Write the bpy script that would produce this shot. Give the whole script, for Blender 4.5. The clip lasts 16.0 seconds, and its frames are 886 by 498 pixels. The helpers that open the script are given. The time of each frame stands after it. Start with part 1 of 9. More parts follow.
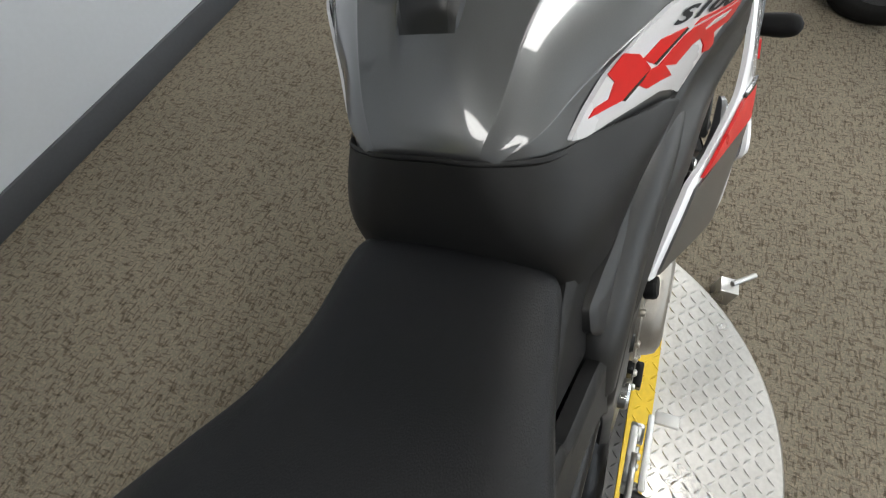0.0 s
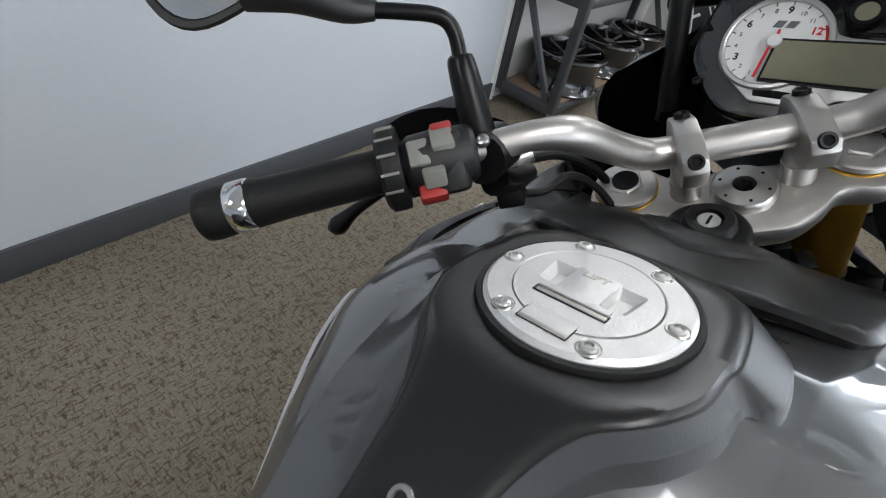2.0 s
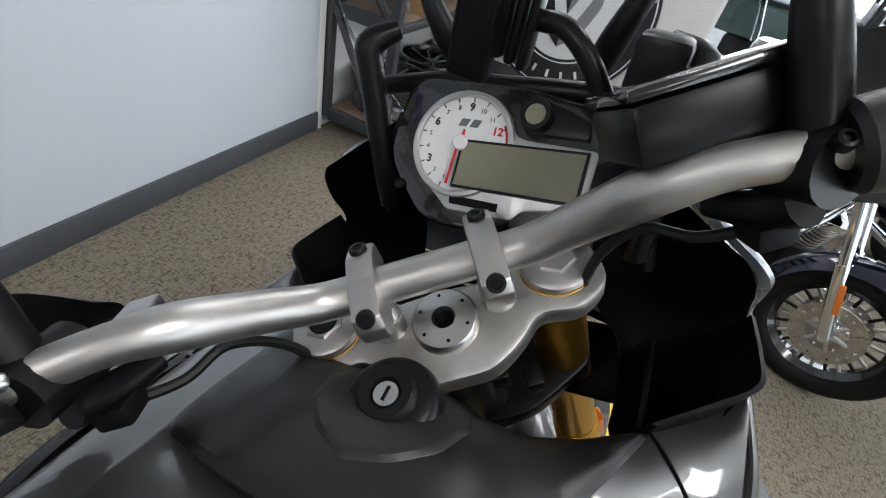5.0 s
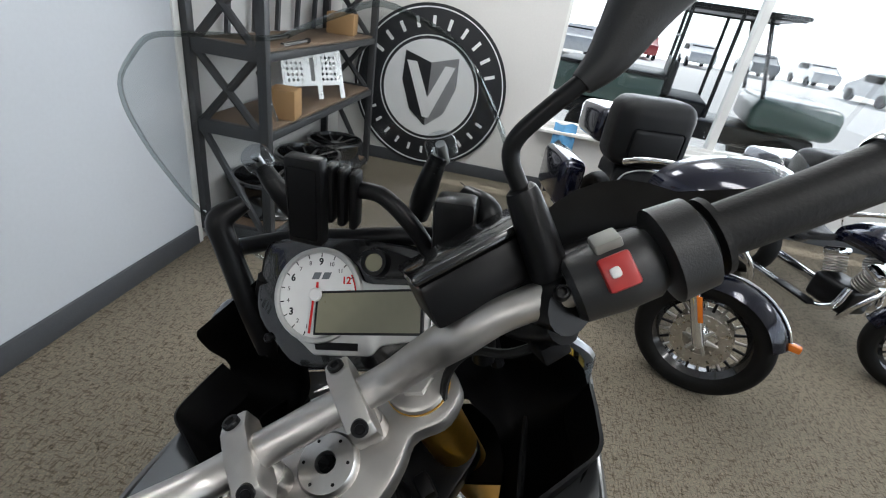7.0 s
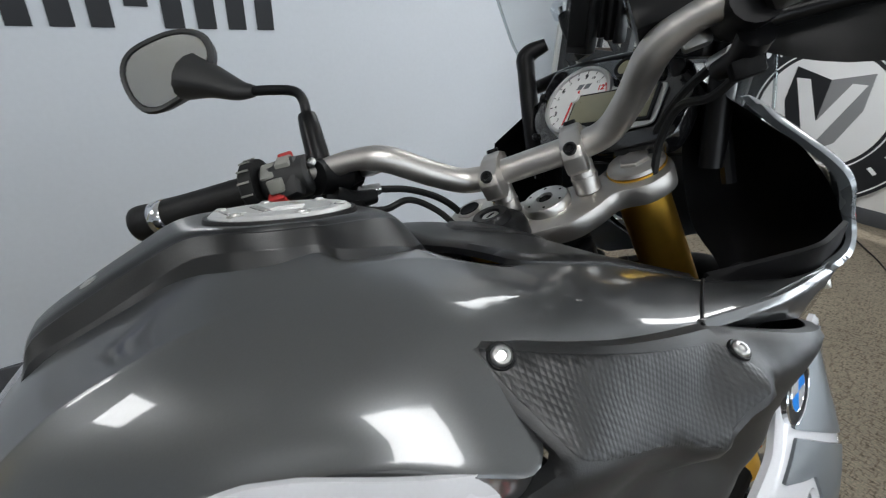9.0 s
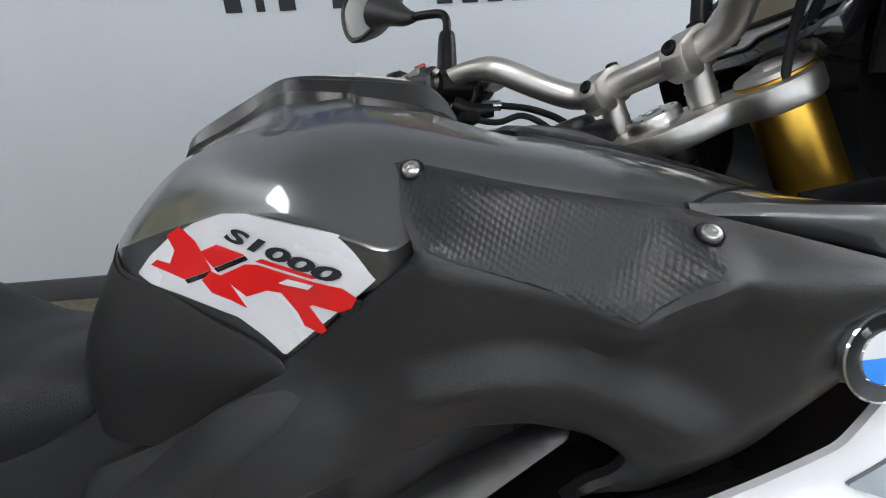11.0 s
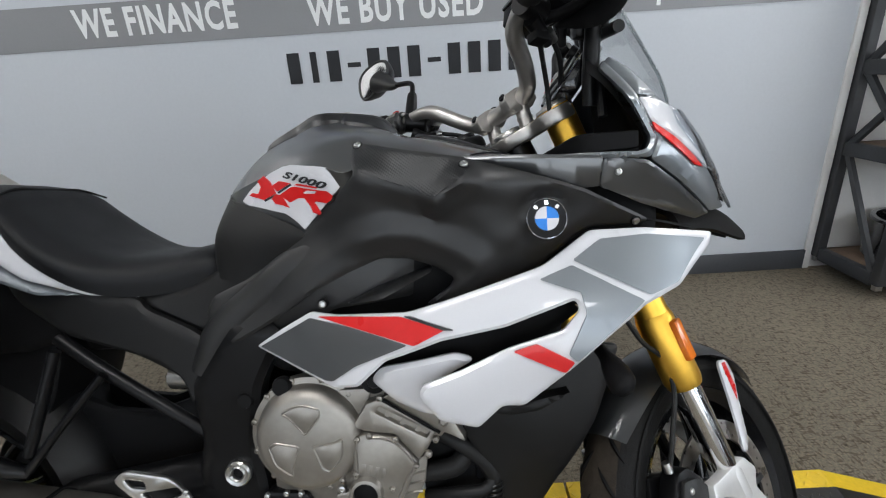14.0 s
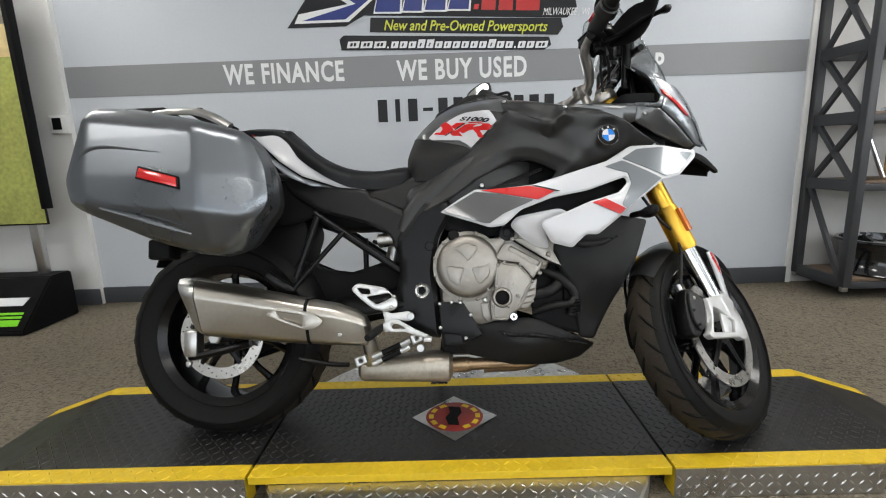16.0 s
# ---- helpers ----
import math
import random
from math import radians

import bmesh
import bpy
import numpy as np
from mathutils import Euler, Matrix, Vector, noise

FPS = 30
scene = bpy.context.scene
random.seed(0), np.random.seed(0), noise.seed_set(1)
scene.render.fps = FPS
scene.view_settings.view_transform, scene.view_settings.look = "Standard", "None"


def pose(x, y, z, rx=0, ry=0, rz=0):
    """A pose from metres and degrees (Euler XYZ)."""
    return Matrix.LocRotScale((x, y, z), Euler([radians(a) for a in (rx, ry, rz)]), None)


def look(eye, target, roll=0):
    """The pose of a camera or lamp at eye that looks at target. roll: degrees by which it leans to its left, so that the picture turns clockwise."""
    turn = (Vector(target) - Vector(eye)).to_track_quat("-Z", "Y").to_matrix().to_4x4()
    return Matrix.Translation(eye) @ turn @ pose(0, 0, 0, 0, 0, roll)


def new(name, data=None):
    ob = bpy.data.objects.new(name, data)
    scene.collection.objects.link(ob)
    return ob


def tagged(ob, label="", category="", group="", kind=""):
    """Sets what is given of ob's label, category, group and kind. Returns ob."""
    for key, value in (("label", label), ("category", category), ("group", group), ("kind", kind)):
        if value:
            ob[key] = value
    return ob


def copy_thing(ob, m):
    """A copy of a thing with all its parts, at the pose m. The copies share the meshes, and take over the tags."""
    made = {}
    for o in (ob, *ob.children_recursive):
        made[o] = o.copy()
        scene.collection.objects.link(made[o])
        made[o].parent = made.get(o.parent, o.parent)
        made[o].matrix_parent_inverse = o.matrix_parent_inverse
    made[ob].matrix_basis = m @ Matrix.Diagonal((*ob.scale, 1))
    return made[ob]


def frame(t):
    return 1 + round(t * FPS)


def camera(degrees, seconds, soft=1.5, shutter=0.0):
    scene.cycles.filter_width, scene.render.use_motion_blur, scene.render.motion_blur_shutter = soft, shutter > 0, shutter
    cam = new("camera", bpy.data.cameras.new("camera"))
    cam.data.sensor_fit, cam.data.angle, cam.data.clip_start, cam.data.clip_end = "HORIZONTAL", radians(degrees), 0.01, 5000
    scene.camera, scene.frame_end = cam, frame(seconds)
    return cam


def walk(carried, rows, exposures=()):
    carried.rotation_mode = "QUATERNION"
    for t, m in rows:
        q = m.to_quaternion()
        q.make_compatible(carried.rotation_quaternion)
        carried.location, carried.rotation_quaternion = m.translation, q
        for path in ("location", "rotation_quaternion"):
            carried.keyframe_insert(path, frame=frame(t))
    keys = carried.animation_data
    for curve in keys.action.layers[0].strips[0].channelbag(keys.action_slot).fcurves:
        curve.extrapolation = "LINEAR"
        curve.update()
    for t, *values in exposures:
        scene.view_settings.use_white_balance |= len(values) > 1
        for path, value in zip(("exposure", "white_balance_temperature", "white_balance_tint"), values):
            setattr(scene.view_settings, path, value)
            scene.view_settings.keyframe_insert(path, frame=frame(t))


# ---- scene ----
cam = camera(87.1, 16.0, soft=1.1, shutter=0.15)
PATH = [
    (0, (-0.335, 0.152, 1.295), (0.61, 0.537, -0.426), -2.5),
    (0.5, (-0.241, 0.192, 1.274), (0.84, 0.469, -0.386), 6.8),
    (1, (-0.174, 0.229, 1.287), (1.038, 0.561, -0.269), 12.6),
    (1.5, (-0.123, 0.238, 1.294), (1.138, 0.795, -0.154), 13.6),
    (2, (-0.048, 0.256, 1.306), (1.154, 1.099, -0.052), 12.0),
    (2.5, (-0.003, 0.247, 1.305), (1.139, 1.165, -0.056), 12.2),
    (3, (0.035, 0.224, 1.314), (1.194, 1.086, -0.069), 13.5),
    (3.5, (0.077, 0.22, 1.319), (1.317, 0.957, -0.066), 15.2),
    (4, (0.118, 0.217, 1.343), (1.497, 0.846, 0.037), 16.8),
    (4.5, (0.153, 0.217, 1.363), (1.625, 0.751, 0.119), 17.2),
    (5, (0.18, 0.209, 1.371), (1.686, 0.658, 0.134), 15.3),
    (5.2, (0.183, 0.206, 1.376), (1.716, 0.63, 0.163), 14.8),
    (7.3, (0.175, 0.15, 1.471), (1.952, 0.367, 0.58), 7.9),
    (7.5, (0.162, 0.126, 1.464), (1.931, 0.433, 0.582), 6.9),
    (8, (0.123, 0.062, 1.394), (1.728, 0.782, 0.444), 5.9),
    (8.5, (0.065, -0.01, 1.318), (1.45, 1.076, 0.369), 4.9),
    (9, (0.021, -0.054, 1.281), (1.157, 1.321, 0.377), 2.8),
    (9.2, (0.012, -0.071, 1.26), (1.046, 1.384, 0.359), 1.7),
    (11.3, (0.249, -0.236, 1.207), (0.215, 1.535, 0.279), -3.8),
    (11.5, (0.305, -0.256, 1.211), (0.15, 1.52, 0.303), -4.8),
    (12, (0.397, -0.287, 1.209), (0.036, 1.473, 0.33), -6.2),
    (12.5, (0.457, -0.313, 1.205), (0.038, 1.456, 0.371), -6.5),
    (13, (0.485, -0.369, 1.209), (0.187, 1.444, 0.419), -5.5),
    (13.5, (0.425, -0.475, 1.219), (0.274, 1.375, 0.475), -3.9),
    (14, (0.319, -0.669, 1.215), (0.282, 1.198, 0.499), -3.8),
    (14.5, (0.224, -0.871, 1.223), (0.186, 1.004, 0.529), -3.6),
    (15, (0.132, -1.059, 1.178), (0.101, 0.835, 0.537), -3.2),
    (15.5, (0.057, -1.214, 1.091), (0.025, 0.714, 0.559), -2.7),
    (16, (0.003, -1.374, 0.959), (-0.027, 0.587, 0.568), -2.0),
]
EXPOSURES = [(0, -0.55, 6350, 9), (1.5, -0.55, 6150, 10), (2.5, -0.6, 5980, 11.5), (5, -0.5, 6050, 11), (8.5, -0.75, 6100, 9.5), (11.5, -0.65, 6100, 10.5), (12.5, -0.7, 6100, 10.5), (13.5, -0.9, 6100, 11), (14.5, -0.85, 6200, 11), (16, -0.8, 6420, 10.5)]
walk(cam, [(t, look(eye, target, roll)) for t, eye, target, roll in PATH], EXPOSURES)

# ---- light ----
world = bpy.data.worlds.new("daylight")
scene.world = world
world.use_nodes = True
sky = world.node_tree.nodes.new("ShaderNodeTexSky")
sky.sky_type = "NISHITA"
sky.sun_disc = False
sky.sun_elevation, sky.sun_rotation = radians(42), radians(150)
world.node_tree.links.new(sky.outputs[0], world.node_tree.nodes["Background"].inputs[0])
world.node_tree.nodes["Background"].inputs[1].default_value = 0.14


def sun_lamp():
    data = bpy.data.lights.new("sun", "SUN")
    data.energy, data.angle, data.color = 5.0, radians(0.6), (1.0, 0.95, 0.88)
    ob = new("sun", data)
    ob.matrix_world = look((6, -8, 9), (4, -2, 0))
    return ob


def area_lamp(name, eye, target, sx, sy, watts, colour):
    data = bpy.data.lights.new(name, "AREA")
    data.shape, data.size, data.size_y, data.energy, data.color = "RECTANGLE", sx, sy, watts, colour
    ob = new(name, data)
    ob.matrix_world = look(eye, target)
    return ob


sun_lamp()
# daylight off the sunlit yard, through the shop front and through the end window, aimed a little upwards
for wx in (-2.66, -1.18, 0.30, 1.78, 3.26):
    area_lamp("shopfront_daylight", (wx, -4.84, 1.55), (wx, 0, 2.7), 1.34, 1.85, 29, (0.93, 0.97, 1.0))
for wy in (-3.75, -2.28, -0.80):
    area_lamp("end_window_daylight", (4.48, wy, 1.55), (0, wy, 3.4), 1.36, 1.62, 44, (0.95, 0.98, 1.0))
CEILING_LIGHTS = [(-2.8, 0.95), (-0.2, -0.9), (2.85, 1.05), (-2.8, -2.2), (1.4, -3.9), (3.1, -0.5)]
for lx, ly in CEILING_LIGHTS:
    area_lamp("ceiling_light_glow", (lx, ly, 2.925), (lx, ly, 0), 1.14, 0.54, 28, (1.0, 0.97, 0.92))

# ---- materials ----
def mat(name, col, rough=0.5, metal=0.0, coat=0.0, vary=0.12, scale=6.0, fine=90.0, bump=0.0, bump_scale=400.0, spec=0.5, island=0.0):
    """A surface with its base colour varied at two scales, uneven gloss and fine relief."""
    m = bpy.data.materials.new(name)
    m.use_nodes = True
    nt = m.node_tree
    b = nt.nodes["Principled BSDF"]
    b.inputs["Roughness"].default_value, b.inputs["Metallic"].default_value = rough, metal
    b.inputs["Coat Weight"].default_value, b.inputs["Coat Roughness"].default_value = coat, 0.02
    b.inputs["Specular IOR Level"].default_value = spec
    tc = nt.nodes.new("ShaderNodeTexCoord")
    n1, n2 = nt.nodes.new("ShaderNodeTexNoise"), nt.nodes.new("ShaderNodeTexNoise")
    n1.inputs["Scale"].default_value, n1.inputs["Detail"].default_value = scale, 5
    n2.inputs["Scale"].default_value, n2.inputs["Detail"].default_value = fine, 3
    nt.links.new(tc.outputs["Object"], n1.inputs["Vector"])
    nt.links.new(tc.outputs["Object"], n2.inputs["Vector"])
    add = nt.nodes.new("ShaderNodeMath")
    add.operation = "ADD"
    nt.links.new(n1.outputs[0], add.inputs[0])
    nt.links.new(n2.outputs[0], add.inputs[1])
    ramp = nt.nodes.new("ShaderNodeMapRange")
    ramp.inputs["From Min"].default_value, ramp.inputs["From Max"].default_value = 0.6, 1.4
    ramp.inputs["To Min"].default_value, ramp.inputs["To Max"].default_value = 1 - vary, 1 + vary
    nt.links.new(add.outputs[0], ramp.inputs[0])
    mul = nt.nodes.new("ShaderNodeMix")
    mul.data_type, mul.blend_type = "RGBA", "MULTIPLY"
    mul.inputs["Factor"].default_value = 1
    mul.inputs["A"].default_value = (*col, 1)
    nt.links.new(ramp.outputs[0], mul.inputs["B"])
    nt.links.new(mul.outputs["Result"], b.inputs["Base Color"])
    rr = nt.nodes.new("ShaderNodeMapRange")
    rr.inputs["From Min"].default_value, rr.inputs["From Max"].default_value = 0.3, 0.7
    rr.inputs["To Min"].default_value, rr.inputs["To Max"].default_value = max(rough - 0.06, 0.02), min(rough + 0.06, 1)
    nt.links.new(n1.outputs[0], rr.inputs[0])
    nt.links.new(rr.outputs[0], b.inputs["Roughness"])
    if bump:
        n3 = nt.nodes.new("ShaderNodeTexNoise")
        n3.inputs["Scale"].default_value, n3.inputs["Detail"].default_value = bump_scale, 3
        nt.links.new(tc.outputs["Object"], n3.inputs["Vector"])
        bp = nt.nodes.new("ShaderNodeBump")
        bp.inputs["Strength"].default_value, bp.inputs["Distance"].default_value = bump, 0.002
        nt.links.new(n3.outputs[0], bp.inputs["Height"])
        nt.links.new(bp.outputs[0], b.inputs["Normal"])
    return m


def nodes_of(m):
    return m.node_tree, m.node_tree.nodes["Principled BSDF"]


def carpet_material():
    """Brown loop carpet: short dark flecks along and across on mixed tan loops, with a fine pile."""
    m = mat("brown_flecked_carpet", (0.172, 0.151, 0.117), 0.95, vary=0.25, scale=1.2, fine=130, spec=0.15)
    nt, b = nodes_of(m)
    tc = nt.nodes.new("ShaderNodeTexCoord")
    base = b.inputs["Base Color"].links[0].from_socket
    last = base
    for sx, sy, lo, dark in ((34, 126, 0.60, 0.60), (130, 33, 0.605, 0.60), (150, 150, 0.57, 1.28)):
        mp = nt.nodes.new("ShaderNodeMapping")
        mp.inputs["Scale"].default_value = (sx, sy, 20)
        mp.inputs["Rotation"].default_value = (0, 0, 0.35)
        nt.links.new(tc.outputs["Object"], mp.inputs[0])
        n = nt.nodes.new("ShaderNodeTexNoise")
        n.inputs["Scale"].default_value, n.inputs["Detail"].default_value, n.inputs["Distortion"].default_value = 1.0, 2, 0.6
        nt.links.new(mp.outputs[0], n.inputs["Vector"])
        r = nt.nodes.new("ShaderNodeMapRange")
        r.inputs["From Min"].default_value, r.inputs["From Max"].default_value = lo - 0.05, lo + 0.02
        nt.links.new(n.outputs[0], r.inputs[0])
        mx = nt.nodes.new("ShaderNodeMix")
        mx.data_type, mx.blend_type = "RGBA", "MULTIPLY"
        mx.inputs["B"].default_value = (dark, dark * 0.97, dark * 0.93, 1)
        nt.links.new(r.outputs[0], mx.inputs["Factor"])
        nt.links.new(last, mx.inputs["A"])
        last = mx.outputs["Result"]
    nt.links.new(last, b.inputs["Base Color"])
    n = nt.nodes.new("ShaderNodeTexNoise")
    n.inputs["Scale"].default_value, n.inputs["Detail"].default_value = 220, 4
    nt.links.new(tc.outputs["Object"], n.inputs["Vector"])
    bp = nt.nodes.new("ShaderNodeBump")
    bp.inputs["Strength"].default_value, bp.inputs["Distance"].default_value = 0.6, 0.006
    nt.links.new(n.outputs[0], bp.inputs["Height"])
    nt.links.new(bp.outputs[0], b.inputs["Normal"])
    return m


def dotted_plastic():
    """Matt black plastic with rows of small raised dimples, as on the textured corner of the side cover."""
    m = mat("dimpled_black_plastic", (0.011, 0.0115, 0.012), 0.42, vary=0.08)
    nt, b = nodes_of(m)
    tc = nt.nodes.new("ShaderNodeTexCoord")
    sep, com = nt.nodes.new("ShaderNodeSeparateXYZ"), nt.nodes.new("ShaderNodeCombineXYZ")
    nt.links.new(tc.outputs["Object"], sep.inputs[0])
    nt.links.new(sep.outputs["X"], com.inputs["X"])
    nt.links.new(sep.outputs["Z"], com.inputs["Y"])
    mp = nt.nodes.new("ShaderNodeMapping")
    mp.inputs["Rotation"].default_value = (0, 0, radians(30))
    mp.inputs["Scale"].default_value = (1, 0.7, 1)
    nt.links.new(com.outputs[0], mp.inputs[0])
    v = nt.nodes.new("ShaderNodeTexVoronoi")
    v.voronoi_dimensions = "2D"
    v.inputs["Scale"].default_value, v.inputs["Randomness"].default_value = 330, 0.0
    nt.links.new(mp.outputs[0], v.inputs["Vector"])
    bp = nt.nodes.new("ShaderNodeBump")
    bp.inputs["Strength"].default_value, bp.inputs["Distance"].default_value = 0.3, 0.002
    bp.invert = True
    nt.links.new(v.outputs["Distance"], bp.inputs["Height"])
    nt.links.new(bp.outputs[0], b.inputs["Normal"])
    return m


def brushed(name, col, rough, stretch=(4, 4, 300)):
    m = mat(name, col, rough, 1.0, vary=0.08)
    nt, b = nodes_of(m)
    tc = nt.nodes.new("ShaderNodeTexCoord")
    mp = nt.nodes.new("ShaderNodeMapping")
    mp.inputs["Scale"].default_value = stretch
    nt.links.new(tc.outputs["Object"], mp.inputs[0])
    n = nt.nodes.new("ShaderNodeTexNoise")
    n.inputs["Scale"].default_value, n.inputs["Detail"].default_value = 3, 4
    nt.links.new(mp.outputs[0], n.inputs["Vector"])
    bp = nt.nodes.new("ShaderNodeBump")
    bp.inputs["Strength"].default_value, bp.inputs["Distance"].default_value = 0.08, 0.001
    nt.links.new(n.outputs[0], bp.inputs["Height"])
    nt.links.new(bp.outputs[0], b.inputs["Normal"])
    return m


def metallic_paint(name, col, metal=0.55, rough=0.3, coat=1.0):
    """Clear-coated paint with fine metal flakes."""
    m = mat(name, col, rough, metal, coat=coat, vary=0.05, fine=900)
    return m


def clear(name, tint=(1, 1, 1), rough=0.02):
    """A clear sheet that lets light straight through and grows glossy towards grazing views, alike on both sides."""
    m = bpy.data.materials.new(name)
    m.use_nodes = True
    nt = m.node_tree
    out = nt.nodes["Material Output"]
    nt.nodes.remove(nt.nodes["Principled BSDF"])
    g, t = nt.nodes.new("ShaderNodeBsdfGlossy"), nt.nodes.new("ShaderNodeBsdfTransparent")
    g.inputs["Roughness"].default_value = rough
    t.inputs["Color"].default_value = (*tint, 1)
    lw = nt.nodes.new("ShaderNodeLayerWeight")
    lw.inputs["Blend"].default_value = 0.5
    pw = nt.nodes.new("ShaderNodeMath")
    pw.operation = "POWER"
    pw.inputs[1].default_value = 5.0
    sc = nt.nodes.new("ShaderNodeMath")
    sc.operation = "MULTIPLY_ADD"
    sc.inputs[1].default_value, sc.inputs[2].default_value = 0.9, 0.035
    mx = nt.nodes.new("ShaderNodeMixShader")
    nt.links.new(lw.outputs["Facing"], pw.inputs[0])
    nt.links.new(pw.outputs[0], sc.inputs[0])
    nt.links.new(sc.outputs[0], mx.inputs[0])
    nt.links.new(t.outputs[0], mx.inputs[1])
    nt.links.new(g.outputs[0], mx.inputs[2])
    nt.links.new(mx.outputs[0], out.inputs[0])
    return m


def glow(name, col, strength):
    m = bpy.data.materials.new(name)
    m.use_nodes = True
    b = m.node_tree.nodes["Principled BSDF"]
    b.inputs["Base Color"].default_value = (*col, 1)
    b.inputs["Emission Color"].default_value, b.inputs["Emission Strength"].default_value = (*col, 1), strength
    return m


CARPET = carpet_material()
WALL = mat("pale_grey_wall_paint", (0.54, 0.57, 0.61), 0.75, vary=0.03, scale=1.5, fine=60, bump=0.12, bump_scale=220)
WALL_WHITE = mat("off_white_wall_paint", (0.68, 0.67, 0.65), 0.75, vary=0.03, scale=1.5, fine=60, bump=0.12, bump_scale=220)
BAND = mat("mid_grey_band_vinyl", (0.245, 0.25, 0.262), 0.5, vary=0.03)
SKIRTING = mat("charcoal_rubber_skirting", (0.062, 0.066, 0.074), 0.55, vary=0.1, scale=3)
WHITE_TRIM = mat("white_painted_trim", (0.78, 0.78, 0.76), 0.5, vary=0.03)
CEIL = mat("white_ceiling_tile", (0.85, 0.85, 0.83), 0.9, vary=0.04, bump=0.3, bump_scale=150)
LETTER_WHITE = mat("white_vinyl_lettering", (0.80, 0.81, 0.82), 0.45, vary=0.02)
LETTER_DARK = mat("charcoal_vinyl_lettering", (0.020, 0.021, 0.024), 0.5, vary=0.05, spec=0.25)
BLUE_VINYL = mat("navy_blue_vinyl", (0.012, 0.03, 0.20), 0.4)
RED_VINYL = mat("red_vinyl", (0.50, 0.02, 0.02), 0.4)
LIME_VINYL = mat("lime_yellow_vinyl", (0.62, 0.66, 0.05), 0.4)
GREY_PAINT = metallic_paint("dark_grey_metallic_paint", (0.098, 0.101, 0.104), 0.7, 0.33)
SILVER_PAINT = metallic_paint("silver_blue_metallic_paint", (0.215, 0.235, 0.255), 0.55, 0.32)
WHITE_PAINT = mat("white_gloss_paint", (0.61, 0.615, 0.64), 0.25, coat=1.0, vary=0.03, fine=500)
RED_PAINT = mat("red_gloss_paint", (0.58, 0.011, 0.011), 0.3, coat=0.45, vary=0.05, spec=0.3)
BLACK_GLOSS = mat("black_gloss_paint", (0.008, 0.008, 0.009), 0.2, coat=0.8, vary=0.1)
MATT_BLACK = mat("matt_black_plastic", (0.0078, 0.0080, 0.0084), 0.44, vary=0.16, scale=9, spec=0.62, bump=0.12, bump_scale=900)
SATIN_BLACK = mat("satin_black_metal", (0.0045, 0.0045, 0.005), 0.34, 0.1, vary=0.15, spec=0.26, scale=14)
DEEP_BLACK = mat("dull_black_plastic", (0.003, 0.003, 0.0034), 0.6, vary=0.2, spec=0.16)
DIMPLED = dotted_plastic()
KNEE_BLACK = mat("dull_black_knee_rubber", (0.0050, 0.0050, 0.0052), 0.52, vary=0.12, scale=9, spec=0.34, bump=0.12, bump_scale=900)
PAD_BLACK = mat("satin_black_tank_pad", (0.0052, 0.0054, 0.0058), 0.34, vary=0.12, scale=9, spec=0.5, bump=0.08, bump_scale=900)
SEAT_VINYL = mat("black_seat_vinyl", (0.0052, 0.0056, 0.0066), 0.48, spec=0.26, vary=0.12, scale=12, bump=0.35, bump_scale=650)
RUBBER = mat("black_rubber", (0.006, 0.006, 0.006), 0.55, spec=0.35, vary=0.2, bump=0.2, bump_scale=300)
TYRE = mat("black_tyre_rubber", (0.0070, 0.0068, 0.0066), 0.60, spec=0.16, vary=0.3, scale=10, bump=0.3, bump_scale=250)
TREAD = mat("dusty_brown_tyre_tread", (0.0290, 0.0225, 0.0160), 0.78, spec=0.25, vary=0.35, scale=9, bump=0.3, bump_scale=250)
ALU = brushed("satin_aluminium", (0.60, 0.59, 0.57), 0.30, (20, 20, 20))
BAR_ALU = mat("bead_blasted_aluminium", (0.52, 0.50, 0.475), 0.42, 1.0, vary=0.06, scale=20, bump=0.03, bump_scale=1500)
CASTING = mat("silver_painted_casting", (0.66, 0.66, 0.65), 0.36, 0.35, vary=0.05, scale=20)
CAST_ALU = mat("cast_engine_aluminium", (0.33, 0.31, 0.28), 0.40, 0.85, vary=0.09, scale=14, bump=0.18, bump_scale=500)
CAP_ALU = mat("cast_silver_filler_cap", (0.66, 0.66, 0.65), 0.40, 0.6, vary=0.06, scale=30, bump=0.2, bump_scale=900)
STEEL = brushed("brushed_stainless_steel", (0.50, 0.47, 0.42), 0.36, (3, 160, 160))
DISC_STEEL = mat("worn_disc_steel", (0.52, 0.50, 0.47), 0.3, 1.0, vary=0.15, scale=25)
CHROME = mat("chrome", (0.75, 0.76, 0.78), 0.08, 1.0, vary=0.04)
GOLD = mat("gold_anodised_aluminium", (0.82, 0.49, 0.07), 0.36, 1.0, vary=0.08)
HEAT_STEEL = mat("heat_stained_exhaust_steel", (0.36, 0.25, 0.15), 0.38, 0.9, vary=0.35, scale=9)
CATALYST = mat("dull_exhaust_steel", (0.40, 0.36, 0.30), 0.40, 0.9, vary=0.2, scale=11)
RIM_BLACK = mat("black_wheel_enamel", (0.004, 0.004, 0.0045), 0.16, spec=0.3, vary=0.1)
BOLT = mat("zinc_bolt", (0.55, 0.55, 0.54), 0.3, 1.0, vary=0.1)
AMBER = mat("amber_reflector", (0.70, 0.17, 0.01), 0.15, coat=1.0, vary=0.15, fine=300)
RED_LENS = mat("red_reflector", (0.55, 0.012, 0.012), 0.15, coat=1.0, vary=0.15, fine=300)
LENS = clear("clear_headlamp_lens", (0.86, 0.88, 0.9), 0.03)
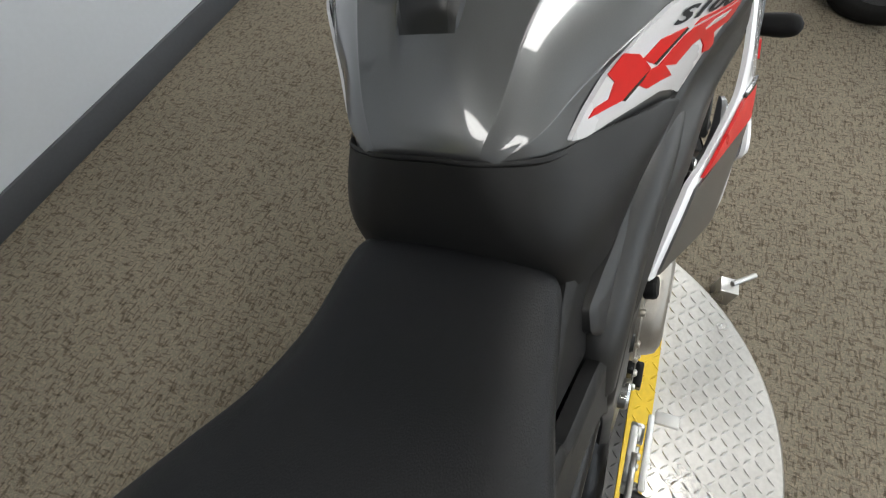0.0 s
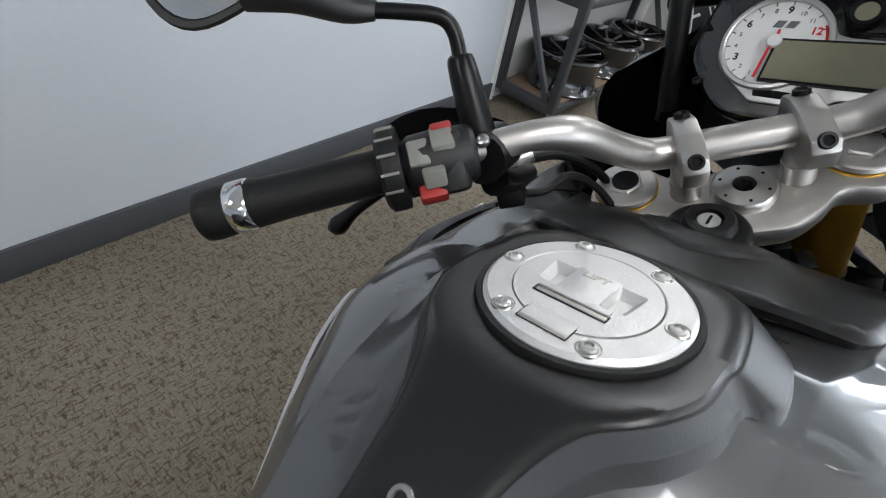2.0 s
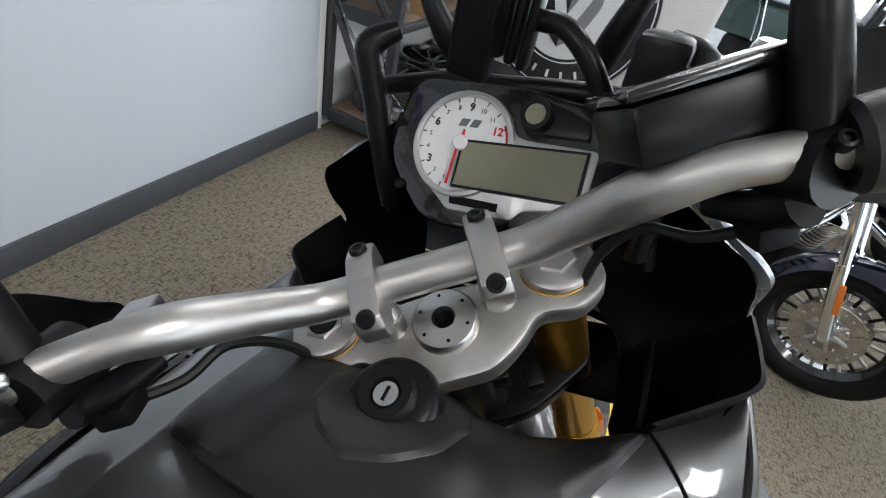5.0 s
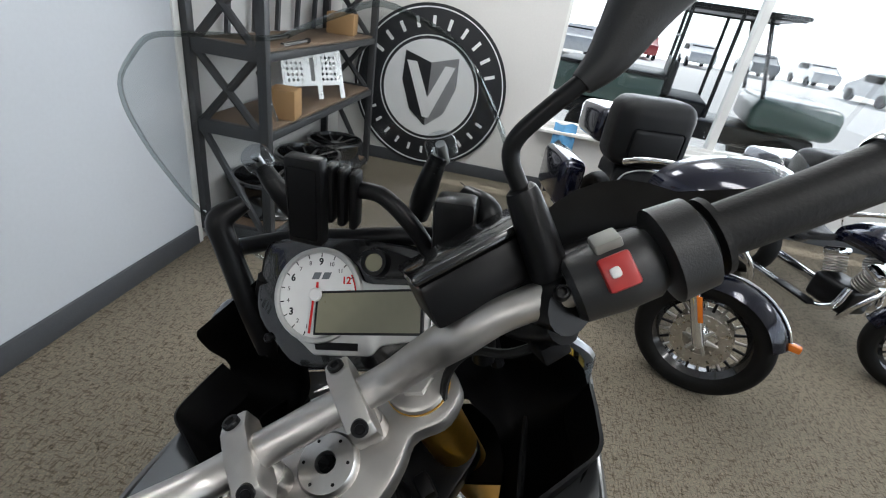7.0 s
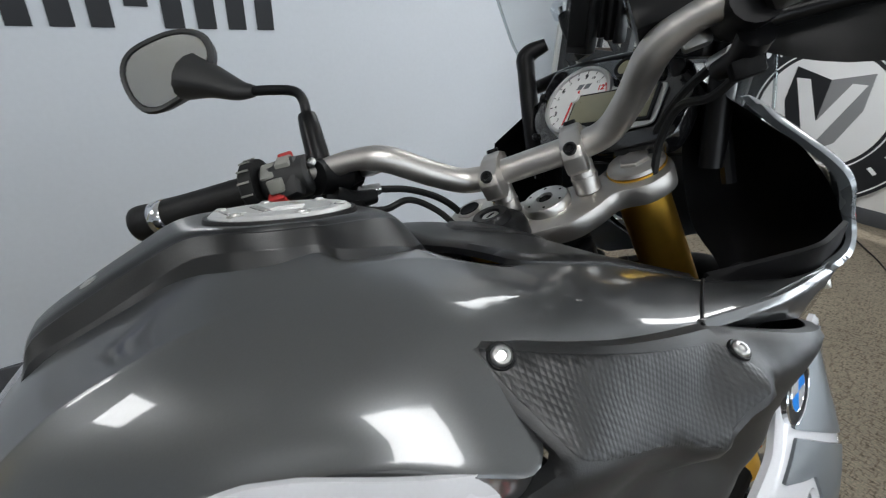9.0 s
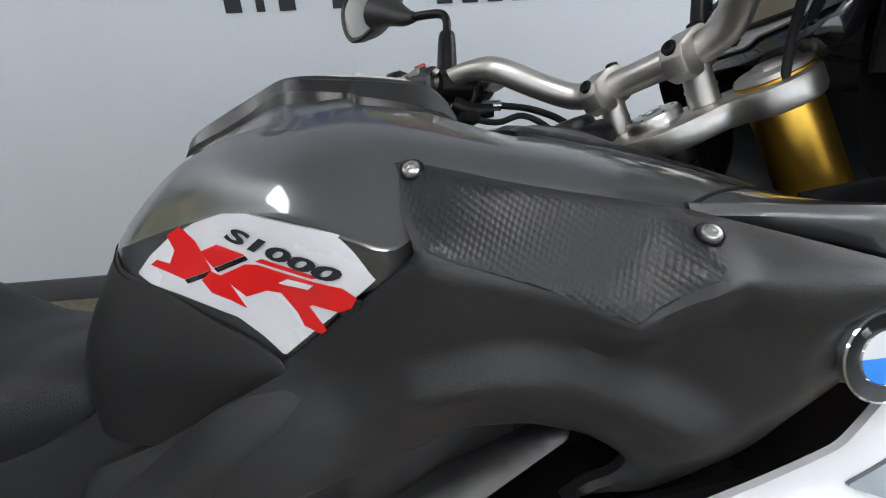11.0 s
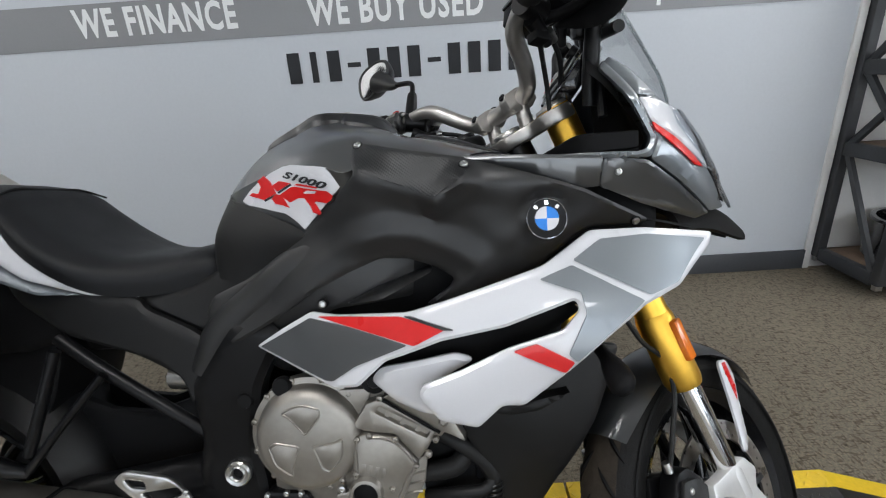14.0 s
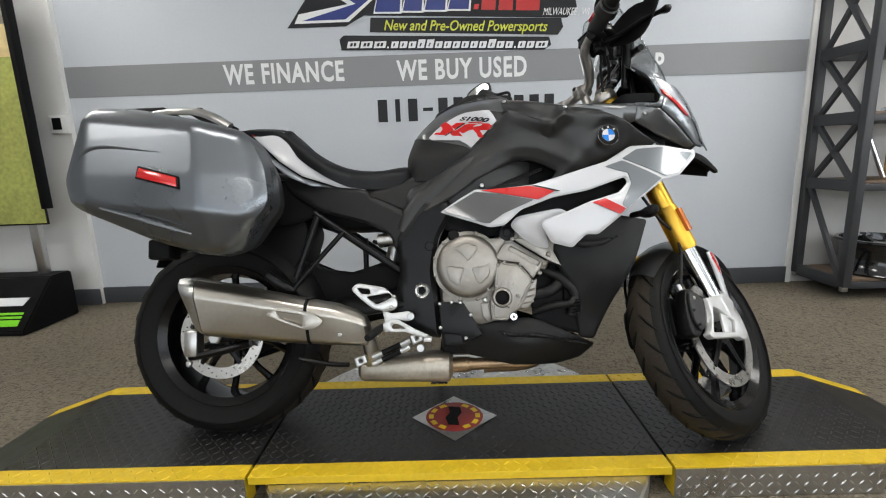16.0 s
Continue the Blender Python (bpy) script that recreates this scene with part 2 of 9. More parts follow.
SCREEN = clear("clear_acrylic", (0.90, 0.91, 0.91), 0.02)
GLASS = clear("window_glass", (0.95, 0.97, 0.97), 0.01)
MIRROR = mat("mirror_silver", (0.82, 0.83, 0.84), 0.03, 1.0, vary=0.0)
DIAL = mat("pale_dial_face", (0.72, 0.72, 0.71), 0.5, vary=0.03)
LCD = mat("green_grey_lcd", (0.205, 0.195, 0.130), 0.3, vary=0.05)
BEZEL = mat("silver_bezel", (0.50, 0.50, 0.49), 0.35, 0.7, vary=0.06)
RED_BUTTON = mat("red_plastic_button", (0.38, 0.028, 0.025), 0.4)
GREY_BUTTON = mat("pale_grey_plastic_button", (0.22, 0.22, 0.20), 0.45)
MARK_WHITE = mat("white_printed_mark", (0.75, 0.75, 0.73), 0.5)
ROUNDEL_BLUE = mat("blue_enamel", (0.006, 0.19, 0.66), 0.35)
PANNIER_GREY = metallic_paint("satin_grey_pannier_paint", (0.150, 0.162, 0.176), 0.85, 0.30, 0.3)
PLATE = mat("galvanised_tread_plate", (0.56, 0.55, 0.53), 0.3, 0.95, vary=0.16, scale=5, bump=0.15, bump_scale=120)
MAT_BLACK = mat("black_ribbed_rubber_mat", (0.0165, 0.016, 0.0155), 0.38, vary=0.25, scale=4, bump=0.25, bump_scale=160)
YELLOW = mat("yellow_safety_paint", (0.72, 0.49, 0.015), 0.45, vary=0.12, scale=7)
SHELF_STEEL = mat("charcoal_powder_coated_steel", (0.040, 0.042, 0.046), 0.5, vary=0.12, scale=12)
SHELF_BOARD = mat("oak_veneer_board", (0.17, 0.115, 0.075), 0.6, vary=0.3, scale=7)
CARTON = mat("brown_cardboard", (0.42, 0.25, 0.11), 0.8, vary=0.12, scale=16)
NAVY_PAINT = metallic_paint("navy_blue_touring_paint", (0.003, 0.0042, 0.018), 0.4, 0.2)
ASPHALT = mat("sunlit_concrete_yard", (0.68, 0.67, 0.65), 0.9, vary=0.1, scale=0.6)
OLIVE = mat("dark_green_utility_paint", (0.02, 0.055, 0.045), 0.35, coat=0.5)
CAR_WHITE = mat("white_car_paint", (0.7, 0.7, 0.7), 0.3, coat=0.8)
CAR_RED = mat("red_car_paint", (0.4, 0.03, 0.03), 0.3, coat=0.8)
CAR_GREY = mat("grey_car_paint", (0.12, 0.13, 0.14), 0.3, coat=0.8)
LIME = mat("bright_green_vinyl", (0.20, 0.62, 0.02), 0.4)
MEADOW = mat("printed_grass", (0.33, 0.35, 0.09), 0.4, vary=0.35, scale=5, fine=40)
STRAW = mat("printed_dry_field", (0.62, 0.48, 0.24), 0.4, vary=0.25, scale=4, fine=30)
TREES = mat("printed_tree_line", (0.26, 0.24, 0.19), 0.4, vary=0.7, scale=9, fine=40)
# emission in place of daylight: makes the far yard burn out to white
BACKDROP_GLOW = glow("glowing_white_backdrop", (1.0, 1.0, 0.98), 3.2)
DIFFUSER = glow("lit_diffuser", (1.0, 0.97, 0.92), 9.0)
CLOTH = mat("blue_cloth", (0.10, 0.28, 0.50), 0.9, vary=0.2)


# ---- shape helpers ----
def part(name, bm, material, parent=None, label="", smooth=True):
    bmesh.ops.recalc_face_normals(bm, faces=bm.faces)
    me = bpy.data.meshes.new(name)
    bm.to_mesh(me)
    bm.free()
    if smooth:
        me.polygons.foreach_set("use_smooth", [True] * len(me.polygons))
        me.set_sharp_from_angle(angle=radians(38))
    ob = new(name, me)
    me.materials.append(material)
    if parent:
        ob.parent = parent
    return tagged(ob, label)


def thing(name, m=Matrix(), label="", category="", group="", kind=""):
    ob = new(name)
    ob.empty_display_size = 0.05
    ob.matrix_world = m
    return tagged(ob, label, category, group, kind)


def grow(bm, m):
    bmesh.ops.transform(bm, matrix=m, verts=bm.verts)
    return bm


def box(x0, x1, y0, y1, z0, z1, bevel=0.0, bm=None, seg=2):
    own = bmesh.new()
    bmesh.ops.create_cube(own, size=1)
    grow(own, Matrix.Translation(((x0 + x1) / 2, (y0 + y1) / 2, (z0 + z1) / 2)) @ Matrix.Diagonal((x1 - x0, y1 - y0, z1 - z0, 1)))
    if bevel:
        bmesh.ops.bevel(own, geom=own.edges, offset=bevel, segments=seg, affect="EDGES", profile=0.5)
    return join(bm, own)


def join(bm, own):
    if bm is None:
        return own
    me = bpy.data.meshes.new("tmp")
    own.to_mesh(me)
    own.free()
    bm.from_mesh(me)
    bpy.data.meshes.remove(me)
    return bm


def catmull(pts, n=6):
    """A smooth line through points of any dimension."""
    p = [np.array(q, float) for q in pts]
    if len(p) < 3 or n < 2:
        return p
    ext = [2 * p[0] - p[1], *p, 2 * p[-1] - p[-2]]
    out = []
    for a, b, c, d in zip(ext, ext[1:], ext[2:], ext[3:]):
        for k in range(n):
            t = k / n
            out.append(0.5 * (2 * b + (c - a) * t + (2 * a - 5 * b + 4 * c - d) * t * t + (3 * b - a - 3 * c + d) * t ** 3))
    return [*out, p[-1]]


def rings(bm, loops, caps=True, closed=True):
    """Skins a list of loops of equal length."""
    vs = [[bm.verts.new(v) for v in loop] for loop in loops]
    n = len(vs[0])
    for a, b in zip(vs, vs[1:]):
        for i in range(n if closed else n - 1):
            j = (i + 1) % n
            bm.faces.new((a[i], a[j], b[j], b[i]))
    if caps and closed:
        bm.faces.new(vs[0][::-1])
        bm.faces.new(vs[-1])
    return bm


def tube(pts, r, seg=12, n=6, bm=None, flat=1.0):
    """A round bar along a smooth line; r is one radius or one for each point."""
    own = bmesh.new()
    rr = [r] * len(pts) if isinstance(r, (int, float)) else r
    line = catmull([(*p, q) for p, q in zip(pts, rr)], n)
    loops, side = [], None
    for i, q in enumerate(line):
        a, b = line[max(i - 1, 0)][:3], line[min(i + 1, len(line) - 1)][:3]
        d = Vector(b - a).normalized()
        if side is None:
            side = d.orthogonal().normalized()
        side = (side - d * side.dot(d)).normalized()
        up = d.cross(side)
        c = Vector(q[:3])
        loops.append([c + (side * math.cos(u) + up * math.sin(u) * flat) * q[3] for u in (2 * math.pi * k / seg for k in range(seg))])
    rings(own, loops)
    return join(bm, own)


def lathe(profile, m=Matrix(), seg=48, bm=None, closed=False):
    """A turned shape: profile of (radius, height) about z, laid out by m."""
    own = bmesh.new()
    loops = []
    for k in range(seg):
        a = 2 * math.pi * k / seg
        loops.append([Vector((r * math.cos(a), r * math.sin(a), h)) for r, h in profile])
    vs = [[own.verts.new(v) for v in loop] for loop in loops]
    n = len(profile)
    for k in range(seg):
        a, b = vs[k], vs[(k + 1) % seg]
        for i in range(n if closed else n - 1):
            j = (i + 1) % n
            own.faces.new((a[i], b[i], b[j], a[j]))
    bmesh.ops.remove_doubles(own, verts=own.verts, dist=1e-6)
    grow(own, m)
    return join(bm, own)


def soften(pts, cut):
    """Cuts each corner of an outline short, by at most cut, and rounds it."""
    out = []
    n = len(pts)
    for i in range(n):
        p, a, b = Vector(pts[i]), Vector(pts[i - 1]), Vector(pts[(i + 1) % n])
        da, db = min(cut, (a - p).length * 0.45), min(cut, (b - p).length * 0.45)
        u, v = p + (a - p).normalized() * da, p + (b - p).normalized() * db
        out += [tuple(u * (1 - t) ** 2 + p * 2 * t * (1 - t) + v * t * t) for t in (0, 0.33, 0.67, 1)]
    return out


def inside(x, y, poly):
    hit = False
    for (a, b), (c, d) in zip(poly, [*poly[1:], poly[0]]):
        if (b > y) != (d > y) and x < (c - a) * (y - b) / (d - b) + a:
            hit = not hit
    return hit


def field(ctrl):
    """A smooth surface y(x, z) through a few control values (x, z, y)."""
    c = np.array(ctrl, float)
    n = len(c)
    kernel = lambda r: r * r * np.log(r + 1e-9)
    d = kernel(np.hypot(c[:, None, 0] - c[None, :, 0], c[:, None, 1] - c[None, :, 1]))
    a = np.zeros((n + 3, n + 3))
    a[:n, :n] = d
    a[:n, n:] = np.c_[np.ones(n), c[:, :2]]
    a[n:, :n] = a[:n, n:].T
    w = np.linalg.solve(a, np.r_[c[:, 2], 0, 0, 0])

    def value(x, z):
        return float(kernel(np.hypot(c[:, 0] - x, c[:, 1] - z)) @ w[:n] + w[n] + w[n + 1] * x + w[n + 2] * z)
    return value


def panel(outline, depth, thick=0.006, edge=0.003, step=0.014, cut=0.008, side=-1, lift=0.0, holes=()):
    """A shell panel of a bodywork side: an outline in (x, z), laid on the surface depth(x, z) of half-widths, with a rounded rim."""
    from mathutils.geometry import delaunay_2d_cdt
    f = depth if callable(depth) else (lambda x, z: depth)

    def fine(poly):
        out = []
        for p, q in zip(poly, [*poly[1:], poly[0]]):
            n = max(1, int(math.hypot(q[0] - p[0], q[1] - p[1]) / step))
            out += [(p[0] + (q[0] - p[0]) * k / n, p[1] + (q[1] - p[1]) * k / n) for k in range(n)]
        return out
    loops = [fine(soften(poly, cut) if cut else list(poly)) for poly in (outline, *holes)]
    rim = [p for loop in loops for p in loop]
    ra = np.array(rim)
    pts, edges, at = list(rim), [], 0
    for loop in loops:
        edges += [(at + k, at + (k + 1) % len(loop)) for k in range(len(loop))]
        at += len(loop)
    xs, zs = ra[:, 0], ra[:, 1]

    def ok(x, z, far):
        return inside(x, z, loops[0]) and not any(inside(x, z, h) for h in loops[1:]) and np.hypot(xs - x, zs - z).min() > far
    for loop in loops if edge >= 0.001 else []:
        for p, q in zip(loop, [*loop[1:], loop[0]]):
            dx, dz = q[0] - p[0], q[1] - p[1]
            n = math.hypot(dx, dz) or 1
            for s in (1, -1):
                x, z = (p[0] + q[0]) / 2 - s * dz / n * edge * 1.3, (p[1] + q[1]) / 2 + s * dx / n * edge * 1.3
                if ok(x, z, edge * 0.9):
                    pts.append((x, z))
    x0, x1, z0, z1 = xs.min(), xs.max(), zs.min(), zs.max()
    for i, x in enumerate(np.arange(x0 + step / 2, x1, step)):
        for z in np.arange(z0 + step / 2 * (1 + i % 2), z1, step):
            if ok(x, z, max(edge * 2.2, step * 0.5)):
                pts.append((x, z))
    v2, _, faces, *_ = delaunay_2d_cdt([Vector(p) for p in pts], edges, [], 1, 1e-6)
    bm = bmesh.new()
    front, back = [], []
    near = np.hypot(np.array([v.x for v in v2])[:, None] - xs, np.array([v.y for v in v2])[:, None] - zs).min(1)
    for v, d in zip(v2, near):
        w = f(v.x, v.y) + lift
        drop = edge * (1 - math.sqrt(max(0, 1 - (1 - min(d / (edge * 1.3), 1)) ** 2)))
        front.append(bm.verts.new((v.x, side * (w - drop), v.y)))
        back.append(bm.verts.new((v.x, side * (w - max(thick, edge + 0.001)), v.y)))
    count = {}
    for face in faces:
        cx, cz = sum(v2[i].x for i in face) / 3, sum(v2[i].y for i in face) / 3
        if any(inside(cx, cz, h) for h in loops[1:]):
            continue
        bm.faces.new([front[i] for i in face])
        bm.faces.new([back[i] for i in face[::-1]])
        for a, b in zip(face, [*face[1:], face[0]]):
            count[tuple(sorted((a, b)))] = count.get(tuple(sorted((a, b))), 0) + 1
    for (a, b), n in count.items():
        if n == 1:
            bm.faces.new((front[a], front[b], back[b], back[a]))
            if edge < 0.001:
                bm.edges.get((front[a], front[b])).smooth = False
    loose = [v for v in bm.verts if not v.link_faces]
    bmesh.ops.delete(bm, geom=loose, context="VERTS")
    return bm


def plate(outline, thick, m=Matrix(), bevel=0.0, bm=None, holes=()):
    """A flat plate: an outline in its own x, y, thick along z."""
    from mathutils.geometry import delaunay_2d_cdt
    loops = [list(outline), *[list(h) for h in holes]]
    pts, edges = [], []
    for loop in loops:
        edges += [(len(pts) + k, len(pts) + (k + 1) % len(loop)) for k in range(len(loop))]
        pts += loop
    v2, _, faces, *_ = delaunay_2d_cdt([Vector(p) for p in pts], edges, [], 1, 1e-7)
    own = bmesh.new()
    vs = [own.verts.new((v.x, v.y, 0)) for v in v2]
    fs = []
    for face in faces:
        cx, cy = sum(v2[i].x for i in face) / 3, sum(v2[i].y for i in face) / 3
        if not any(inside(cx, cy, h) for h in loops[1:]):
            fs.append(own.faces.new([vs[i] for i in face]))
    for v in [v for v in own.verts if not v.link_faces]:
        own.verts.remove(v)
    bmesh.ops.dissolve_limit(own, angle_limit=0.01, verts=own.verts, edges=own.edges)
    got = bmesh.ops.extrude_face_region(own, geom=own.faces[:])
    top = [v for v in got["geom"] if isinstance(v, bmesh.types.BMVert)]
    bmesh.ops.translate(own, verts=top, vec=(0, 0, thick))
    bmesh.ops.recalc_face_normals(own, faces=own.faces)
    if bevel:
        sharp = [e for e in own.edges if len(e.link_faces) == 2 and e.calc_face_angle(0) > 0.6]
        bmesh.ops.bevel(own, geom=sharp, offset=bevel, segments=2, affect="EDGES", profile=0.5)
    grow(own, m)
    return join(bm, own)


def frame_of(p, z, x=(1, 0, 0)):
    """A pose at p whose z axis is z and whose x axis lies nearest to x."""
    z = Vector(z).normalized()
    x = Vector(x)
    x = (x - z * x.dot(z)).normalized()
    y = z.cross(x)
    return Matrix(((x.x, y.x, z.x, p[0]), (x.y, y.y, z.y, p[1]), (x.z, y.z, z.z, p[2]), (0, 0, 0, 1)))


def bolt(p, z, r=0.008, h=0.004, bm=None):
    """A button-head screw with a socket."""
    m = frame_of(p, z)
    return lathe([(0.0, h * 0.45), (r * 0.42, h * 0.45), (r * 0.5, h), (r * 0.8, h * 0.85), (r, h * 0.3), (r, -0.002)], m, 16, bm)


def words(text, size, m, material, parent, name="lettering", thick=0.0006, align="CENTER", squeeze=1.0, bold=0.0, shear=0.0, space=1.0):
    c = bpy.data.curves.new(name, "FONT")
    c.body, c.size, c.extrude, c.align_x, c.align_y, c.offset, c.shear = text, size, thick, align, "CENTER", bold, shear
    c.resolution_u, c.space_character = 3, space
    tmp = new("tmp", c)
    me = bpy.data.meshes.new_from_object(tmp.evaluated_get(bpy.context.evaluated_depsgraph_get()))
    bpy.data.objects.remove(tmp)
    bpy.data.curves.remove(c)
    bm = bmesh.new()
    bm.from_mesh(me)
    bpy.data.meshes.remove(me)
    grow(bm, m @ Matrix.Diagonal((squeeze, 1, 1, 1)))
    return part(name, bm, material, parent, smooth=False)

# ---- the showroom ----
WALL_Y, END_X, FRONT_Y, BACK_X, TOP = 1.85, 4.55, -5.0, -6.0, 3.0


def setting(name, bm, material, label="", parent=None):
    return tagged(part(name, bm, material, parent, label), kind="structure")


def rect(a, b, c, d):
    return [(a, c), (b, c), (b, d), (a, d)]


setting("floor", box(BACK_X - 0.2, END_X, FRONT_Y, WALL_Y + 0.01, -0.12, 0.0), CARPET, "brown carpet with dark flecks")
setting("ground", box(-60, 90, -90, 60, -0.32, -0.14), ASPHALT, "sunlit pale concrete yard outside")
# added self-lit board behind the yard, also bright in reflections; no real lamp
setting("backdrop", box(42, 42.2, -60, 40, -0.14, 16), BACKDROP_GLOW, "glowing white board standing in for the overexposed distance beyond the yard")
setting("ceiling", box(BACK_X - 0.2, END_X + 0.2, FRONT_Y - 0.2, WALL_Y + 0.2, TOP, TOP + 0.12), CEIL, "white tiled ceiling")
setting("wall_north", box(-2.5, 2.36, WALL_Y, WALL_Y + 0.16, 0.0, TOP), WALL, "pale blue-grey painted wall")
setting("wall_north_end", box(2.40, END_X, WALL_Y + 0.01, WALL_Y + 0.16, 0.0, TOP), WALL_WHITE, "off-white painted wall behind the shelving")
setting("wall_north_left", box(BACK_X, -2.5, WALL_Y - 0.04, WALL_Y + 0.16, 0.0, TOP), WHITE_TRIM, "white painted wall and pilaster")
setting("wall_west", box(BACK_X - 0.2, BACK_X, FRONT_Y, WALL_Y + 0.16, 0.0, TOP), WALL, "pale grey painted wall")
setting("trim", box(2.36, 2.40, WALL_Y - 0.012, WALL_Y + 0.16, 0.0, TOP, 0.003), WHITE_TRIM, "white corner trim")
setting("baseboard", box(-2.5, 2.365, WALL_Y - 0.014, WALL_Y + 0.002, 0.0, 0.115, 0.004), SKIRTING, "charcoal rubber baseboard")
setting("baseboard", box(BACK_X, -2.5, WALL_Y - 0.054, WALL_Y - 0.038, 0.0, 0.115, 0.004), SKIRTING, "charcoal rubber baseboard")
setting("baseboard", box(END_X - 0.014, END_X + 0.002, FRONT_Y, WALL_Y, 0.0, 0.115, 0.004), SKIRTING, "charcoal rubber baseboard")

# end wall with a window, shop front with a long window
end = plate(rect(FRONT_Y, WALL_Y + 0.16, 0.0, TOP), 0.2, Matrix(((0, 0, 1, END_X), (1, 0, 0, 0), (0, 1, 0, 0), (0, 0, 0, 1))), holes=[rect(-4.5, -0.06, 0.62, 2.45)])
setting("wall_east", end, WALL_WHITE, "off-white painted wall with a wide window")
front = plate(rect(BACK_X, END_X, 0.0, TOP), 0.2, Matrix(((1, 0, 0, 0), (0, 0, -1, FRONT_Y), (0, 1, 0, 0), (0, 0, 0, 1))), holes=[rect(-3.4, 4.0, 0.5, 2.6)])
setting("wall_south", front, WALL_WHITE, "off-white painted wall with a long shop window")


def window(name, along, at, a, b, z0, z1, bays):
    """A framed shop window in a wall: frame bars, sill and panes. along: 'x' or 'y'."""
    def bar(u0, u1, v0, v1, d0, d1, bev=0.004):
        return box(u0, u1, at + d0, at + d1, v0, v1, bev) if along == "x" else box(at + d0, at + d1, u0, u1, v0, v1, bev)
    sign = -1 if along == "x" else 1
    lo, hi = sorted((0.02 * sign, 0.12 * sign))
    w = tagged(thing(name, label="aluminium framed shop window, clear glass"), kind="structure")
    for u in [a + (b - a) * k / bays for k in range(bays + 1)]:
        part("mullion", bar(u - 0.03, u + 0.03, z0, z1, lo, hi), WHITE_TRIM, w)
    for v in (z0, z1):
        part("window_frame", bar(a, b, v - 0.03, v + 0.03, lo - 0.002, hi + 0.002), WHITE_TRIM, w)
    lo, hi = sorted((-0.08 * sign, 0.10 * sign))
    part("window_sill", bar(a - 0.05, b + 0.05, z0 - 0.06, z0 - 0.032, lo, hi), WHITE_TRIM, w)
    for k in range(bays):
        u0, u1 = a + (b - a) * k / bays + 0.03, a + (b - a) * (k + 1) / bays - 0.03
        d = 0.07 * sign
        pane = part("pane", bar(u0, u1, z0 + 0.03, z1 - 0.03, d - 0.003, d + 0.003, 0), GLASS, w)
        pane.visible_shadow = False
    return w


window("window_1", "y", END_X, -4.5, -0.06, 0.62, 2.45, 3)
window("window_2", "x", FRONT_Y, -3.4, 4.0, 0.5, 2.6, 5)

for lx, ly in CEILING_LIGHTS:
    lamp = thing("ceiling_light", pose(lx, ly, TOP), "white recessed ceiling light with a glowing diffuser", "ceiling light", "ceiling lights")
    for a, b, c, d in ((-0.62, 0.62, -0.32, -0.29), (-0.62, 0.62, 0.29, 0.32), (-0.62, -0.59, -0.29, 0.29), (0.59, 0.62, -0.29, 0.29)):
        part("frame", box(a, b, c, d, -0.045, -0.002, 0.003), WHITE_TRIM, lamp)
    part("diffuser", box(-0.588, 0.588, -0.288, 0.288, -0.04, -0.015), DIFFUSER, lamp)


# ---- lettering on the long wall ----
def on_wall(x, z, lift=0.004):
    return Matrix(((1, 0, 0, x), (0, 0, -1, WALL_Y - lift), (0, 1, 0, z), (0, 0, 0, 1)))


def wall_bar(name, outline, x, z, lift, material, parent, label=""):
    return part(name, plate(outline, 0.0015, on_wall(x, z, lift)), material, parent, label, smooth=False)


band = thing("wall_band", label="mid-grey painted band with white lettering on the wall", category="wall sign")
wall_bar("band", rect(-2.5, 2.355, 1.42, 1.615), 0, 0, 0.002, BAND, band)
words("WE FINANCE", 0.172, on_wall(-1.05, 1.523), LETTER_WHITE, band, squeeze=0.70, bold=0.0050, space=1.13)
words("WE BUY USED", 0.172, on_wall(0.12, 1.510), LETTER_WHITE, band, squeeze=0.70, bold=0.0050, space=1.13)
words("W", 0.172, on_wall(0.945, 1.503), LETTER_WHITE, band, squeeze=0.70, bold=0.0050, space=1.13)
words("P", 0.172, on_wall(1.40, 1.498), LETTER_WHITE, band, squeeze=0.70, bold=0.0050, space=1.13)

contact = thing("wall_contact_line", label="row of dark characters drawn as plain bars on the wall", category="wall sign")
for k in range(12):
    x = -0.415 + k * 0.1005
    dash = k in (3, 7)
    o = rect(-0.033, 0.033, -0.010, 0.012) if dash else rect(-0.031, 0.031, -0.072, 0.072)
    if k == 1:
        o = rect(-0.016, 0.016, -0.072, 0.072)
    part("character_bar", plate(o, 0.0015, on_wall(x, 1.266, 0.003)), LETTER_DARK, contact, smooth=False)

shop = thing("shop_sign", label="dark blue, red and black dealer sign drawn in plain shapes", category="wall sign")
wall_bar("backing", [(-1.0, 1.80), (-0.62, 1.80), (-0.50, 1.86), (0.80, 1.80), (0.86, 1.86), (0.82, 2.06), (-0.70, 2.10), (-0.86, 1.98)], 0, 0, 0.003, LETTER_DARK, shop)
wall_bar("backing", [(-0.47, 1.758), (0.74, 1.70), (0.775, 1.745), (0.76, 1.80), (-0.46, 1.845)], 0, 0, 0.0045, LETTER_DARK, shop)
wall_bar("backing", [(-0.66, 1.655), (0.655, 1.612), (0.70, 1.64), (0.685, 1.69), (-0.64, 1.745), (-0.67, 1.72)], 0, 0, 0.0035, LETTER_DARK, shop)
wall_bar("white_outline", [(-0.95, 1.825), (-0.60, 1.825), (-0.30, 2.06), (-0.80, 2.06), (-0.60, 1.93), (-0.92, 1.88)], 0, 0, 0.005, LETTER_WHITE, shop)
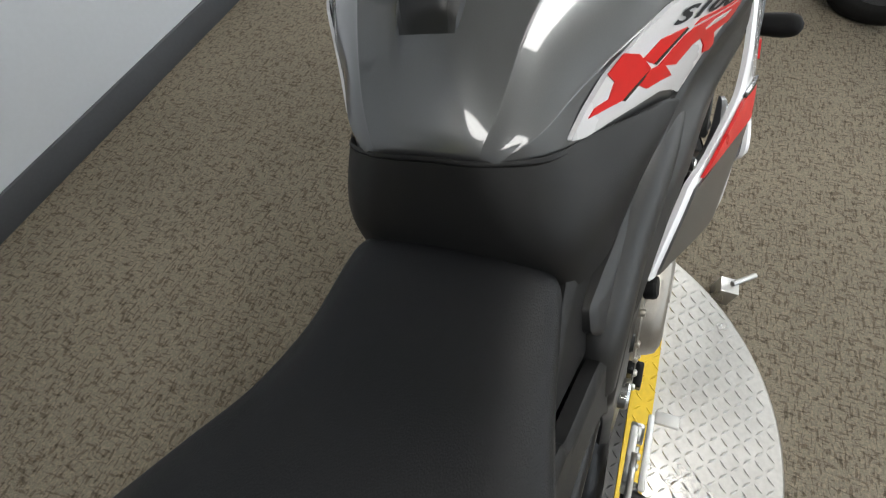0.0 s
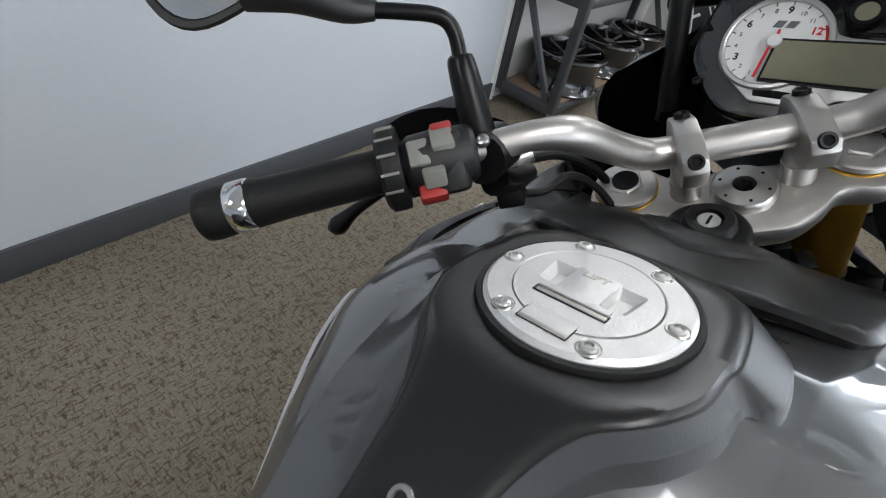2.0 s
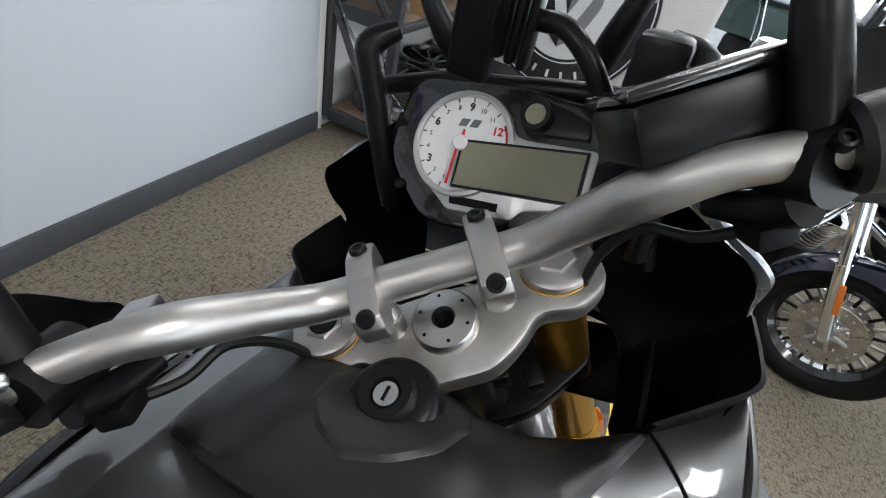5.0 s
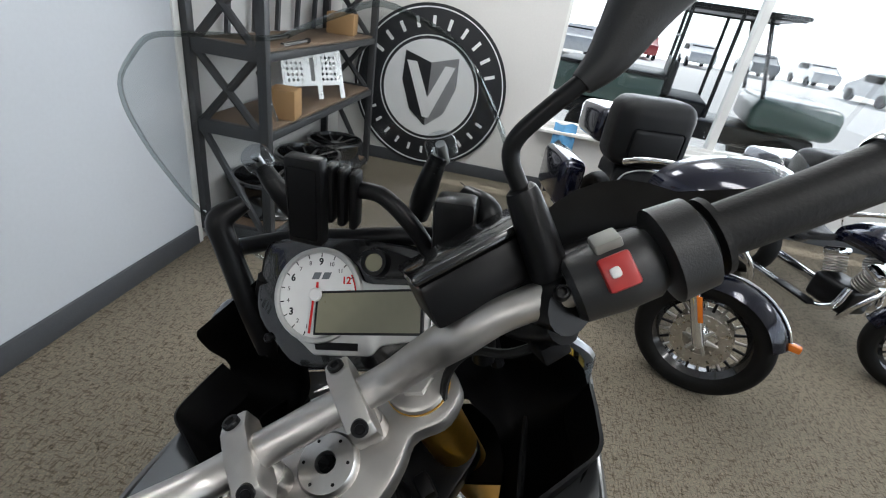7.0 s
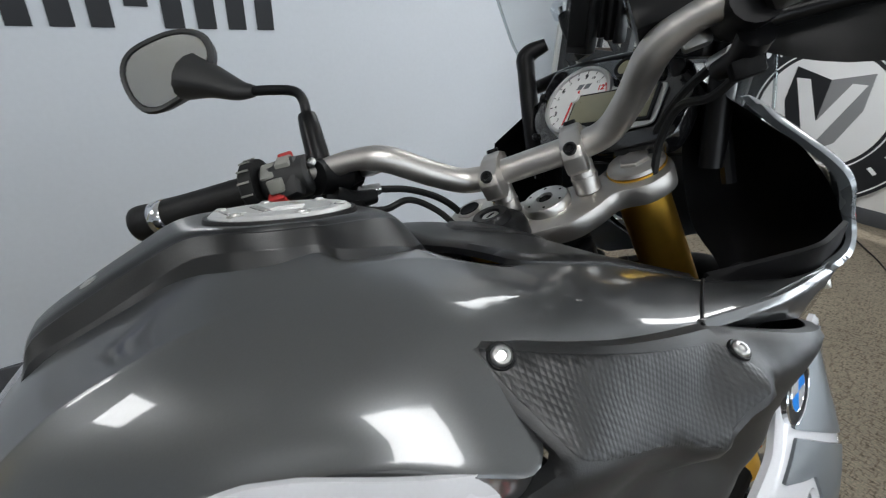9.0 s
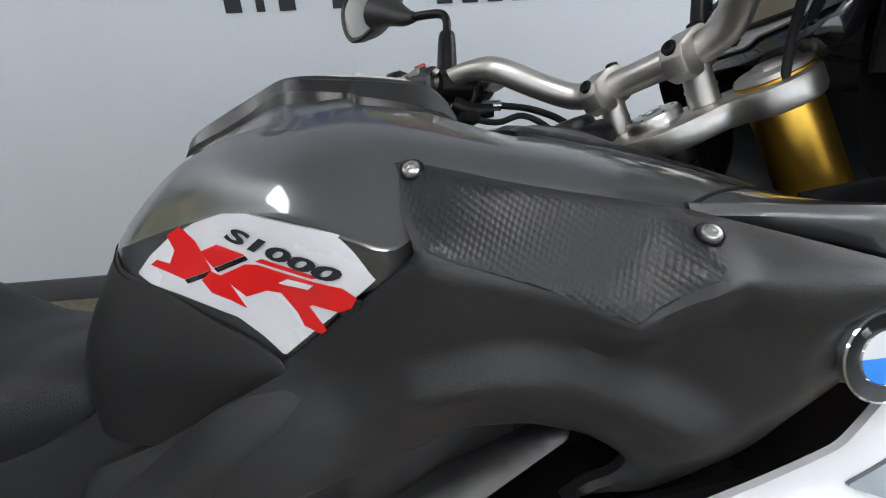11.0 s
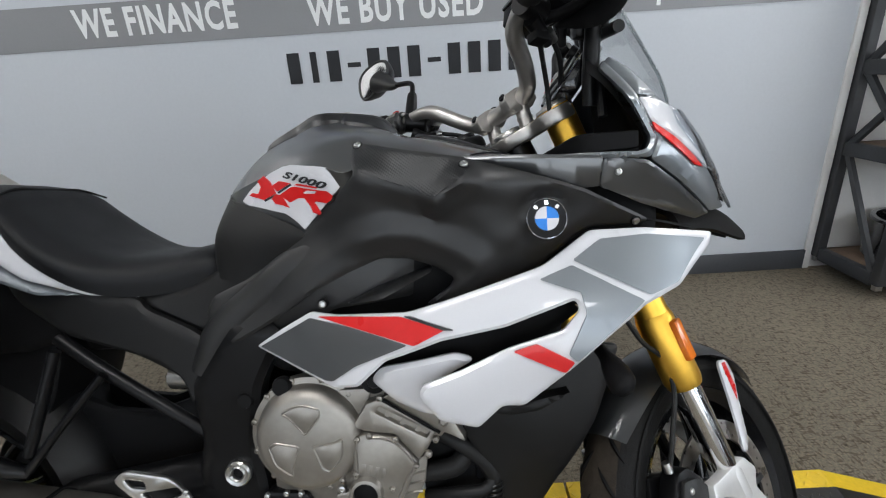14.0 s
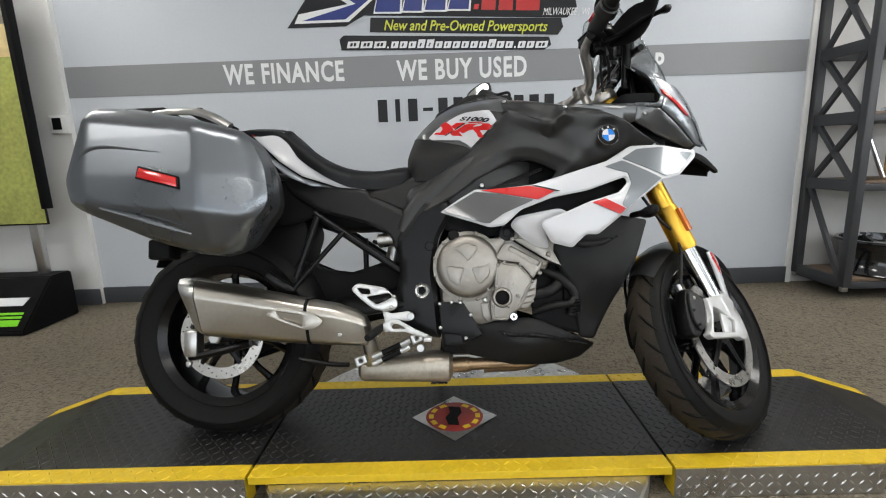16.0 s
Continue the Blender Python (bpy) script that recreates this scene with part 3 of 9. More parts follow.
wall_bar("blue_flourish", [(-0.90, 1.84), (-0.62, 1.84), (-0.34, 2.04), (-0.72, 2.04), (-0.55, 1.93)], 0, 0, 0.007, BLUE_VINYL, shop)
for k, (a, b) in enumerate(((-0.43, -0.27), (-0.25, -0.13), (-0.11, 0.02), (0.04, 0.17))):
    wall_bar("white_outline", [(a - 0.01, 1.868), (b + 0.012, 1.862), (b + 0.03, 2.05), (a + 0.04, 2.05)], 0, 0, 0.005, LETTER_WHITE, shop)
    wall_bar("blue_letter_shape", [(a, 1.878), (b, 1.873), (b + 0.018, 2.04), (a + 0.045, 2.04)], 0, 0, 0.007, BLUE_VINYL, shop)
for k, (a, b) in enumerate(((0.20, 0.23), (0.25, 0.34), (0.36, 0.45), (0.47, 0.62))):
    wall_bar("red_letter_shape", [(a, 1.872 - k * 0.006), (b, 1.868 - k * 0.006), (b + 0.01, 1.97 if k else 1.90), (a + 0.01, 1.97 if k else 1.90)], 0, 0, 0.006, RED_VINYL, shop)
words("MILWAUKEE , WI", 0.062, on_wall(0.79, 1.835, 0.006) @ pose(0, 0, 0, 0, 0, -2), LETTER_WHITE, shop, squeeze=0.62, shear=0.3)
words("New and Pre-Owned Powersports", 0.088, on_wall(0.145, 1.772, 0.008) @ pose(0, 0, 0, 0, 0, -2.4), LIME_VINYL, shop, squeeze=0.84, shear=0.25, bold=0.001)
x = -0.625
for k, wide in enumerate("WWW.nnnnnnnnnnnnnn.nnM"):
    w = {"W": 0.076, "M": 0.076, ".": 0.012}.get(wide, 0.046)
    low = 1.666 - (x + 0.625) * 0.0340
    tall = 0.010 if wide == "." else 0.052 if k in (7, 8, 15) else 0.040
    lean = 0.28 * tall
    wall_bar("web_line_bar", [(x, low), (x + w, low), (x + w + lean, low + tall), (x + lean, low + tall)], 0, 0, 0.0055, LETTER_WHITE, shop)
    if w > 0.04:
        for g in ((0.28, 0.58) if w > 0.07 else (0.36,)):
            wall_bar("letter_gap", [(x + w * g, low + 0.010), (x + w * (g + 0.20), low + 0.010), (x + w * (g + 0.20) + lean * 0.6, low + 0.030), (x + w * g + lean * 0.6, low + 0.030)], 0, 0, 0.0075, LETTER_DARK, shop)
    x += w + 0.011

switch = thing("wall_switch", pose(-2.565, WALL_Y - 0.04, 1.245), "white wall box with a black rocker", "switch")
part("back_box", box(-0.035, 0.085, -0.045, 0.002, -0.055, 0.06, 0.006), WHITE_TRIM, switch)
part("rocker", box(-0.012, 0.045, -0.052, -0.044, -0.03, 0.045, 0.003), DEEP_BLACK, switch)


# ---- banner stand ----
def banner_stand():
    b = thing("banner_stand", label="poster stand with a meadow print and black base", category="display stand")
    base = [(0, 0), (0, 0.33), (-0.42, 0.0)]
    bm = bmesh.new()
    loops = [[(x, 1.62, 0.002), (x, 1.62, 0.30 if k else 0.30), (x, 1.46, 0.30), (x, 1.20, 0.03), (x, 1.20, 0.002)] for k, x in ((0, -3.6), (1, -2.52))]
    rings(bm, loops)
    bmesh.ops.bevel(bm, geom=bm.edges, offset=0.008, segments=2, affect="EDGES")
    part("base", bm, DEEP_BLACK, b)
    slope = frame_of((-2.9, 1.33, 0.165), (0, -0.72, 0.69))
    for k, (lo, hi) in enumerate(((-0.155, -0.115), (-0.105, -0.090), (-0.080, -0.065))):
        part("green_stripe", plate(rect(-0.6, 0.33, lo, hi), 0.002, slope @ pose(0, 0, 0.006)), LIME, b)
    part("logo_bar", plate([(-0.4, -0.02), (0.30, -0.02), (0.32, 0.035), (-0.4, 0.035)], 0.002, slope @ pose(0, 0, 0.006)), LETTER_WHITE, b)
    part("post", box(-2.68, -2.62, 1.545, 1.585, 0.29, 0.9, 0.006), ALU, b)
    part("post", box(-3.48, -3.42, 1.545, 1.585, 0.29, 0.9, 0.006), ALU, b)
    part("frame", box(-2.535, -2.505, 1.50, 1.56, 0.72, 2.3, 0.004), DEEP_BLACK, b)
    part("frame", box(-3.60, -3.57, 1.50, 1.56, 0.72, 2.3, 0.004), DEEP_BLACK, b)
    part("board", box(-3.57, -2.535, 1.525, 1.545, 0.62, 2.3, 0.002), SATIN_BLACK, b)
    part("print_meadow", box(-3.569, -2.536, 1.520, 1.526, 0.63, 1.62), MEADOW, b, "green meadow print")
    part("print_field", box(-3.569, -2.536, 1.520, 1.526, 1.621, 1.80), STRAW, b, "dry field print")
    part("print_trees", box(-3.569, -2.536, 1.520, 1.526, 1.801, 2.29), TREES, b, "tree line print")


banner_stand()


# ---- steel shelving ----
def shelving():
    x0, x1, y0, y1 = 2.43, 4.15, 1.43, 1.83
    s = thing("shelving_unit", label="charcoal steel shelving unit with braced ends and oak boards", category="shelf")
    for x in (x0, x1):
        for y in (y0, y1):
            part("post", box(x - 0.025, x + 0.025, y - 0.025, y + 0.025, 0.08, 2.25, 0.004), SHELF_STEEL, s)
    for z in (0.10, 0.70, 1.10, 1.50, 2.0):
        sh = part("shelf", box(x0 + 0.026, x1 - 0.026, y0 - 0.02, y1 + 0.01, z - 0.03, z + 0.012, 0.004), SHELF_STEEL, s)
        part("board", box(x0 + 0.03, x1 - 0.03, y0 + 0.0, y1 - 0.005, z + 0.013, z + 0.028, 0.002), SHELF_BOARD, s, "oak veneer board")
        for x in (x0, x1):
            part("end_rail", box(x - 0.02, x + 0.02, y0 + 0.026, y1 - 0.026, z - 0.035, z + 0.035, 0.003), SHELF_STEEL, s)
    for x in (x0, x1):
        for z0, z1 in ((0.12, 0.68), (0.72, 1.08), (1.12, 1.48), (1.52, 1.98)):
            for ya, yb in ((y0 + 0.04, y1 - 0.04), (y1 - 0.04, y0 + 0.04)):
                if z0 < 0.5 and ya > yb:
                    continue
                part("brace", tube([(x, ya, z0), (x + 0.003 * (ya > yb), yb, z1)], 0.021, 6, 1), SHELF_STEEL, s)
    for k in range(5):
        x = 2.75 + k * 0.28
        part("back_brace", tube([(x, y1 - 0.01, 1.13), (x + 0.12, y1 - 0.01, 1.98)], 0.018, 6, 1), SHELF_STEEL, s)
    for x in (x0, x1):
        for y in (y0, y1):
            c = part("castor", lathe([(0, -0.012), (0.028, -0.012), (0.036, -0.006), (0.036, 0.006), (0.028, 0.012), (0, 0.012)], frame_of((x, y, 0.036), (1, 0, 0)), 18), BOLT, s)
            part("castor_fork", box(x - 0.018, x + 0.018, y - 0.014, y + 0.014, 0.05, 0.082, 0.003), BOLT, s)


shelving()


def loose_wheel(x, y, z, r, w, label):
    o = thing("alloy_wheel", pose(x, y, z), label, "car wheel", "loose rims on the shelf")
    part("rim", lathe([(r, 0), (r + 0.008, 0.012), (r - 0.012, 0.03), (r - 0.03, w * 0.5), (r - 0.012, w - 0.03), (r + 0.008, w - 0.012), (r, w), (r - 0.02, w), (r - 0.045, w * 0.5), (r - 0.02, 0)], seg=48, closed=True), BLACK_GLOSS, o)
    for k in range(10):
        a = 2 * math.pi * k / 10
        part("spoke", tube([(0.03 * math.cos(a), 0.03 * math.sin(a), w - 0.05), ((r - 0.02) * math.cos(a), (r - 0.02) * math.sin(a), w - 0.02)], [0.014, 0.009], 6, 1), BLACK_GLOSS, o)
    part("hub", lathe([(0, w - 0.03), (0.04, w - 0.03), (0.045, w - 0.07), (0, w - 0.07)], seg=20), BLACK_GLOSS, o)


loose_wheel(2.78, 1.60, 0.129, 0.235, 0.22, "black multi-spoke alloy rim lying on the bottom shelf")
loose_wheel(3.32, 1.60, 0.129, 0.235, 0.22, "black multi-spoke alloy rim lying on the bottom shelf")
loose_wheel(3.83, 1.60, 0.129, 0.22, 0.20, "black multi-spoke alloy rim lying on the bottom shelf")


def carton(x, y, z, sx, sy, sz, label):
    c = thing("cardboard_box", pose(x, y, z, 0, 0, 12), label, "box")
    part("body", box(-sx / 2, sx / 2, -sy / 2, sy / 2, 0, sz, 0.003), CARTON, c)
    for s in (-1, 1):
        part("flap", box(-sx / 2 + 0.003, sx / 2 - 0.003, min(0, s * (sy / 2 - 0.003)) + 0.001, max(0, s * (sy / 2 - 0.003)) - 0.001, sz, sz + 0.003), CARTON, c)


carton(2.78, 1.50, 0.729, 0.17, 0.15, 0.16, "small brown cardboard box on the shelf")
carton(3.9, 1.6, 1.129, 0.22, 0.2, 0.14, "flat brown cardboard box on the upper shelf")

skid = thing("skid_plate", pose(3.34, 1.56, 0.729, 0, 0, -30), "silver perforated aluminium skid plate standing on the shelf", "skid plate")
holes = [[(u + 0.011 * math.cos(a), v + 0.011 * math.sin(a)) for a in (k * math.pi / 4 for k in range(8))] for u in (-0.19, -0.155, -0.12, -0.085, 0.085, 0.12, 0.155, 0.19) for v in (0.13, 0.165, 0.2, 0.235, 0.27)]
tilt = Matrix(((1, 0, 0, 0), (0, 0.25, -0.97, 0), (0, 0.97, 0.25, 0), (0, 0, 0, 1)))
part("plate", plate([(-0.24, 0), (-0.2, 0), (-0.2, 0.09), (0.03, 0.09), (0.03, 0), (0.07, 0), (0.07, 0.09), (0.22, 0.09), (0.22, 0), (0.26, 0), (0.25, 0.33), (-0.23, 0.33)], 0.004, tilt, holes=holes + [rect(-0.015, 0.02, 0.12, 0.27)]), ALU, skid)
part("flange", plate([(-0.23, 0), (0.25, 0), (0.22, 0.08), (-0.2, 0.08)], 0.004, Matrix.Translation((0, 0.0825, 0.320)) @ pose(0, 0, 0, 20)), ALU, skid)


def exhaust_pipe(a, b, r, label):
    p = thing("exhaust_tip", label=label, category="exhaust", group="parts on the shelf")
    part("pipe", tube([a, b], r, 14, 1), CHROME, p)
    d = (Vector(b) - Vector(a)).normalized() * 0.03
    part("tip", tube([b, Vector(b) + d], r * 1.25, 14, 1), DEEP_BLACK, p)


exhaust_pipe((2.60, 1.46, 0.745), (2.52, 1.50, 0.98), 0.013, "polished steel pipe leaning on the shelf")
exhaust_pipe((2.60, 1.42, 1.142), (2.95, 1.45, 1.142), 0.012, "polished steel pipe lying on the shelf")
exhaust_pipe((2.62, 1.55, 1.142), (3.0, 1.60, 1.142), 0.012, "polished steel pipe lying on the shelf")
for k, (x, y) in enumerate(((2.60, 1.45), (2.70, 1.5), (2.82, 1.46))):
    hk = thing("chrome_bracket", pose(x, y, 1.529), "small chrome bracket on the top shelf", "bracket", "chrome brackets")
    part("arm", tube([(0, 0, 0.009), (0, 0, 0.07), (0.03, 0.02, 0.09), (0.07, 0.03, 0.09)], 0.008, 10), CHROME, hk)
    part("foot", lathe([(0, 0), (0.02, 0), (0.02, 0.006), (0, 0.008)], seg=16), CHROME, hk)


# ---- round sign against the end wall ----
def round_sign():
    m = Matrix(((0, 0, -1, END_X - 0.012), (-1, 0, 0, 1.0), (0, 1, 0, 0.735), (0, 0, 0, 1)))
    s = thing("round_sign", m, "round black and white shield sign leaning on the wall", "sign")
    part("disc", lathe([(0, 0), (0.69, 0), (0.70, 0.004), (0.70, 0.016), (0.69, 0.02), (0, 0.02)], seg=96), LETTER_DARK, s)
    ring = lambda r0, r1, z: lathe([(r0, z), (r1, z), (r1, z + 0.003), (r0, z + 0.003)], seg=96, closed=True)
    part("pale_ring", ring(0.665, 0.675, 0.020), LETTER_WHITE, s)
    part("pale_ring", ring(0.445, 0.455, 0.020), LETTER_WHITE, s)
    part("pale_centre", lathe([(0, 0.020), (0.42, 0.020), (0.42, 0.023), (0, 0.023)], seg=72), LETTER_WHITE, s)
    shield = [(-0.24, 0.30), (0, 0.23), (0.24, 0.30), (0.25, 0.05), (0.16, -0.2), (0, -0.33), (-0.16, -0.2), (-0.25, 0.05)]
    part("shield", plate(shield, 0.003, pose(0, 0, 0.0235)), BAND, s)
    part("shield_dark", plate([(-0.24, 0.30), (0, 0.23), (0, -0.33), (-0.16, -0.2), (-0.25, 0.05)], 0.003, pose(0, 0, 0.0255)), LETTER_DARK, s)
    part("chevron", plate([(-0.22, 0.22), (-0.13, 0.22), (0, -0.07), (0.13, 0.22), (0.22, 0.22), (0.03, -0.25), (-0.03, -0.25)], 0.003, pose(0, 0, 0.0295)), LETTER_WHITE, s)
    for k in range(10):
        a = radians(150 - k * 14.5)
        part("letter_bar", plate(rect(-0.014, 0.014, -0.045, 0.045), 0.003, pose(0.56 * math.cos(a), 0.56 * math.sin(a), 0.0205) @ pose(0, 0, 0, 0, 0, math.degrees(a) - 90)), LETTER_WHITE, s)
    for k in range(11):
        a = radians(205 + k * 13)
        part("letter_bar", plate(rect(-0.012, 0.012, -0.032, 0.032), 0.003, pose(0.56 * math.cos(a), 0.56 * math.sin(a), 0.0205) @ pose(0, 0, 0, 0, 0, math.degrees(a) + 90)), LETTER_WHITE, s)


round_sign()
cable = thing("floor_cable", label="thin black cable lying on the carpet", category="cable")
part("cord", tube([(4.3, 0.55, 0.005), (3.86, 0.26, 0.005), (3.62, 0.12, 0.005), (3.45, -0.12, 0.005), (3.25, -0.3, 0.005), (3.2, -0.5, 0.005), (3.5, -1.0, 0.005)], 0.004, 6, 8), RUBBER, cable)
rag = thing("blue_cloth", pose(END_X - 0.03, -0.28, 0.60), "blue cloth hanging over the window sill", "cloth")
bm = bmesh.new()
rings(bm, [[(-0.01 - 0.05 * math.sin(v * 1.6) + 0.008 * math.sin(u * 9 + v), -0.1 + 0.2 * u, 0.02 - 0.2 * v * (0.8 + 0.3 * math.sin(u * 7))) for u in np.linspace(0, 1, 12)] for v in np.linspace(-0.2, 1, 9)], False, False)
part("fabric", bm, CLOTH, rag)
outlet = thing("wall_outlet", pose(END_X, 0.18, 0.33), "small steel outlet plate on the wall", "outlet")
part("plate", plate([(-0.045, 0), (0, -0.045), (0.045, 0), (0, 0.045)], 0.006, Matrix(((0, 0, -1, 0), (-1, 0, 0, 0), (0, 1, 0, 0), (0, 0, 0, 1))), 0.001), ALU, outlet)
rackstand = thing("steel_stand", label="small steel tube stand by the window", category="stand")
for a, b in (((4.42, -0.12, 0.36), (4.42, -0.5, 0.36)), ((4.42, -0.2, 0.36), (4.42, -0.2, 0.01)), ((4.42, -0.45, 0.36), (4.42, -0.45, 0.01)), ((4.3, -0.2, 0.01), (4.5, -0.2, 0.01)), ((4.3, -0.45, 0.01), (4.5, -0.45, 0.01))):
    part("bar", tube([a, b], 0.011, 8, 1), ALU, rackstand)


# ---- turntable with its track ----
DECK, CY = 0.095, 0.055


def tread_rows(x0, x1, y0, y1, z, pitch, length, keep):
    """Raised lozenges of tread plate, in alternating directions."""
    bm = bmesh.new()
    i = 0
    for x in np.arange(x0, x1, pitch):
        j = 0
        for y in np.arange(y0, y1, pitch):
            if keep(x, y):
                a = radians(45 if (i + j) % 2 else -45)
                c, s = math.cos(a), math.sin(a)
                pts = [(-length / 2, 0, 0), (0, -length * 0.13, 0), (length / 2, 0, 0), (0, length * 0.13, 0), (-length * 0.22, 0, 0.0022), (length * 0.22, 0, 0.0022)]
                v = [bm.verts.new((x + p[0] * c - p[1] * s, y + p[0] * s + p[1] * c, z + p[2])) for p in pts]
                for f in ((0, 1, 4), (1, 5, 4), (1, 2, 5), (2, 3, 5), (3, 4, 5), (3, 0, 4)):
                    bm.faces.new([v[k] for k in f])
            j += 1
        i += 1
    return bm


def turntable():
    t = thing("turntable", label="round steel turntable with a tread plate top and black wheel track", category="turntable")
    part("disc", lathe([(0, 0.004), (0.605, 0.004), (0.612, 0.01), (0.612, 0.064), (0.606, 0.070), (0, 0.070)], pose(0, CY + 0.015, 0), 128), PLATE, t)
    keep = lambda x, y: x * x + (y - CY - 0.015) ** 2 < 0.595 ** 2 and abs(y - CY) > 0.285
    tagged(part("tread", tread_rows(-0.6, 0.6, -0.56, 0.68, 0.0705, 0.026, 0.026, keep), PLATE, t, smooth=False), kind="stuff")
    for a, b in ((-0.585, 0.598),):
        part("track_base", box(a, b, CY - 0.279, CY + 0.279, 0.071, DECK - 0.004, 0.002), PLATE, t)
    return t


def track_section(a, b, name, label):
    s = thing(name, label=label, category="ramp" if name == "end_ramp" else "track")
    ramp = name == "end_ramp"
    out = 1 if b > 0 else -1
    x_in, x_flat, x_end = (a, b, b + 0.26) if out > 0 else (b, a, a - 0.26)
    z0 = 0.002 if ramp else 0.0715
    def strip(y0, y1, material, nm, lift):
        bm = bmesh.new()
        if not ramp:
            box(a, b, y0, y1, z0, DECK + lift, 0.0015, bm)
        else:
            prof = [(x_in, DECK + lift), (x_flat, DECK + lift), (x_end, 0.006 + lift), (x_end, 0.002), (x_in, 0.002)]
            rings(bm, [[(x, y, z) for x, z in prof] for y in (y0, y1)])
        return part(nm, bm, material, s, smooth=False)
    strip(CY - 0.28, CY - 0.223, YELLOW, "yellow_edge", 0.0)
    strip(CY + 0.223, CY + 0.28, YELLOW, "yellow_edge", 0.0)
    strip(CY - 0.2228, CY + 0.2228, MAT_BLACK, "rubber_mat", -0.001)
    if ramp:
        for y in (CY - 0.2835, CY + 0.2805):
            bm = bmesh.new()
            prof = [(x_in, DECK - 0.004), (x_flat, DECK - 0.004), (x_end, 0.004), (x_end, 0.002), (x_in, 0.002)]
            rings(bm, [[(x, yy, z) for x, z in prof] for yy in (y, y + 0.003)])
            part("side_skirt", bm, PLATE, s, smooth=False)
        bm = tread_rows(min(x_in, x_flat) + 0.012, max(x_in, x_flat) - 0.01, 0.012, DECK - 0.012, 0.0, 0.025, 0.024, lambda x, y: True)
        grow(bm, Matrix(((1, 0, 0, 0), (0, 0, -1, CY - 0.2832), (0, 1, 0, 0), (0, 0, 0, 1))))
        tagged(part("skirt_tread", bm, PLATE, s, smooth=False), kind="stuff")
    lo, hi = (min(x_in, x_flat) + 0.01, max(x_in, x_flat) - 0.01)
    bm = tread_rows(lo, hi, CY - 0.272, CY - 0.225, DECK - 0.0002, 0.03, 0.028, lambda x, y: True)
    join(bm, tread_rows(lo, hi, CY + 0.235, CY + 0.275, DECK - 0.0002, 0.03, 0.028, lambda x, y: True))
    tagged(part("yellow_tread", bm, YELLOW, s, smooth=False), kind="stuff")
    bm = tread_rows(lo, hi, CY - 0.21, CY + 0.215, DECK - 0.0011, 0.024, 0.024, lambda x, y: not (abs(x) + abs(y - CY) < 0.16))
    tagged(part("mat_tread", bm, MAT_BLACK, s, smooth=False), kind="stuff")
    return s


turntable()
track_section(-0.585, 0.598, "wheel_track", "black rubber wheel track with yellow tread-plate edges")
track_section(0.606, 1.32, "end_ramp", "black rubber ramp with yellow edges and steel skirts")
track_section(-1.34, -0.593, "end_ramp", "black rubber ramp with yellow edges and steel skirts")

badge = thing("deck_badge", pose(0, CY + 0.0, DECK), "diamond steel badge with a red and yellow disc on the track", "badge")
part("diamond", plate([(-0.142, 0), (0, -0.135), (0.142, 0), (0, 0.135)], 0.002, pose(0, 0, 0.0015), 0.0006), PLATE, badge)
part("disc", lathe([(0, 0.0037), (0.095, 0.0037), (0.096, 0.0047), (0, 0.0047)], Matrix.Diagonal((1, 0.92, 1, 1)), 48), mat("dark_red_enamel", (0.25, 0.02, 0.015), 0.45, vary=0.25, scale=30), badge)
part("motif", plate([(-0.02, -0.05), (0.015, -0.055), (0.01, -0.01), (0.025, 0.02), (0.02, 0.055), (-0.02, 0.06), (-0.015, 0.02), (-0.03, -0.01)], 0.0012, pose(0, 0, 0.0050)), DEEP_BLACK, badge)
for k in range(12):
    a = radians(30 + k * 30)
    if k in (2, 8):
        continue
    part("letter_bar", plate(rect(-0.012, 0.012, -0.008, 0.008), 0.001, pose(0.078 * math.cos(a), 0.072 * math.sin(a), 0.0050) @ pose(0, 0, 0, 0, 0, math.degrees(a) + 90)), YELLOW, badge)
pinbolt = thing("locking_pin", pose(0.50, -0.40, 0), "small steel locking pin beside the turntable", "pin")
part("pin", tube([(0, 0, 0.075), (0.05, -0.06, 0.075)], 0.008, 10, 1), BOLT, pinbolt)
part("bracket", box(-0.03, 0.02, -0.02, 0.03, 0.0, 0.072, 0.003), BOLT, pinbolt)

# ---- the motorcycle: built upright in its own axes (x ahead, y left, z up), then leant on its stand ----
bike = thing("motorcycle", pose(0, 0.017, DECK, -15, 0, -1.5), "grey, white and red touring motorcycle leaning on its side stand", "motorcycle")
STEER_AT, STEER_AXIS = Vector((0.437, 0, 1.031)), Vector((-0.4305, 0, 0.9026))
STEER = Matrix.Translation(STEER_AT) @ Matrix.Rotation(radians(35), 4, STEER_AXIS) @ Matrix.Translation(-STEER_AT)


def bp(name, bm, material, parent=None, label="", steer=False):
    if steer:
        grow(bm, STEER)
    return part(name, bm, material, parent or bike, label)


def mirrored(bm):
    own = bm.copy()
    grow(own, Matrix.Diagonal((1, -1, 1, 1)))
    return own


def both(name, bm, material, label="", parent=None, steer=False):
    """A part and its mirror image on the other side."""
    other = mirrored(bm)
    a = bp(name, bm, material, parent, label, steer)
    return a, bp(name, other, material, parent, label, steer)


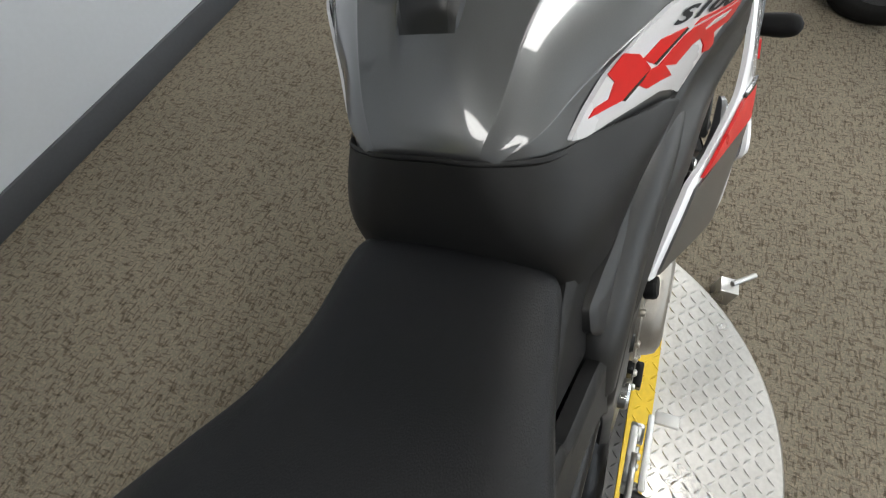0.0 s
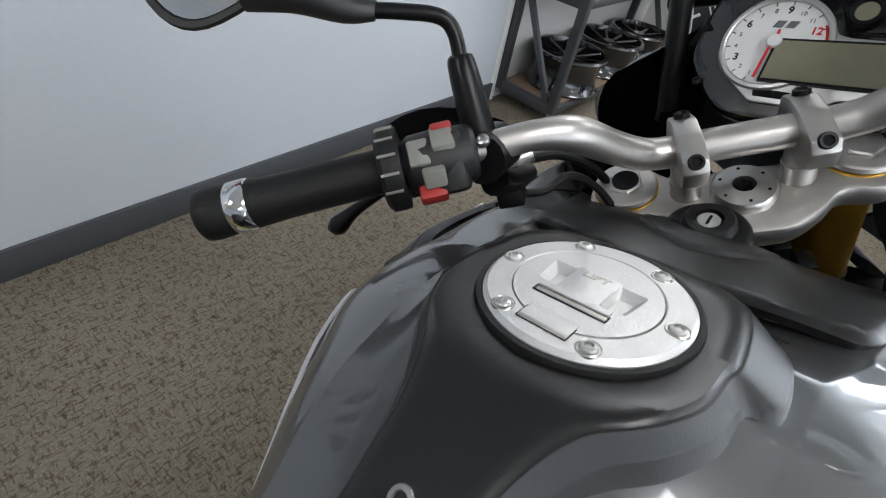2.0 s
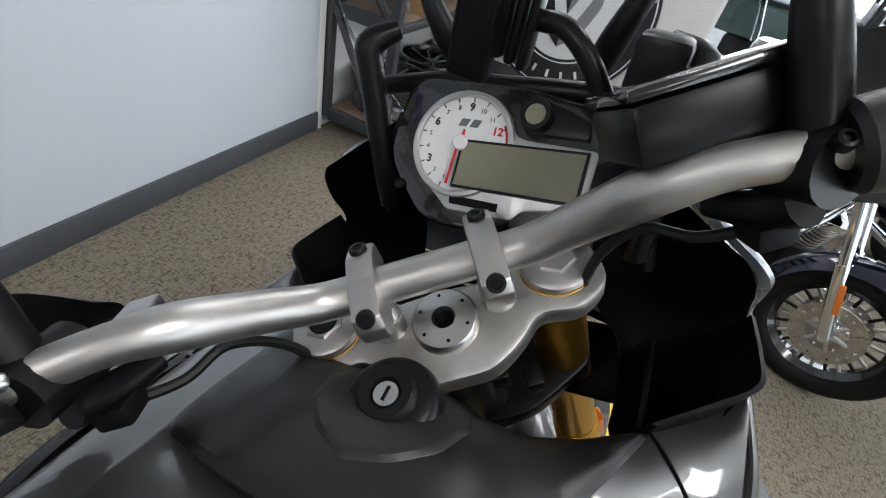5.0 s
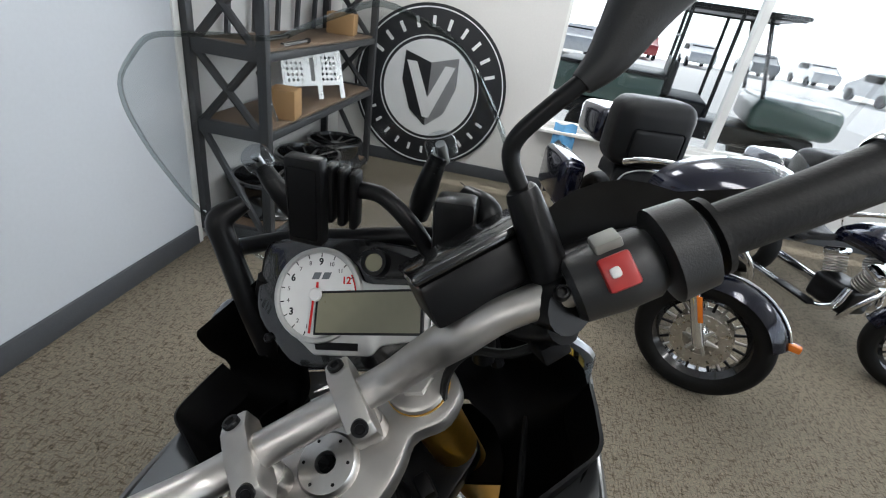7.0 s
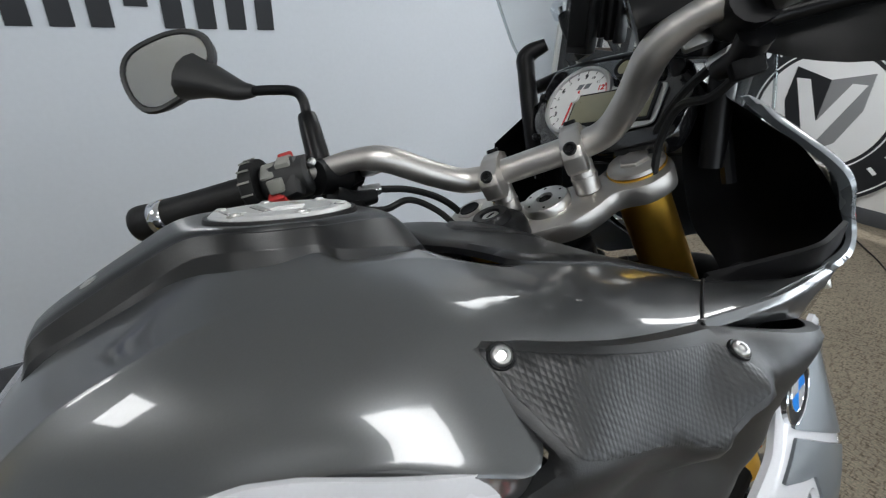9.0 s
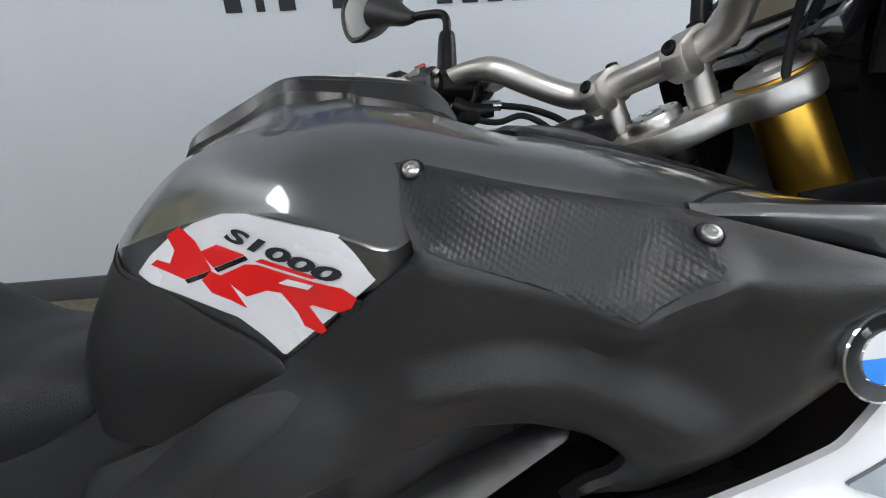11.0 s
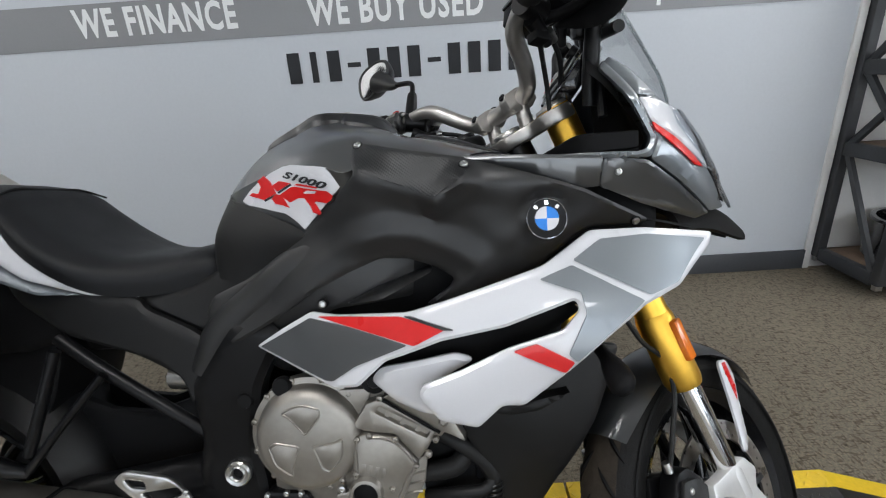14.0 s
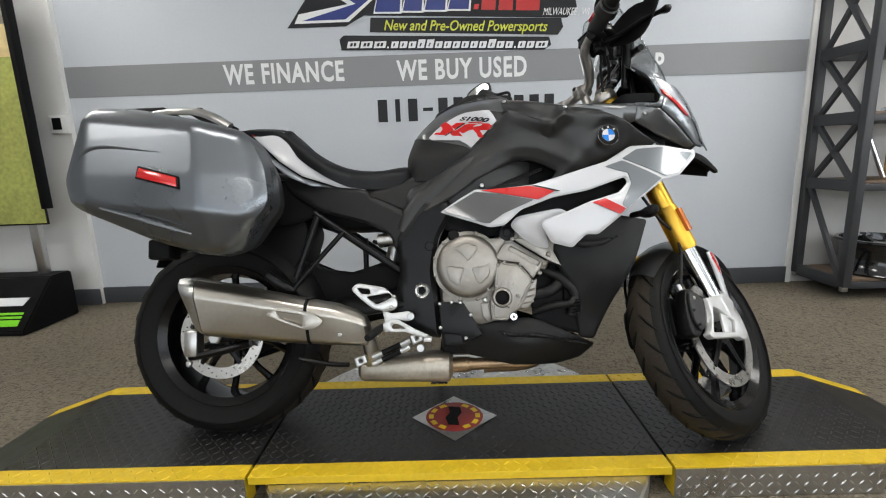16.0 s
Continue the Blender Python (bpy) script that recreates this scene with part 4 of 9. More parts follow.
def skin(stations, n_u=5, n_v=4, thick=0.004):
    """A symmetric shell lofted along x: stations of (x, half profile of (y, z) from the middle outwards)."""
    cols = []
    for x, prof in stations:
        half = catmull(prof, n_v)
        full = [(-y, z) for y, z in half[:0:-1]] + [(y, z) for y, z in half]
        cols.append(np.array([(x, y, z) for y, z in full]).ravel())
    rows = [r.reshape(-1, 3) for r in catmull(cols, n_u)]
    bm = bmesh.new()
    rings(bm, rows, False, False)
    bmesh.ops.recalc_face_normals(bm, faces=bm.faces)
    up = sum(f.normal.z for f in bm.faces)
    if up < 0:
        bmesh.ops.reverse_faces(bm, faces=bm.faces)
    bmesh.ops.solidify(bm, geom=bm.faces[:], thickness=thick)
    return bm


def half_skin(stations, n_u=5, n_v=3, thick=0.004, folds=()):
    """A shell of two mirrored halves: stations of (x, profile of (y, z) from the inner edge outwards); folds: points of the profile kept as creases."""
    cols = []
    for x, prof in stations:
        line = []
        for k, p in enumerate(prof):
            p = np.array(p, float)
            if k in folds:
                a, b = np.array(prof[k - 1], float), np.array(prof[k + 1], float)
                line += [p + (a - p) * 0.14, p, p + (b - p) * 0.14]
            else:
                line.append(p)
        cols.append(np.array([(x, y, z) for y, z in catmull(line, n_v)]).ravel())
    rows = [r.reshape(-1, 3) for r in catmull(cols, n_u)]
    bm = bmesh.new()
    for sgn in (1, -1):
        rings(bm, [[(x, sgn * y, z) for x, y, z in row] for row in rows], False, False)
    bmesh.ops.remove_doubles(bm, verts=bm.verts, dist=1e-5)
    bmesh.ops.recalc_face_normals(bm, faces=bm.faces)
    if sum(f.normal.z for f in bm.faces) < 0:
        bmesh.ops.reverse_faces(bm, faces=bm.faces)
    bmesh.ops.solidify(bm, geom=bm.faces[:], thickness=thick)
    return bm


def deck(outline, height, **more):
    """A shell panel seen from above: an outline in (x, y), laid on the surface height(x, y)."""
    bm = panel(outline, height, side=1, **more)
    for v in bm.verts:
        v.co.y, v.co.z = v.co.z, v.co.y
    return bm


BODY_SMOOTH = field([(0.160, 1.0125, 0.176), (0.183, 0.9975, 0.198), (0.344, 0.958, 0.240), (0.58, 0.937, 0.226), (0.629, 0.854, 0.176), (0.462, 0.871, 0.244),
                (0.17, 0.952, 0.232), (0.18, 0.955, 0.2365), (0.064, 0.872, 0.176), (-0.04, 0.93, 0.112), (0.01, 0.96, 0.148), (-0.1, 0.70, 0.160), (0.0, 0.78, 0.168), (-0.045, 0.786, 0.150), (-0.053, 0.684, 0.178), (0.011, 0.718, 0.188), (0.084, 0.766, 0.202), (0.147, 0.797, 0.210), (0.205, 0.820, 0.213), (0.2475, 0.817, 0.211),
                (0.25, 0.90, 0.232), (0.30, 0.80, 0.208), (0.45, 0.79, 0.196), (0.535, 0.845, 0.188), (0.12, 0.838, 0.194), (0.08, 1.0, 0.165), (0.400, 0.908, 0.261), (0.50, 0.888, 0.240), (0.30, 0.925, 0.247), (0.405, 0.84, 0.246), (0.41, 0.872, 0.252), (0.33, 0.858, 0.228), (0.365, 0.81, 0.230)])
FOLDS = [([(0.170, 0.958, 0.008), (0.246, 0.929, 0.010), (0.302, 0.905, 0.012)], 0.030), ([(0.302, 0.905, 0.012), (0.340, 0.934, 0.016)], 0.030),
         ([(0.340, 0.934, 0.016), (0.413, 0.930, 0.007), (0.530, 0.907, 0.004), (0.60, 0.880, 0.001)], 0.034),
         ([(0.03, 0.778, 0.006), (0.10, 0.818, 0.010), (0.169, 0.848, 0.012), (0.22, 0.857, 0.012), (0.265, 0.853, 0.012), (0.32, 0.830, 0.012), (0.362, 0.800, 0.012), (0.330, 0.765, 0.010)], 0.036)]


def fold_rise(x, z, line, wide):
    """Height of a tent-shaped fold along a bent line of (x, z, rise)."""
    best = 0.0
    for (a, b, r), (c, d, q) in zip(line, line[1:]):
        k = min(max(((x - a) * (c - a) + (z - b) * (d - b)) / ((c - a) ** 2 + (d - b) ** 2), 0), 1)
        off = math.hypot(x - a - (c - a) * k, z - b - (d - b) * k)
        best = max(best, (r + (q - r) * k) * (1 - off / wide))
    return best


def BODY_W(x, z):
    """Half-width of the side covers: a smooth surface with folds, and a shallow dish round the badge."""
    w = BODY_SMOOTH(x, z) + sum(fold_rise(x, z, *f) for f in FOLDS)
    r = math.hypot(x - 0.462, z - 0.871)
    w -= 0.003 * max(0.0, 1 - abs(r - 0.038) / 0.012)
    k = min(1.0, max(0.0, (0.043 - r) / 0.010))
    return w * (1 - k) + min(w, 0.2478 - 0.06 * (x - 0.462) - 0.09 * (z - 0.871)) * k


WING_W = field([(-0.02, 0.68, 0.184), (0.08, 0.735, 0.208), (0.305, 0.735, 0.257), (0.48, 0.76, 0.258), (0.735, 0.83, 0.192), (0.69, 0.80, 0.208), (0.62, 0.845, 0.218),
                (0.53, 0.855, 0.214), (0.42, 0.585, 0.262), (0.29, 0.56, 0.262), (0.12, 0.62, 0.240), (0.2, 0.68, 0.252), (0.27, 0.61, 0.278), (0.6, 0.74, 0.255)])

# fuel tank shell, filler pad and cap; the shell runs forward beside the ignition cover to the cockpit
TANK = [
    (-0.1025, [(0, 0.915), (0.028, 0.915), (0.050, 0.914), (0.055, 0.913), (0.059, 0.911), (0.062, 0.908), (0.064, 0.900)]),
    (-0.101, [(0, 0.946), (0.028, 0.9455), (0.050, 0.943), (0.055, 0.941), (0.059, 0.938), (0.062, 0.934), (0.064, 0.926)]),
    (-0.073, [(0, 0.983), (0.034, 0.981), (0.063, 0.971), (0.074, 0.962), (0.082, 0.954), (0.091, 0.944), (0.097, 0.920)]),
    (-0.03, [(0, 1.022), (0.029, 1.0205), (0.075, 1.005), (0.090, 0.992), (0.103, 0.976), (0.115, 0.957), (0.122, 0.905)]),
    (0.02, [(0, 1.043), (0.038, 1.0420), (0.090, 1.0275), (0.113, 1.012), (0.133, 0.992), (0.149, 0.969), (0.147, 0.875)]),
    (0.06, [(0, 1.060), (0.052, 1.057), (0.097, 1.037), (0.128, 1.020), (0.156, 0.998), (0.174, 0.973), (0.166, 0.860)]),
    (0.10, [(0, 1.066), (0.065, 1.061), (0.1025, 1.0435), (0.138, 1.027), (0.175, 1.003), (0.202, 0.973), (0.182, 0.885)]),
    (0.135, [(0, 1.066), (0.068, 1.060), (0.1045, 1.046), (0.142, 1.030), (0.179, 1.008), (0.225, 0.964), (0.207, 0.92)]),
    (0.165, [(0, 1.058), (0.066, 1.052), (0.1045, 1.044), (0.145, 1.030), (0.178, 1.011), (0.2325, 0.957), (0.222, 0.935)]),
    (0.20, [(0, 1.045), (0.06, 1.043), (0.109, 1.037), (0.155, 1.021), (0.187, 1.002), (0.205, 0.975), (0.206, 0.95)]),
    (0.25, [(0, 1.010), (0.06, 1.012), (0.124, 1.0195), (0.172, 1.009), (0.202, 0.989), (0.212, 0.965), (0.210, 0.94)]),
    (0.268, [(0, 1.006), (0.06, 1.008), (0.126, 1.0165), (0.175, 1.006), (0.206, 0.985), (0.214, 0.963), (0.212, 0.94)]),
    (0.29, [(0.095, 0.985), (0.118, 1.002), (0.1295, 1.0125), (0.180, 1.001), (0.2135, 0.979), (0.217, 0.96), (0.214, 0.94)]),
    (0.34, [(0.11, 0.97), (0.127, 0.99), (0.136, 1.000), (0.188, 0.988), (0.2265, 0.967), (0.226, 0.95), (0.222, 0.935)]),
    (0.40, [(0.13, 0.95), (0.147, 0.970), (0.155, 0.980), (0.197, 0.9745), (0.232, 0.9655), (0.231, 0.95), (0.226, 0.935)]),
    (0.453, [(0.15, 0.93), (0.166, 0.95), (0.173, 0.960), (0.205, 0.9635), (0.237, 0.9648), (0.236, 0.95), (0.23, 0.935)]),
    (0.50, [(0.196, 0.93), (0.212, 0.95), (0.220, 0.9580), (0.232, 0.9615), (0.241, 0.9642), (0.240, 0.95), (0.234, 0.935)]),
    (0.548, [(0.212, 0.93), (0.228, 0.95), (0.236, 0.9580), (0.240, 0.9615), (0.2435, 0.9635), (0.2425, 0.95), (0.236, 0.935)])]


def tank_width(x, z):
    w = []
    for _, prof in TANK[:10]:
        q = catmull(prof, 6)[::-1]
        w.append(np.interp(z, [p[1] for p in q], [p[0] for p in q]))
    return float(np.interp(x, [t[0] for t in TANK[:10]], w))


tank = bp("fuel_tank", half_skin(TANK, 5, 3, 0.004, (2, 5)), GREY_PAINT, label="dark grey metallic tank shell and fairing top")
for s in (-1, 1):
    bp("shell_seam", tube([(0.340, s * 0.2280, 0.9670), (0.368, s * 0.2140, 0.9745), (0.400, s * 0.1990, 0.9745), (0.430, s * 0.1850, 0.9690), (0.453, s * 0.1735, 0.9600)], 0.0014, 6, 5), DEEP_BLACK, tank)
pad = bp("filler_pad", half_skin([
    (-0.044, [(0, 1.011), (0.012, 1.0108), (0.019, 1.0105), (0.024, 1.0098), (0.026, 1.006)]),
    (-0.033, [(0, 1.036), (0.014, 1.0355), (0.021, 1.033), (0.027, 1.024), (0.030, 1.010)]),
    (0.0, [(0, 1.055), (0.018, 1.0545), (0.026, 1.051), (0.033, 1.038), (0.037, 1.024)]),
    (0.03, [(0, 1.069), (0.022, 1.0685), (0.031, 1.065), (0.038, 1.052), (0.043, 1.036)]),
    (0.055, [(0, 1.0795), (0.030, 1.079), (0.042, 1.076), (0.050, 1.064), (0.058, 1.046)]),
    (0.075, [(0, 1.0765), (0.048, 1.080), (0.059, 1.077), (0.066, 1.066), (0.073, 1.048)]),
    (0.10, [(0, 1.0670), (0.060, 1.0780), (0.071, 1.0745), (0.078, 1.064), (0.085, 1.045)]),
    (0.126, [(0, 1.0640), (0.062, 1.0755), (0.073, 1.072), (0.081, 1.061), (0.089, 1.043)]),
    (0.138, [(0, 1.0630), (0.062, 1.0745), (0.075, 1.071), (0.093, 1.057), (0.100, 1.038)]),
    (0.17, [(0, 1.0640), (0.056, 1.0720), (0.071, 1.068), (0.093, 1.051), (0.099, 1.034)]),
    (0.195, [(0, 1.0690), (0.047, 1.0680), (0.063, 1.063), (0.087, 1.044), (0.093, 1.029)]),
    (0.212, [(0, 1.056), (0.040, 1.0555), (0.054, 1.051), (0.072, 1.039), (0.080, 1.024)]),
    (0.222, [(0, 1.040), (0.036, 1.040), (0.048, 1.037), (0.062, 1.030), (0.072, 1.016)])], 4, 3, 0.003, (2, 3)), PAD_BLACK, label="matt black plastic pad round the filler")
for s in (-1, 1):
    bp("pad_rib", tube([(0.105, s * 0.0865, 1.048), (0.065, s * 0.0700, 1.050), (0.03, s * 0.0455, 1.036), (0.0, s * 0.0390, 1.0245), (-0.03, s * 0.0320, 1.012)], 0.0016, 6, 4), DEEP_BLACK, pad)
cap_m = frame_of((0.132, 0.0, 1.0755), (0.072, 0, 0.9974))
RIM = [(0.0380 * math.cos(a), 0.0380 * math.sin(a)) for a in np.linspace(0, 2 * math.pi, 73)[:-1]]
cap = bp("filler_cap", lathe([(0.0386, 0.0005), (0.0386, 0.0036), (0.0394, 0.0042), (0.0515, 0.0038), (0.0540, 0.0016), (0.0540, -0.012), (0.0386, -0.012)], cap_m, 72, closed=True), CAP_ALU, label="cast silver filler cap ring")
bp("seal_ring", lathe([(0.0540, -0.004), (0.0545, 0.0010), (0.0575, 0.0012), (0.0590, -0.004), (0.0590, -0.014), (0.0540, -0.014)], cap_m, 72, closed=True), RUBBER, cap)
for k in range(6):
    a = radians(30 + 60 * k)
    p = cap_m @ Vector((0.0465 * math.cos(a), 0.0465 * math.sin(a), 0.0036))
    bp("screw_well", lathe([(0, 0.0004), (0.0052, 0.0004), (0.0056, 0.0009), (0.0061, 0.0004), (0.0061, -0.001), (0, -0.001)], cap_m @ pose(0.0465 * math.cos(a), 0.0465 * math.sin(a), 0.0036), 24), DISC_STEEL, cap)
    bp("cap_screw", bolt(p, cap_m.to_3x3() @ Vector((0, 0, 1)), 0.0045, 0.0024), BOLT, cap)
turn = cap_m @ pose(0, 0, 0.0041)
PANS = [soften([(-0.0095, s * 0.0122), (0.0142, s * 0.0122), (0.0142, s * 0.0270), (-0.0075, s * 0.0250)][::s], 0.0015) for s in (1, -1)]
bp("cap_lid", plate(RIM, 0.0030, turn @ pose(0, 0, -0.0028), holes=PANS), CAP_ALU, cap, "cast silver lid with two finger recesses")
for s, top in zip((1, -1), PANS):
    low = [(0.0015 + (x - 0.0015) * 0.62, s * 0.0160 + (y - s * 0.0160) * 0.55) for x, y in top]
    bm = bmesh.new()
    loops = [[turn @ Vector((x, y, z)) for x, y in ring] for ring, z in ((top, 0.0002), (low, -0.0045))]
    rings(bm, loops, False)
    bm.faces.new([bm.verts.new(v) for v in loops[1]])
    bp("finger_recess", bm, CAP_ALU, cap, "sloped finger recess")
bp("hinge_gap", plate(soften([(-0.0440, -0.0138), (-0.0330, -0.0138), (-0.0330, 0.0138), (-0.0440, 0.0138)], 0.001), 0.0004, turn), SATIN_BLACK, cap)
bp("hinge_plate", plate(soften([(-0.0434, -0.0132), (-0.0300, -0.0132), (-0.0300, 0.0132), (-0.0434, 0.0132)], 0.001), 0.0008, turn, 0.0003), CAP_ALU, cap)
bp("hinge_bar", plate(soften([(-0.0432, -0.0128), (-0.0412, -0.0128), (-0.0412, 0.0128), (-0.0432, 0.0128)], 0.0005), 0.0012, turn, 0.0003), DISC_STEEL, cap)
bp("flap_slot", plate(soften([(-0.0202, -0.0206), (-0.0140, -0.0206), (-0.0140, 0.0206), (-0.0202, 0.0206)], 0.0008), 0.0005, turn), SATIN_BLACK, cap)
bp("slot_bar", plate(soften([(-0.0192, -0.0198), (-0.0160, -0.0198), (-0.0160, 0.0198), (-0.0192, 0.0198)], 0.0006), 0.0010, turn, 0.0002), DISC_STEEL, cap)
bp("lift_flap", plate(soften([(-0.0152, -0.0198), (-0.0105, -0.0198), (-0.0105, -0.0124), (0.0146, -0.0124), (0.0146, 0.0124), (-0.0105, 0.0124), (-0.0105, 0.0198), (-0.0152, 0.0198)], 0.0008), 0.0020, turn, 0.0007), CAP_ALU, cap)
words("LIFT", 0.0068, turn @ pose(0.0098, 0, 0.0020) @ pose(0, 0, 0, 0, 0, -90), DISC_STEEL, cap, "lift_lettering", 0.0003, bold=0.0002, squeeze=1.25)
scr = bp("pad_screw", bolt((0.001, 0, 1.0530), (-0.42, 0, 0.9), 0.0068, 0.0035), BOLT)

# black wrap between tank and seat, running forward into the knee pads
WRAP_TOP = [(-0.106, 0, 0.944), (-0.106, 0.03, 0.943), (-0.100, 0.056, 0.938), (-0.077, 0.095, 0.925), (-0.032, 0.119, 0.910), (0.018, 0.149, 0.892), (0.052, 0.167, 0.879), (0.072, 0.177, 0.866)]
WRAP_RIM = [(-0.110, 0, 0.938), (-0.110, 0.031, 0.937), (-0.104, 0.060, 0.932), (-0.080, 0.099, 0.919), (-0.034, 0.124, 0.904), (0.018, 0.155, 0.886), (0.054, 0.172, 0.873), (0.075, 0.180, 0.860)]
WRAP_MID = [(-0.128, 0, 0.865), (-0.129, 0.045, 0.865), (-0.127, 0.084, 0.862), (-0.106, 0.117, 0.856), (-0.062, 0.138, 0.853), (-0.008, 0.158, 0.852), (0.038, 0.172, 0.853), (0.071, 0.179, 0.856)]
WRAP_LOW = [(-0.126, 0, 0.80), (-0.127, 0.045, 0.80), (-0.124, 0.088, 0.795), (-0.112, 0.118, 0.788), (-0.078, 0.136, 0.782), (-0.038, 0.146, 0.786), (0.008, 0.156, 0.812), (0.062, 0.175, 0.850)]
bm = bmesh.new()
rows = []
for row in catmull([np.array(r).ravel() for r in (WRAP_TOP, WRAP_RIM, WRAP_MID, WRAP_LOW)], 5):
    half = catmull(row.reshape(-1, 3), 5)
    rows.append([(x, -y, z) for x, y, z in half[:0:-1]] + [tuple(p) for p in half])
rings(bm, rows, False, False)
bmesh.ops.recalc_face_normals(bm, faces=bm.faces)
bmesh.ops.solidify(bm, geom=bm.faces[:], thickness=0.004)
bp("tank_rear_cover", bm, KNEE_BLACK, label="matt black tank rear cover and knee pads")

# tank side decals
DECAL = [(-0.054, 0.926), (-0.037, 0.940), (-0.014, 0.954), (0.016, 0.966), (0.044, 0.973), (0.063, 0.973), (0.116, 0.962), (0.156, 0.948), (0.073, 0.877), (0.061, 0.890), (0.044, 0.903), (-0.011, 0.914), (-0.04, 0.919)]


def on_decal(pts):
    out = []
    for x, z in pts:
        k = max(0.0, 1 - abs(x - 0.04) / 0.13)
        out.append(((x + 0.05) * 1.085 - 0.05 - 0.011 * k, z + (z - 0.925) * 0.12 + 0.024 * x - 0.004 * k))
    return out


DECAL = on_decal(DECAL)
DECAL_W = field([(x, z, tank_width(x, z)) for x, z in [*DECAL[::2], (0.181, 0.9535), (0.05, 0.925), (0.09, 0.925), (0.12, 0.945)]])
for s in (-1, 1):
    bp("tank_decal", panel(DECAL, DECAL_W, 0.005, 0.0005, 0.010, 0.003, s, 0.0050), WHITE_PAINT, label="white tank side decal")

RED_MARKS = [
    [(0.001, 0.963), (0.015, 0.954), (0.024, 0.940), (0.027, 0.935), (-0.002, 0.926), (-0.036, 0.934), (-0.029, 0.938), (-0.015, 0.936), (-0.008, 0.946), (-0.014, 0.956)],
    [(0.019, 0.947), (0.036, 0.953), (0.058, 0.947), (0.030, 0.937), (0.025, 0.941)],
    [(0.016, 0.927), (0.026, 0.934), (0.040, 0.931), (0.052, 0.911), (0.040, 0.916), (0.024, 0.919)],
    [(0.035, 0.932), (0.057, 0.941), (0.066, 0.941), (0.081, 0.937), (0.119, 0.928), (0.126, 0.921), (0.122, 0.915), (0.115, 0.912), (0.099, 0.916), (0.096, 0.915), (0.105, 0.899), (0.101, 0.896), (0.091, 0.901), (0.088, 0.910), (0.079, 0.923), (0.069, 0.924), (0.054, 0.919)],
    [(0.065, 0.9432), (0.070, 0.945), (0.107, 0.935), (0.102, 0.934)]]
BLACK_MARKS = [[(-0.002, 0.9255), (0.026, 0.9345), (0.028, 0.932), (0.001, 0.923)], [(0.030, 0.9365), (0.058, 0.9465), (0.060, 0.944), (0.033, 0.934)], [(0.115, 0.9115), (0.122, 0.9145), (0.126, 0.921), (0.129, 0.920), (0.127, 0.914), (0.116, 0.909)]]
for st in RED_MARKS:
    bp("red_mark", panel(on_decal(st), DECAL_W, 0.0012, 0.0001, 0.008, 0, -1, 0.0062), RED_PAINT, label="red slanted stroke")
for st in BLACK_MARKS:
    bp("black_mark", panel(on_decal(st), DECAL_W, 0.0010, 0.0001, 0.008, 0, -1, 0.0060), BLACK_GLOSS, label="black shadow stroke")
bp("white_mark", panel(on_decal([(0.079, 0.930), (0.086, 0.933), (0.102, 0.930), (0.098, 0.927), (0.083, 0.929)]), DECAL_W, 0.0008, 0.0001, 0.008, 0, -1, 0.0076), WHITE_PAINT, label="white gap in the mark")


def laid_words(text, size, x, z, angle, fn, lift, material, squeeze, name):
    ob = words(text, size, pose(x, 0, z) @ Matrix(((1, 0, 0, 0), (0, 0, -1, 0), (0, 1, 0, 0), (0, 0, 0, 1))) @ pose(0, 0, 0, 0, 0, angle), material, bike, name, 0.0, squeeze=squeeze, shear=0.35, bold=0.0006)
    for v in ob.data.vertices:
        v.co.y = -(fn(v.co.x, v.co.z) + lift)
    return ob


laid_words("S1000", 0.0155, 0.083, 0.9510, -17, DECAL_W, 0.0064, LETTER_DARK, 2.25, "model_lettering")

# side covers
COVER = [(0.160, 1.012), (0.184, 1.003), (0.255, 0.986), (0.338, 0.970), (0.435, 0.940), (0.523, 0.912), (0.603, 0.877), (0.642, 0.858), (0.624, 0.848), (0.541, 0.851), (0.515, 0.835),
         (0.45, 0.786), (0.34, 0.750), (0.272, 0.738), (0.312, 0.766), (0.322, 0.782), (0.290, 0.802), (0.248, 0.817), (0.205, 0.820), (0.147, 0.797), (0.084, 0.766), (0.011, 0.718),
         (-0.053, 0.684), (-0.10, 0.664), (-0.130, 0.73), (-0.116, 0.757), (-0.045, 0.786), (0.053, 0.850), (0.084, 0.872), (0.178, 0.953), (0.165, 0.985)]
both("side_cover", panel(COVER, BODY_W, 0.014, 0.004, 0.009, 0.008), MATT_BLACK, "matt black side cover")
both("textured_inset", panel([(0.168, 1.005), (0.255, 0.982), (0.334, 0.963), (0.348, 0.944), (0.310, 0.919), (0.298, 0.910), (0.246, 0.932), (0.182, 0.957), (0.172, 0.985)], BODY_W, 0.003, 0.001, 0.009, 0.004, -1, 0.0016), DIMPLED, "dimpled black plastic inset")
both("intake_recess", panel([(-0.02, 0.70), (0.10, 0.785), (0.18, 0.826), (0.23, 0.832), (0.30, 0.806), (0.25, 0.745), (0.12, 0.735), (0.04, 0.70)], field([(0, 0.71, 0.165), (0.1, 0.75, 0.185), (0.2, 0.83, 0.17), (0.27, 0.80, 0.14), (0.17, 0.77, 0.18)]), 0.01, 0.002), MATT_BLACK)
both("intake_fin", panel([(0.14, 0.745), (0.20, 0.752), (0.285, 0.792), (0.283, 0.802), (0.19, 0.768)], field([(0.14, 0.745, 0.20), (0.285, 0.80, 0.185), (0.2, 0.76, 0.205)]), 0.012, 0.004), MATT_BLACK)
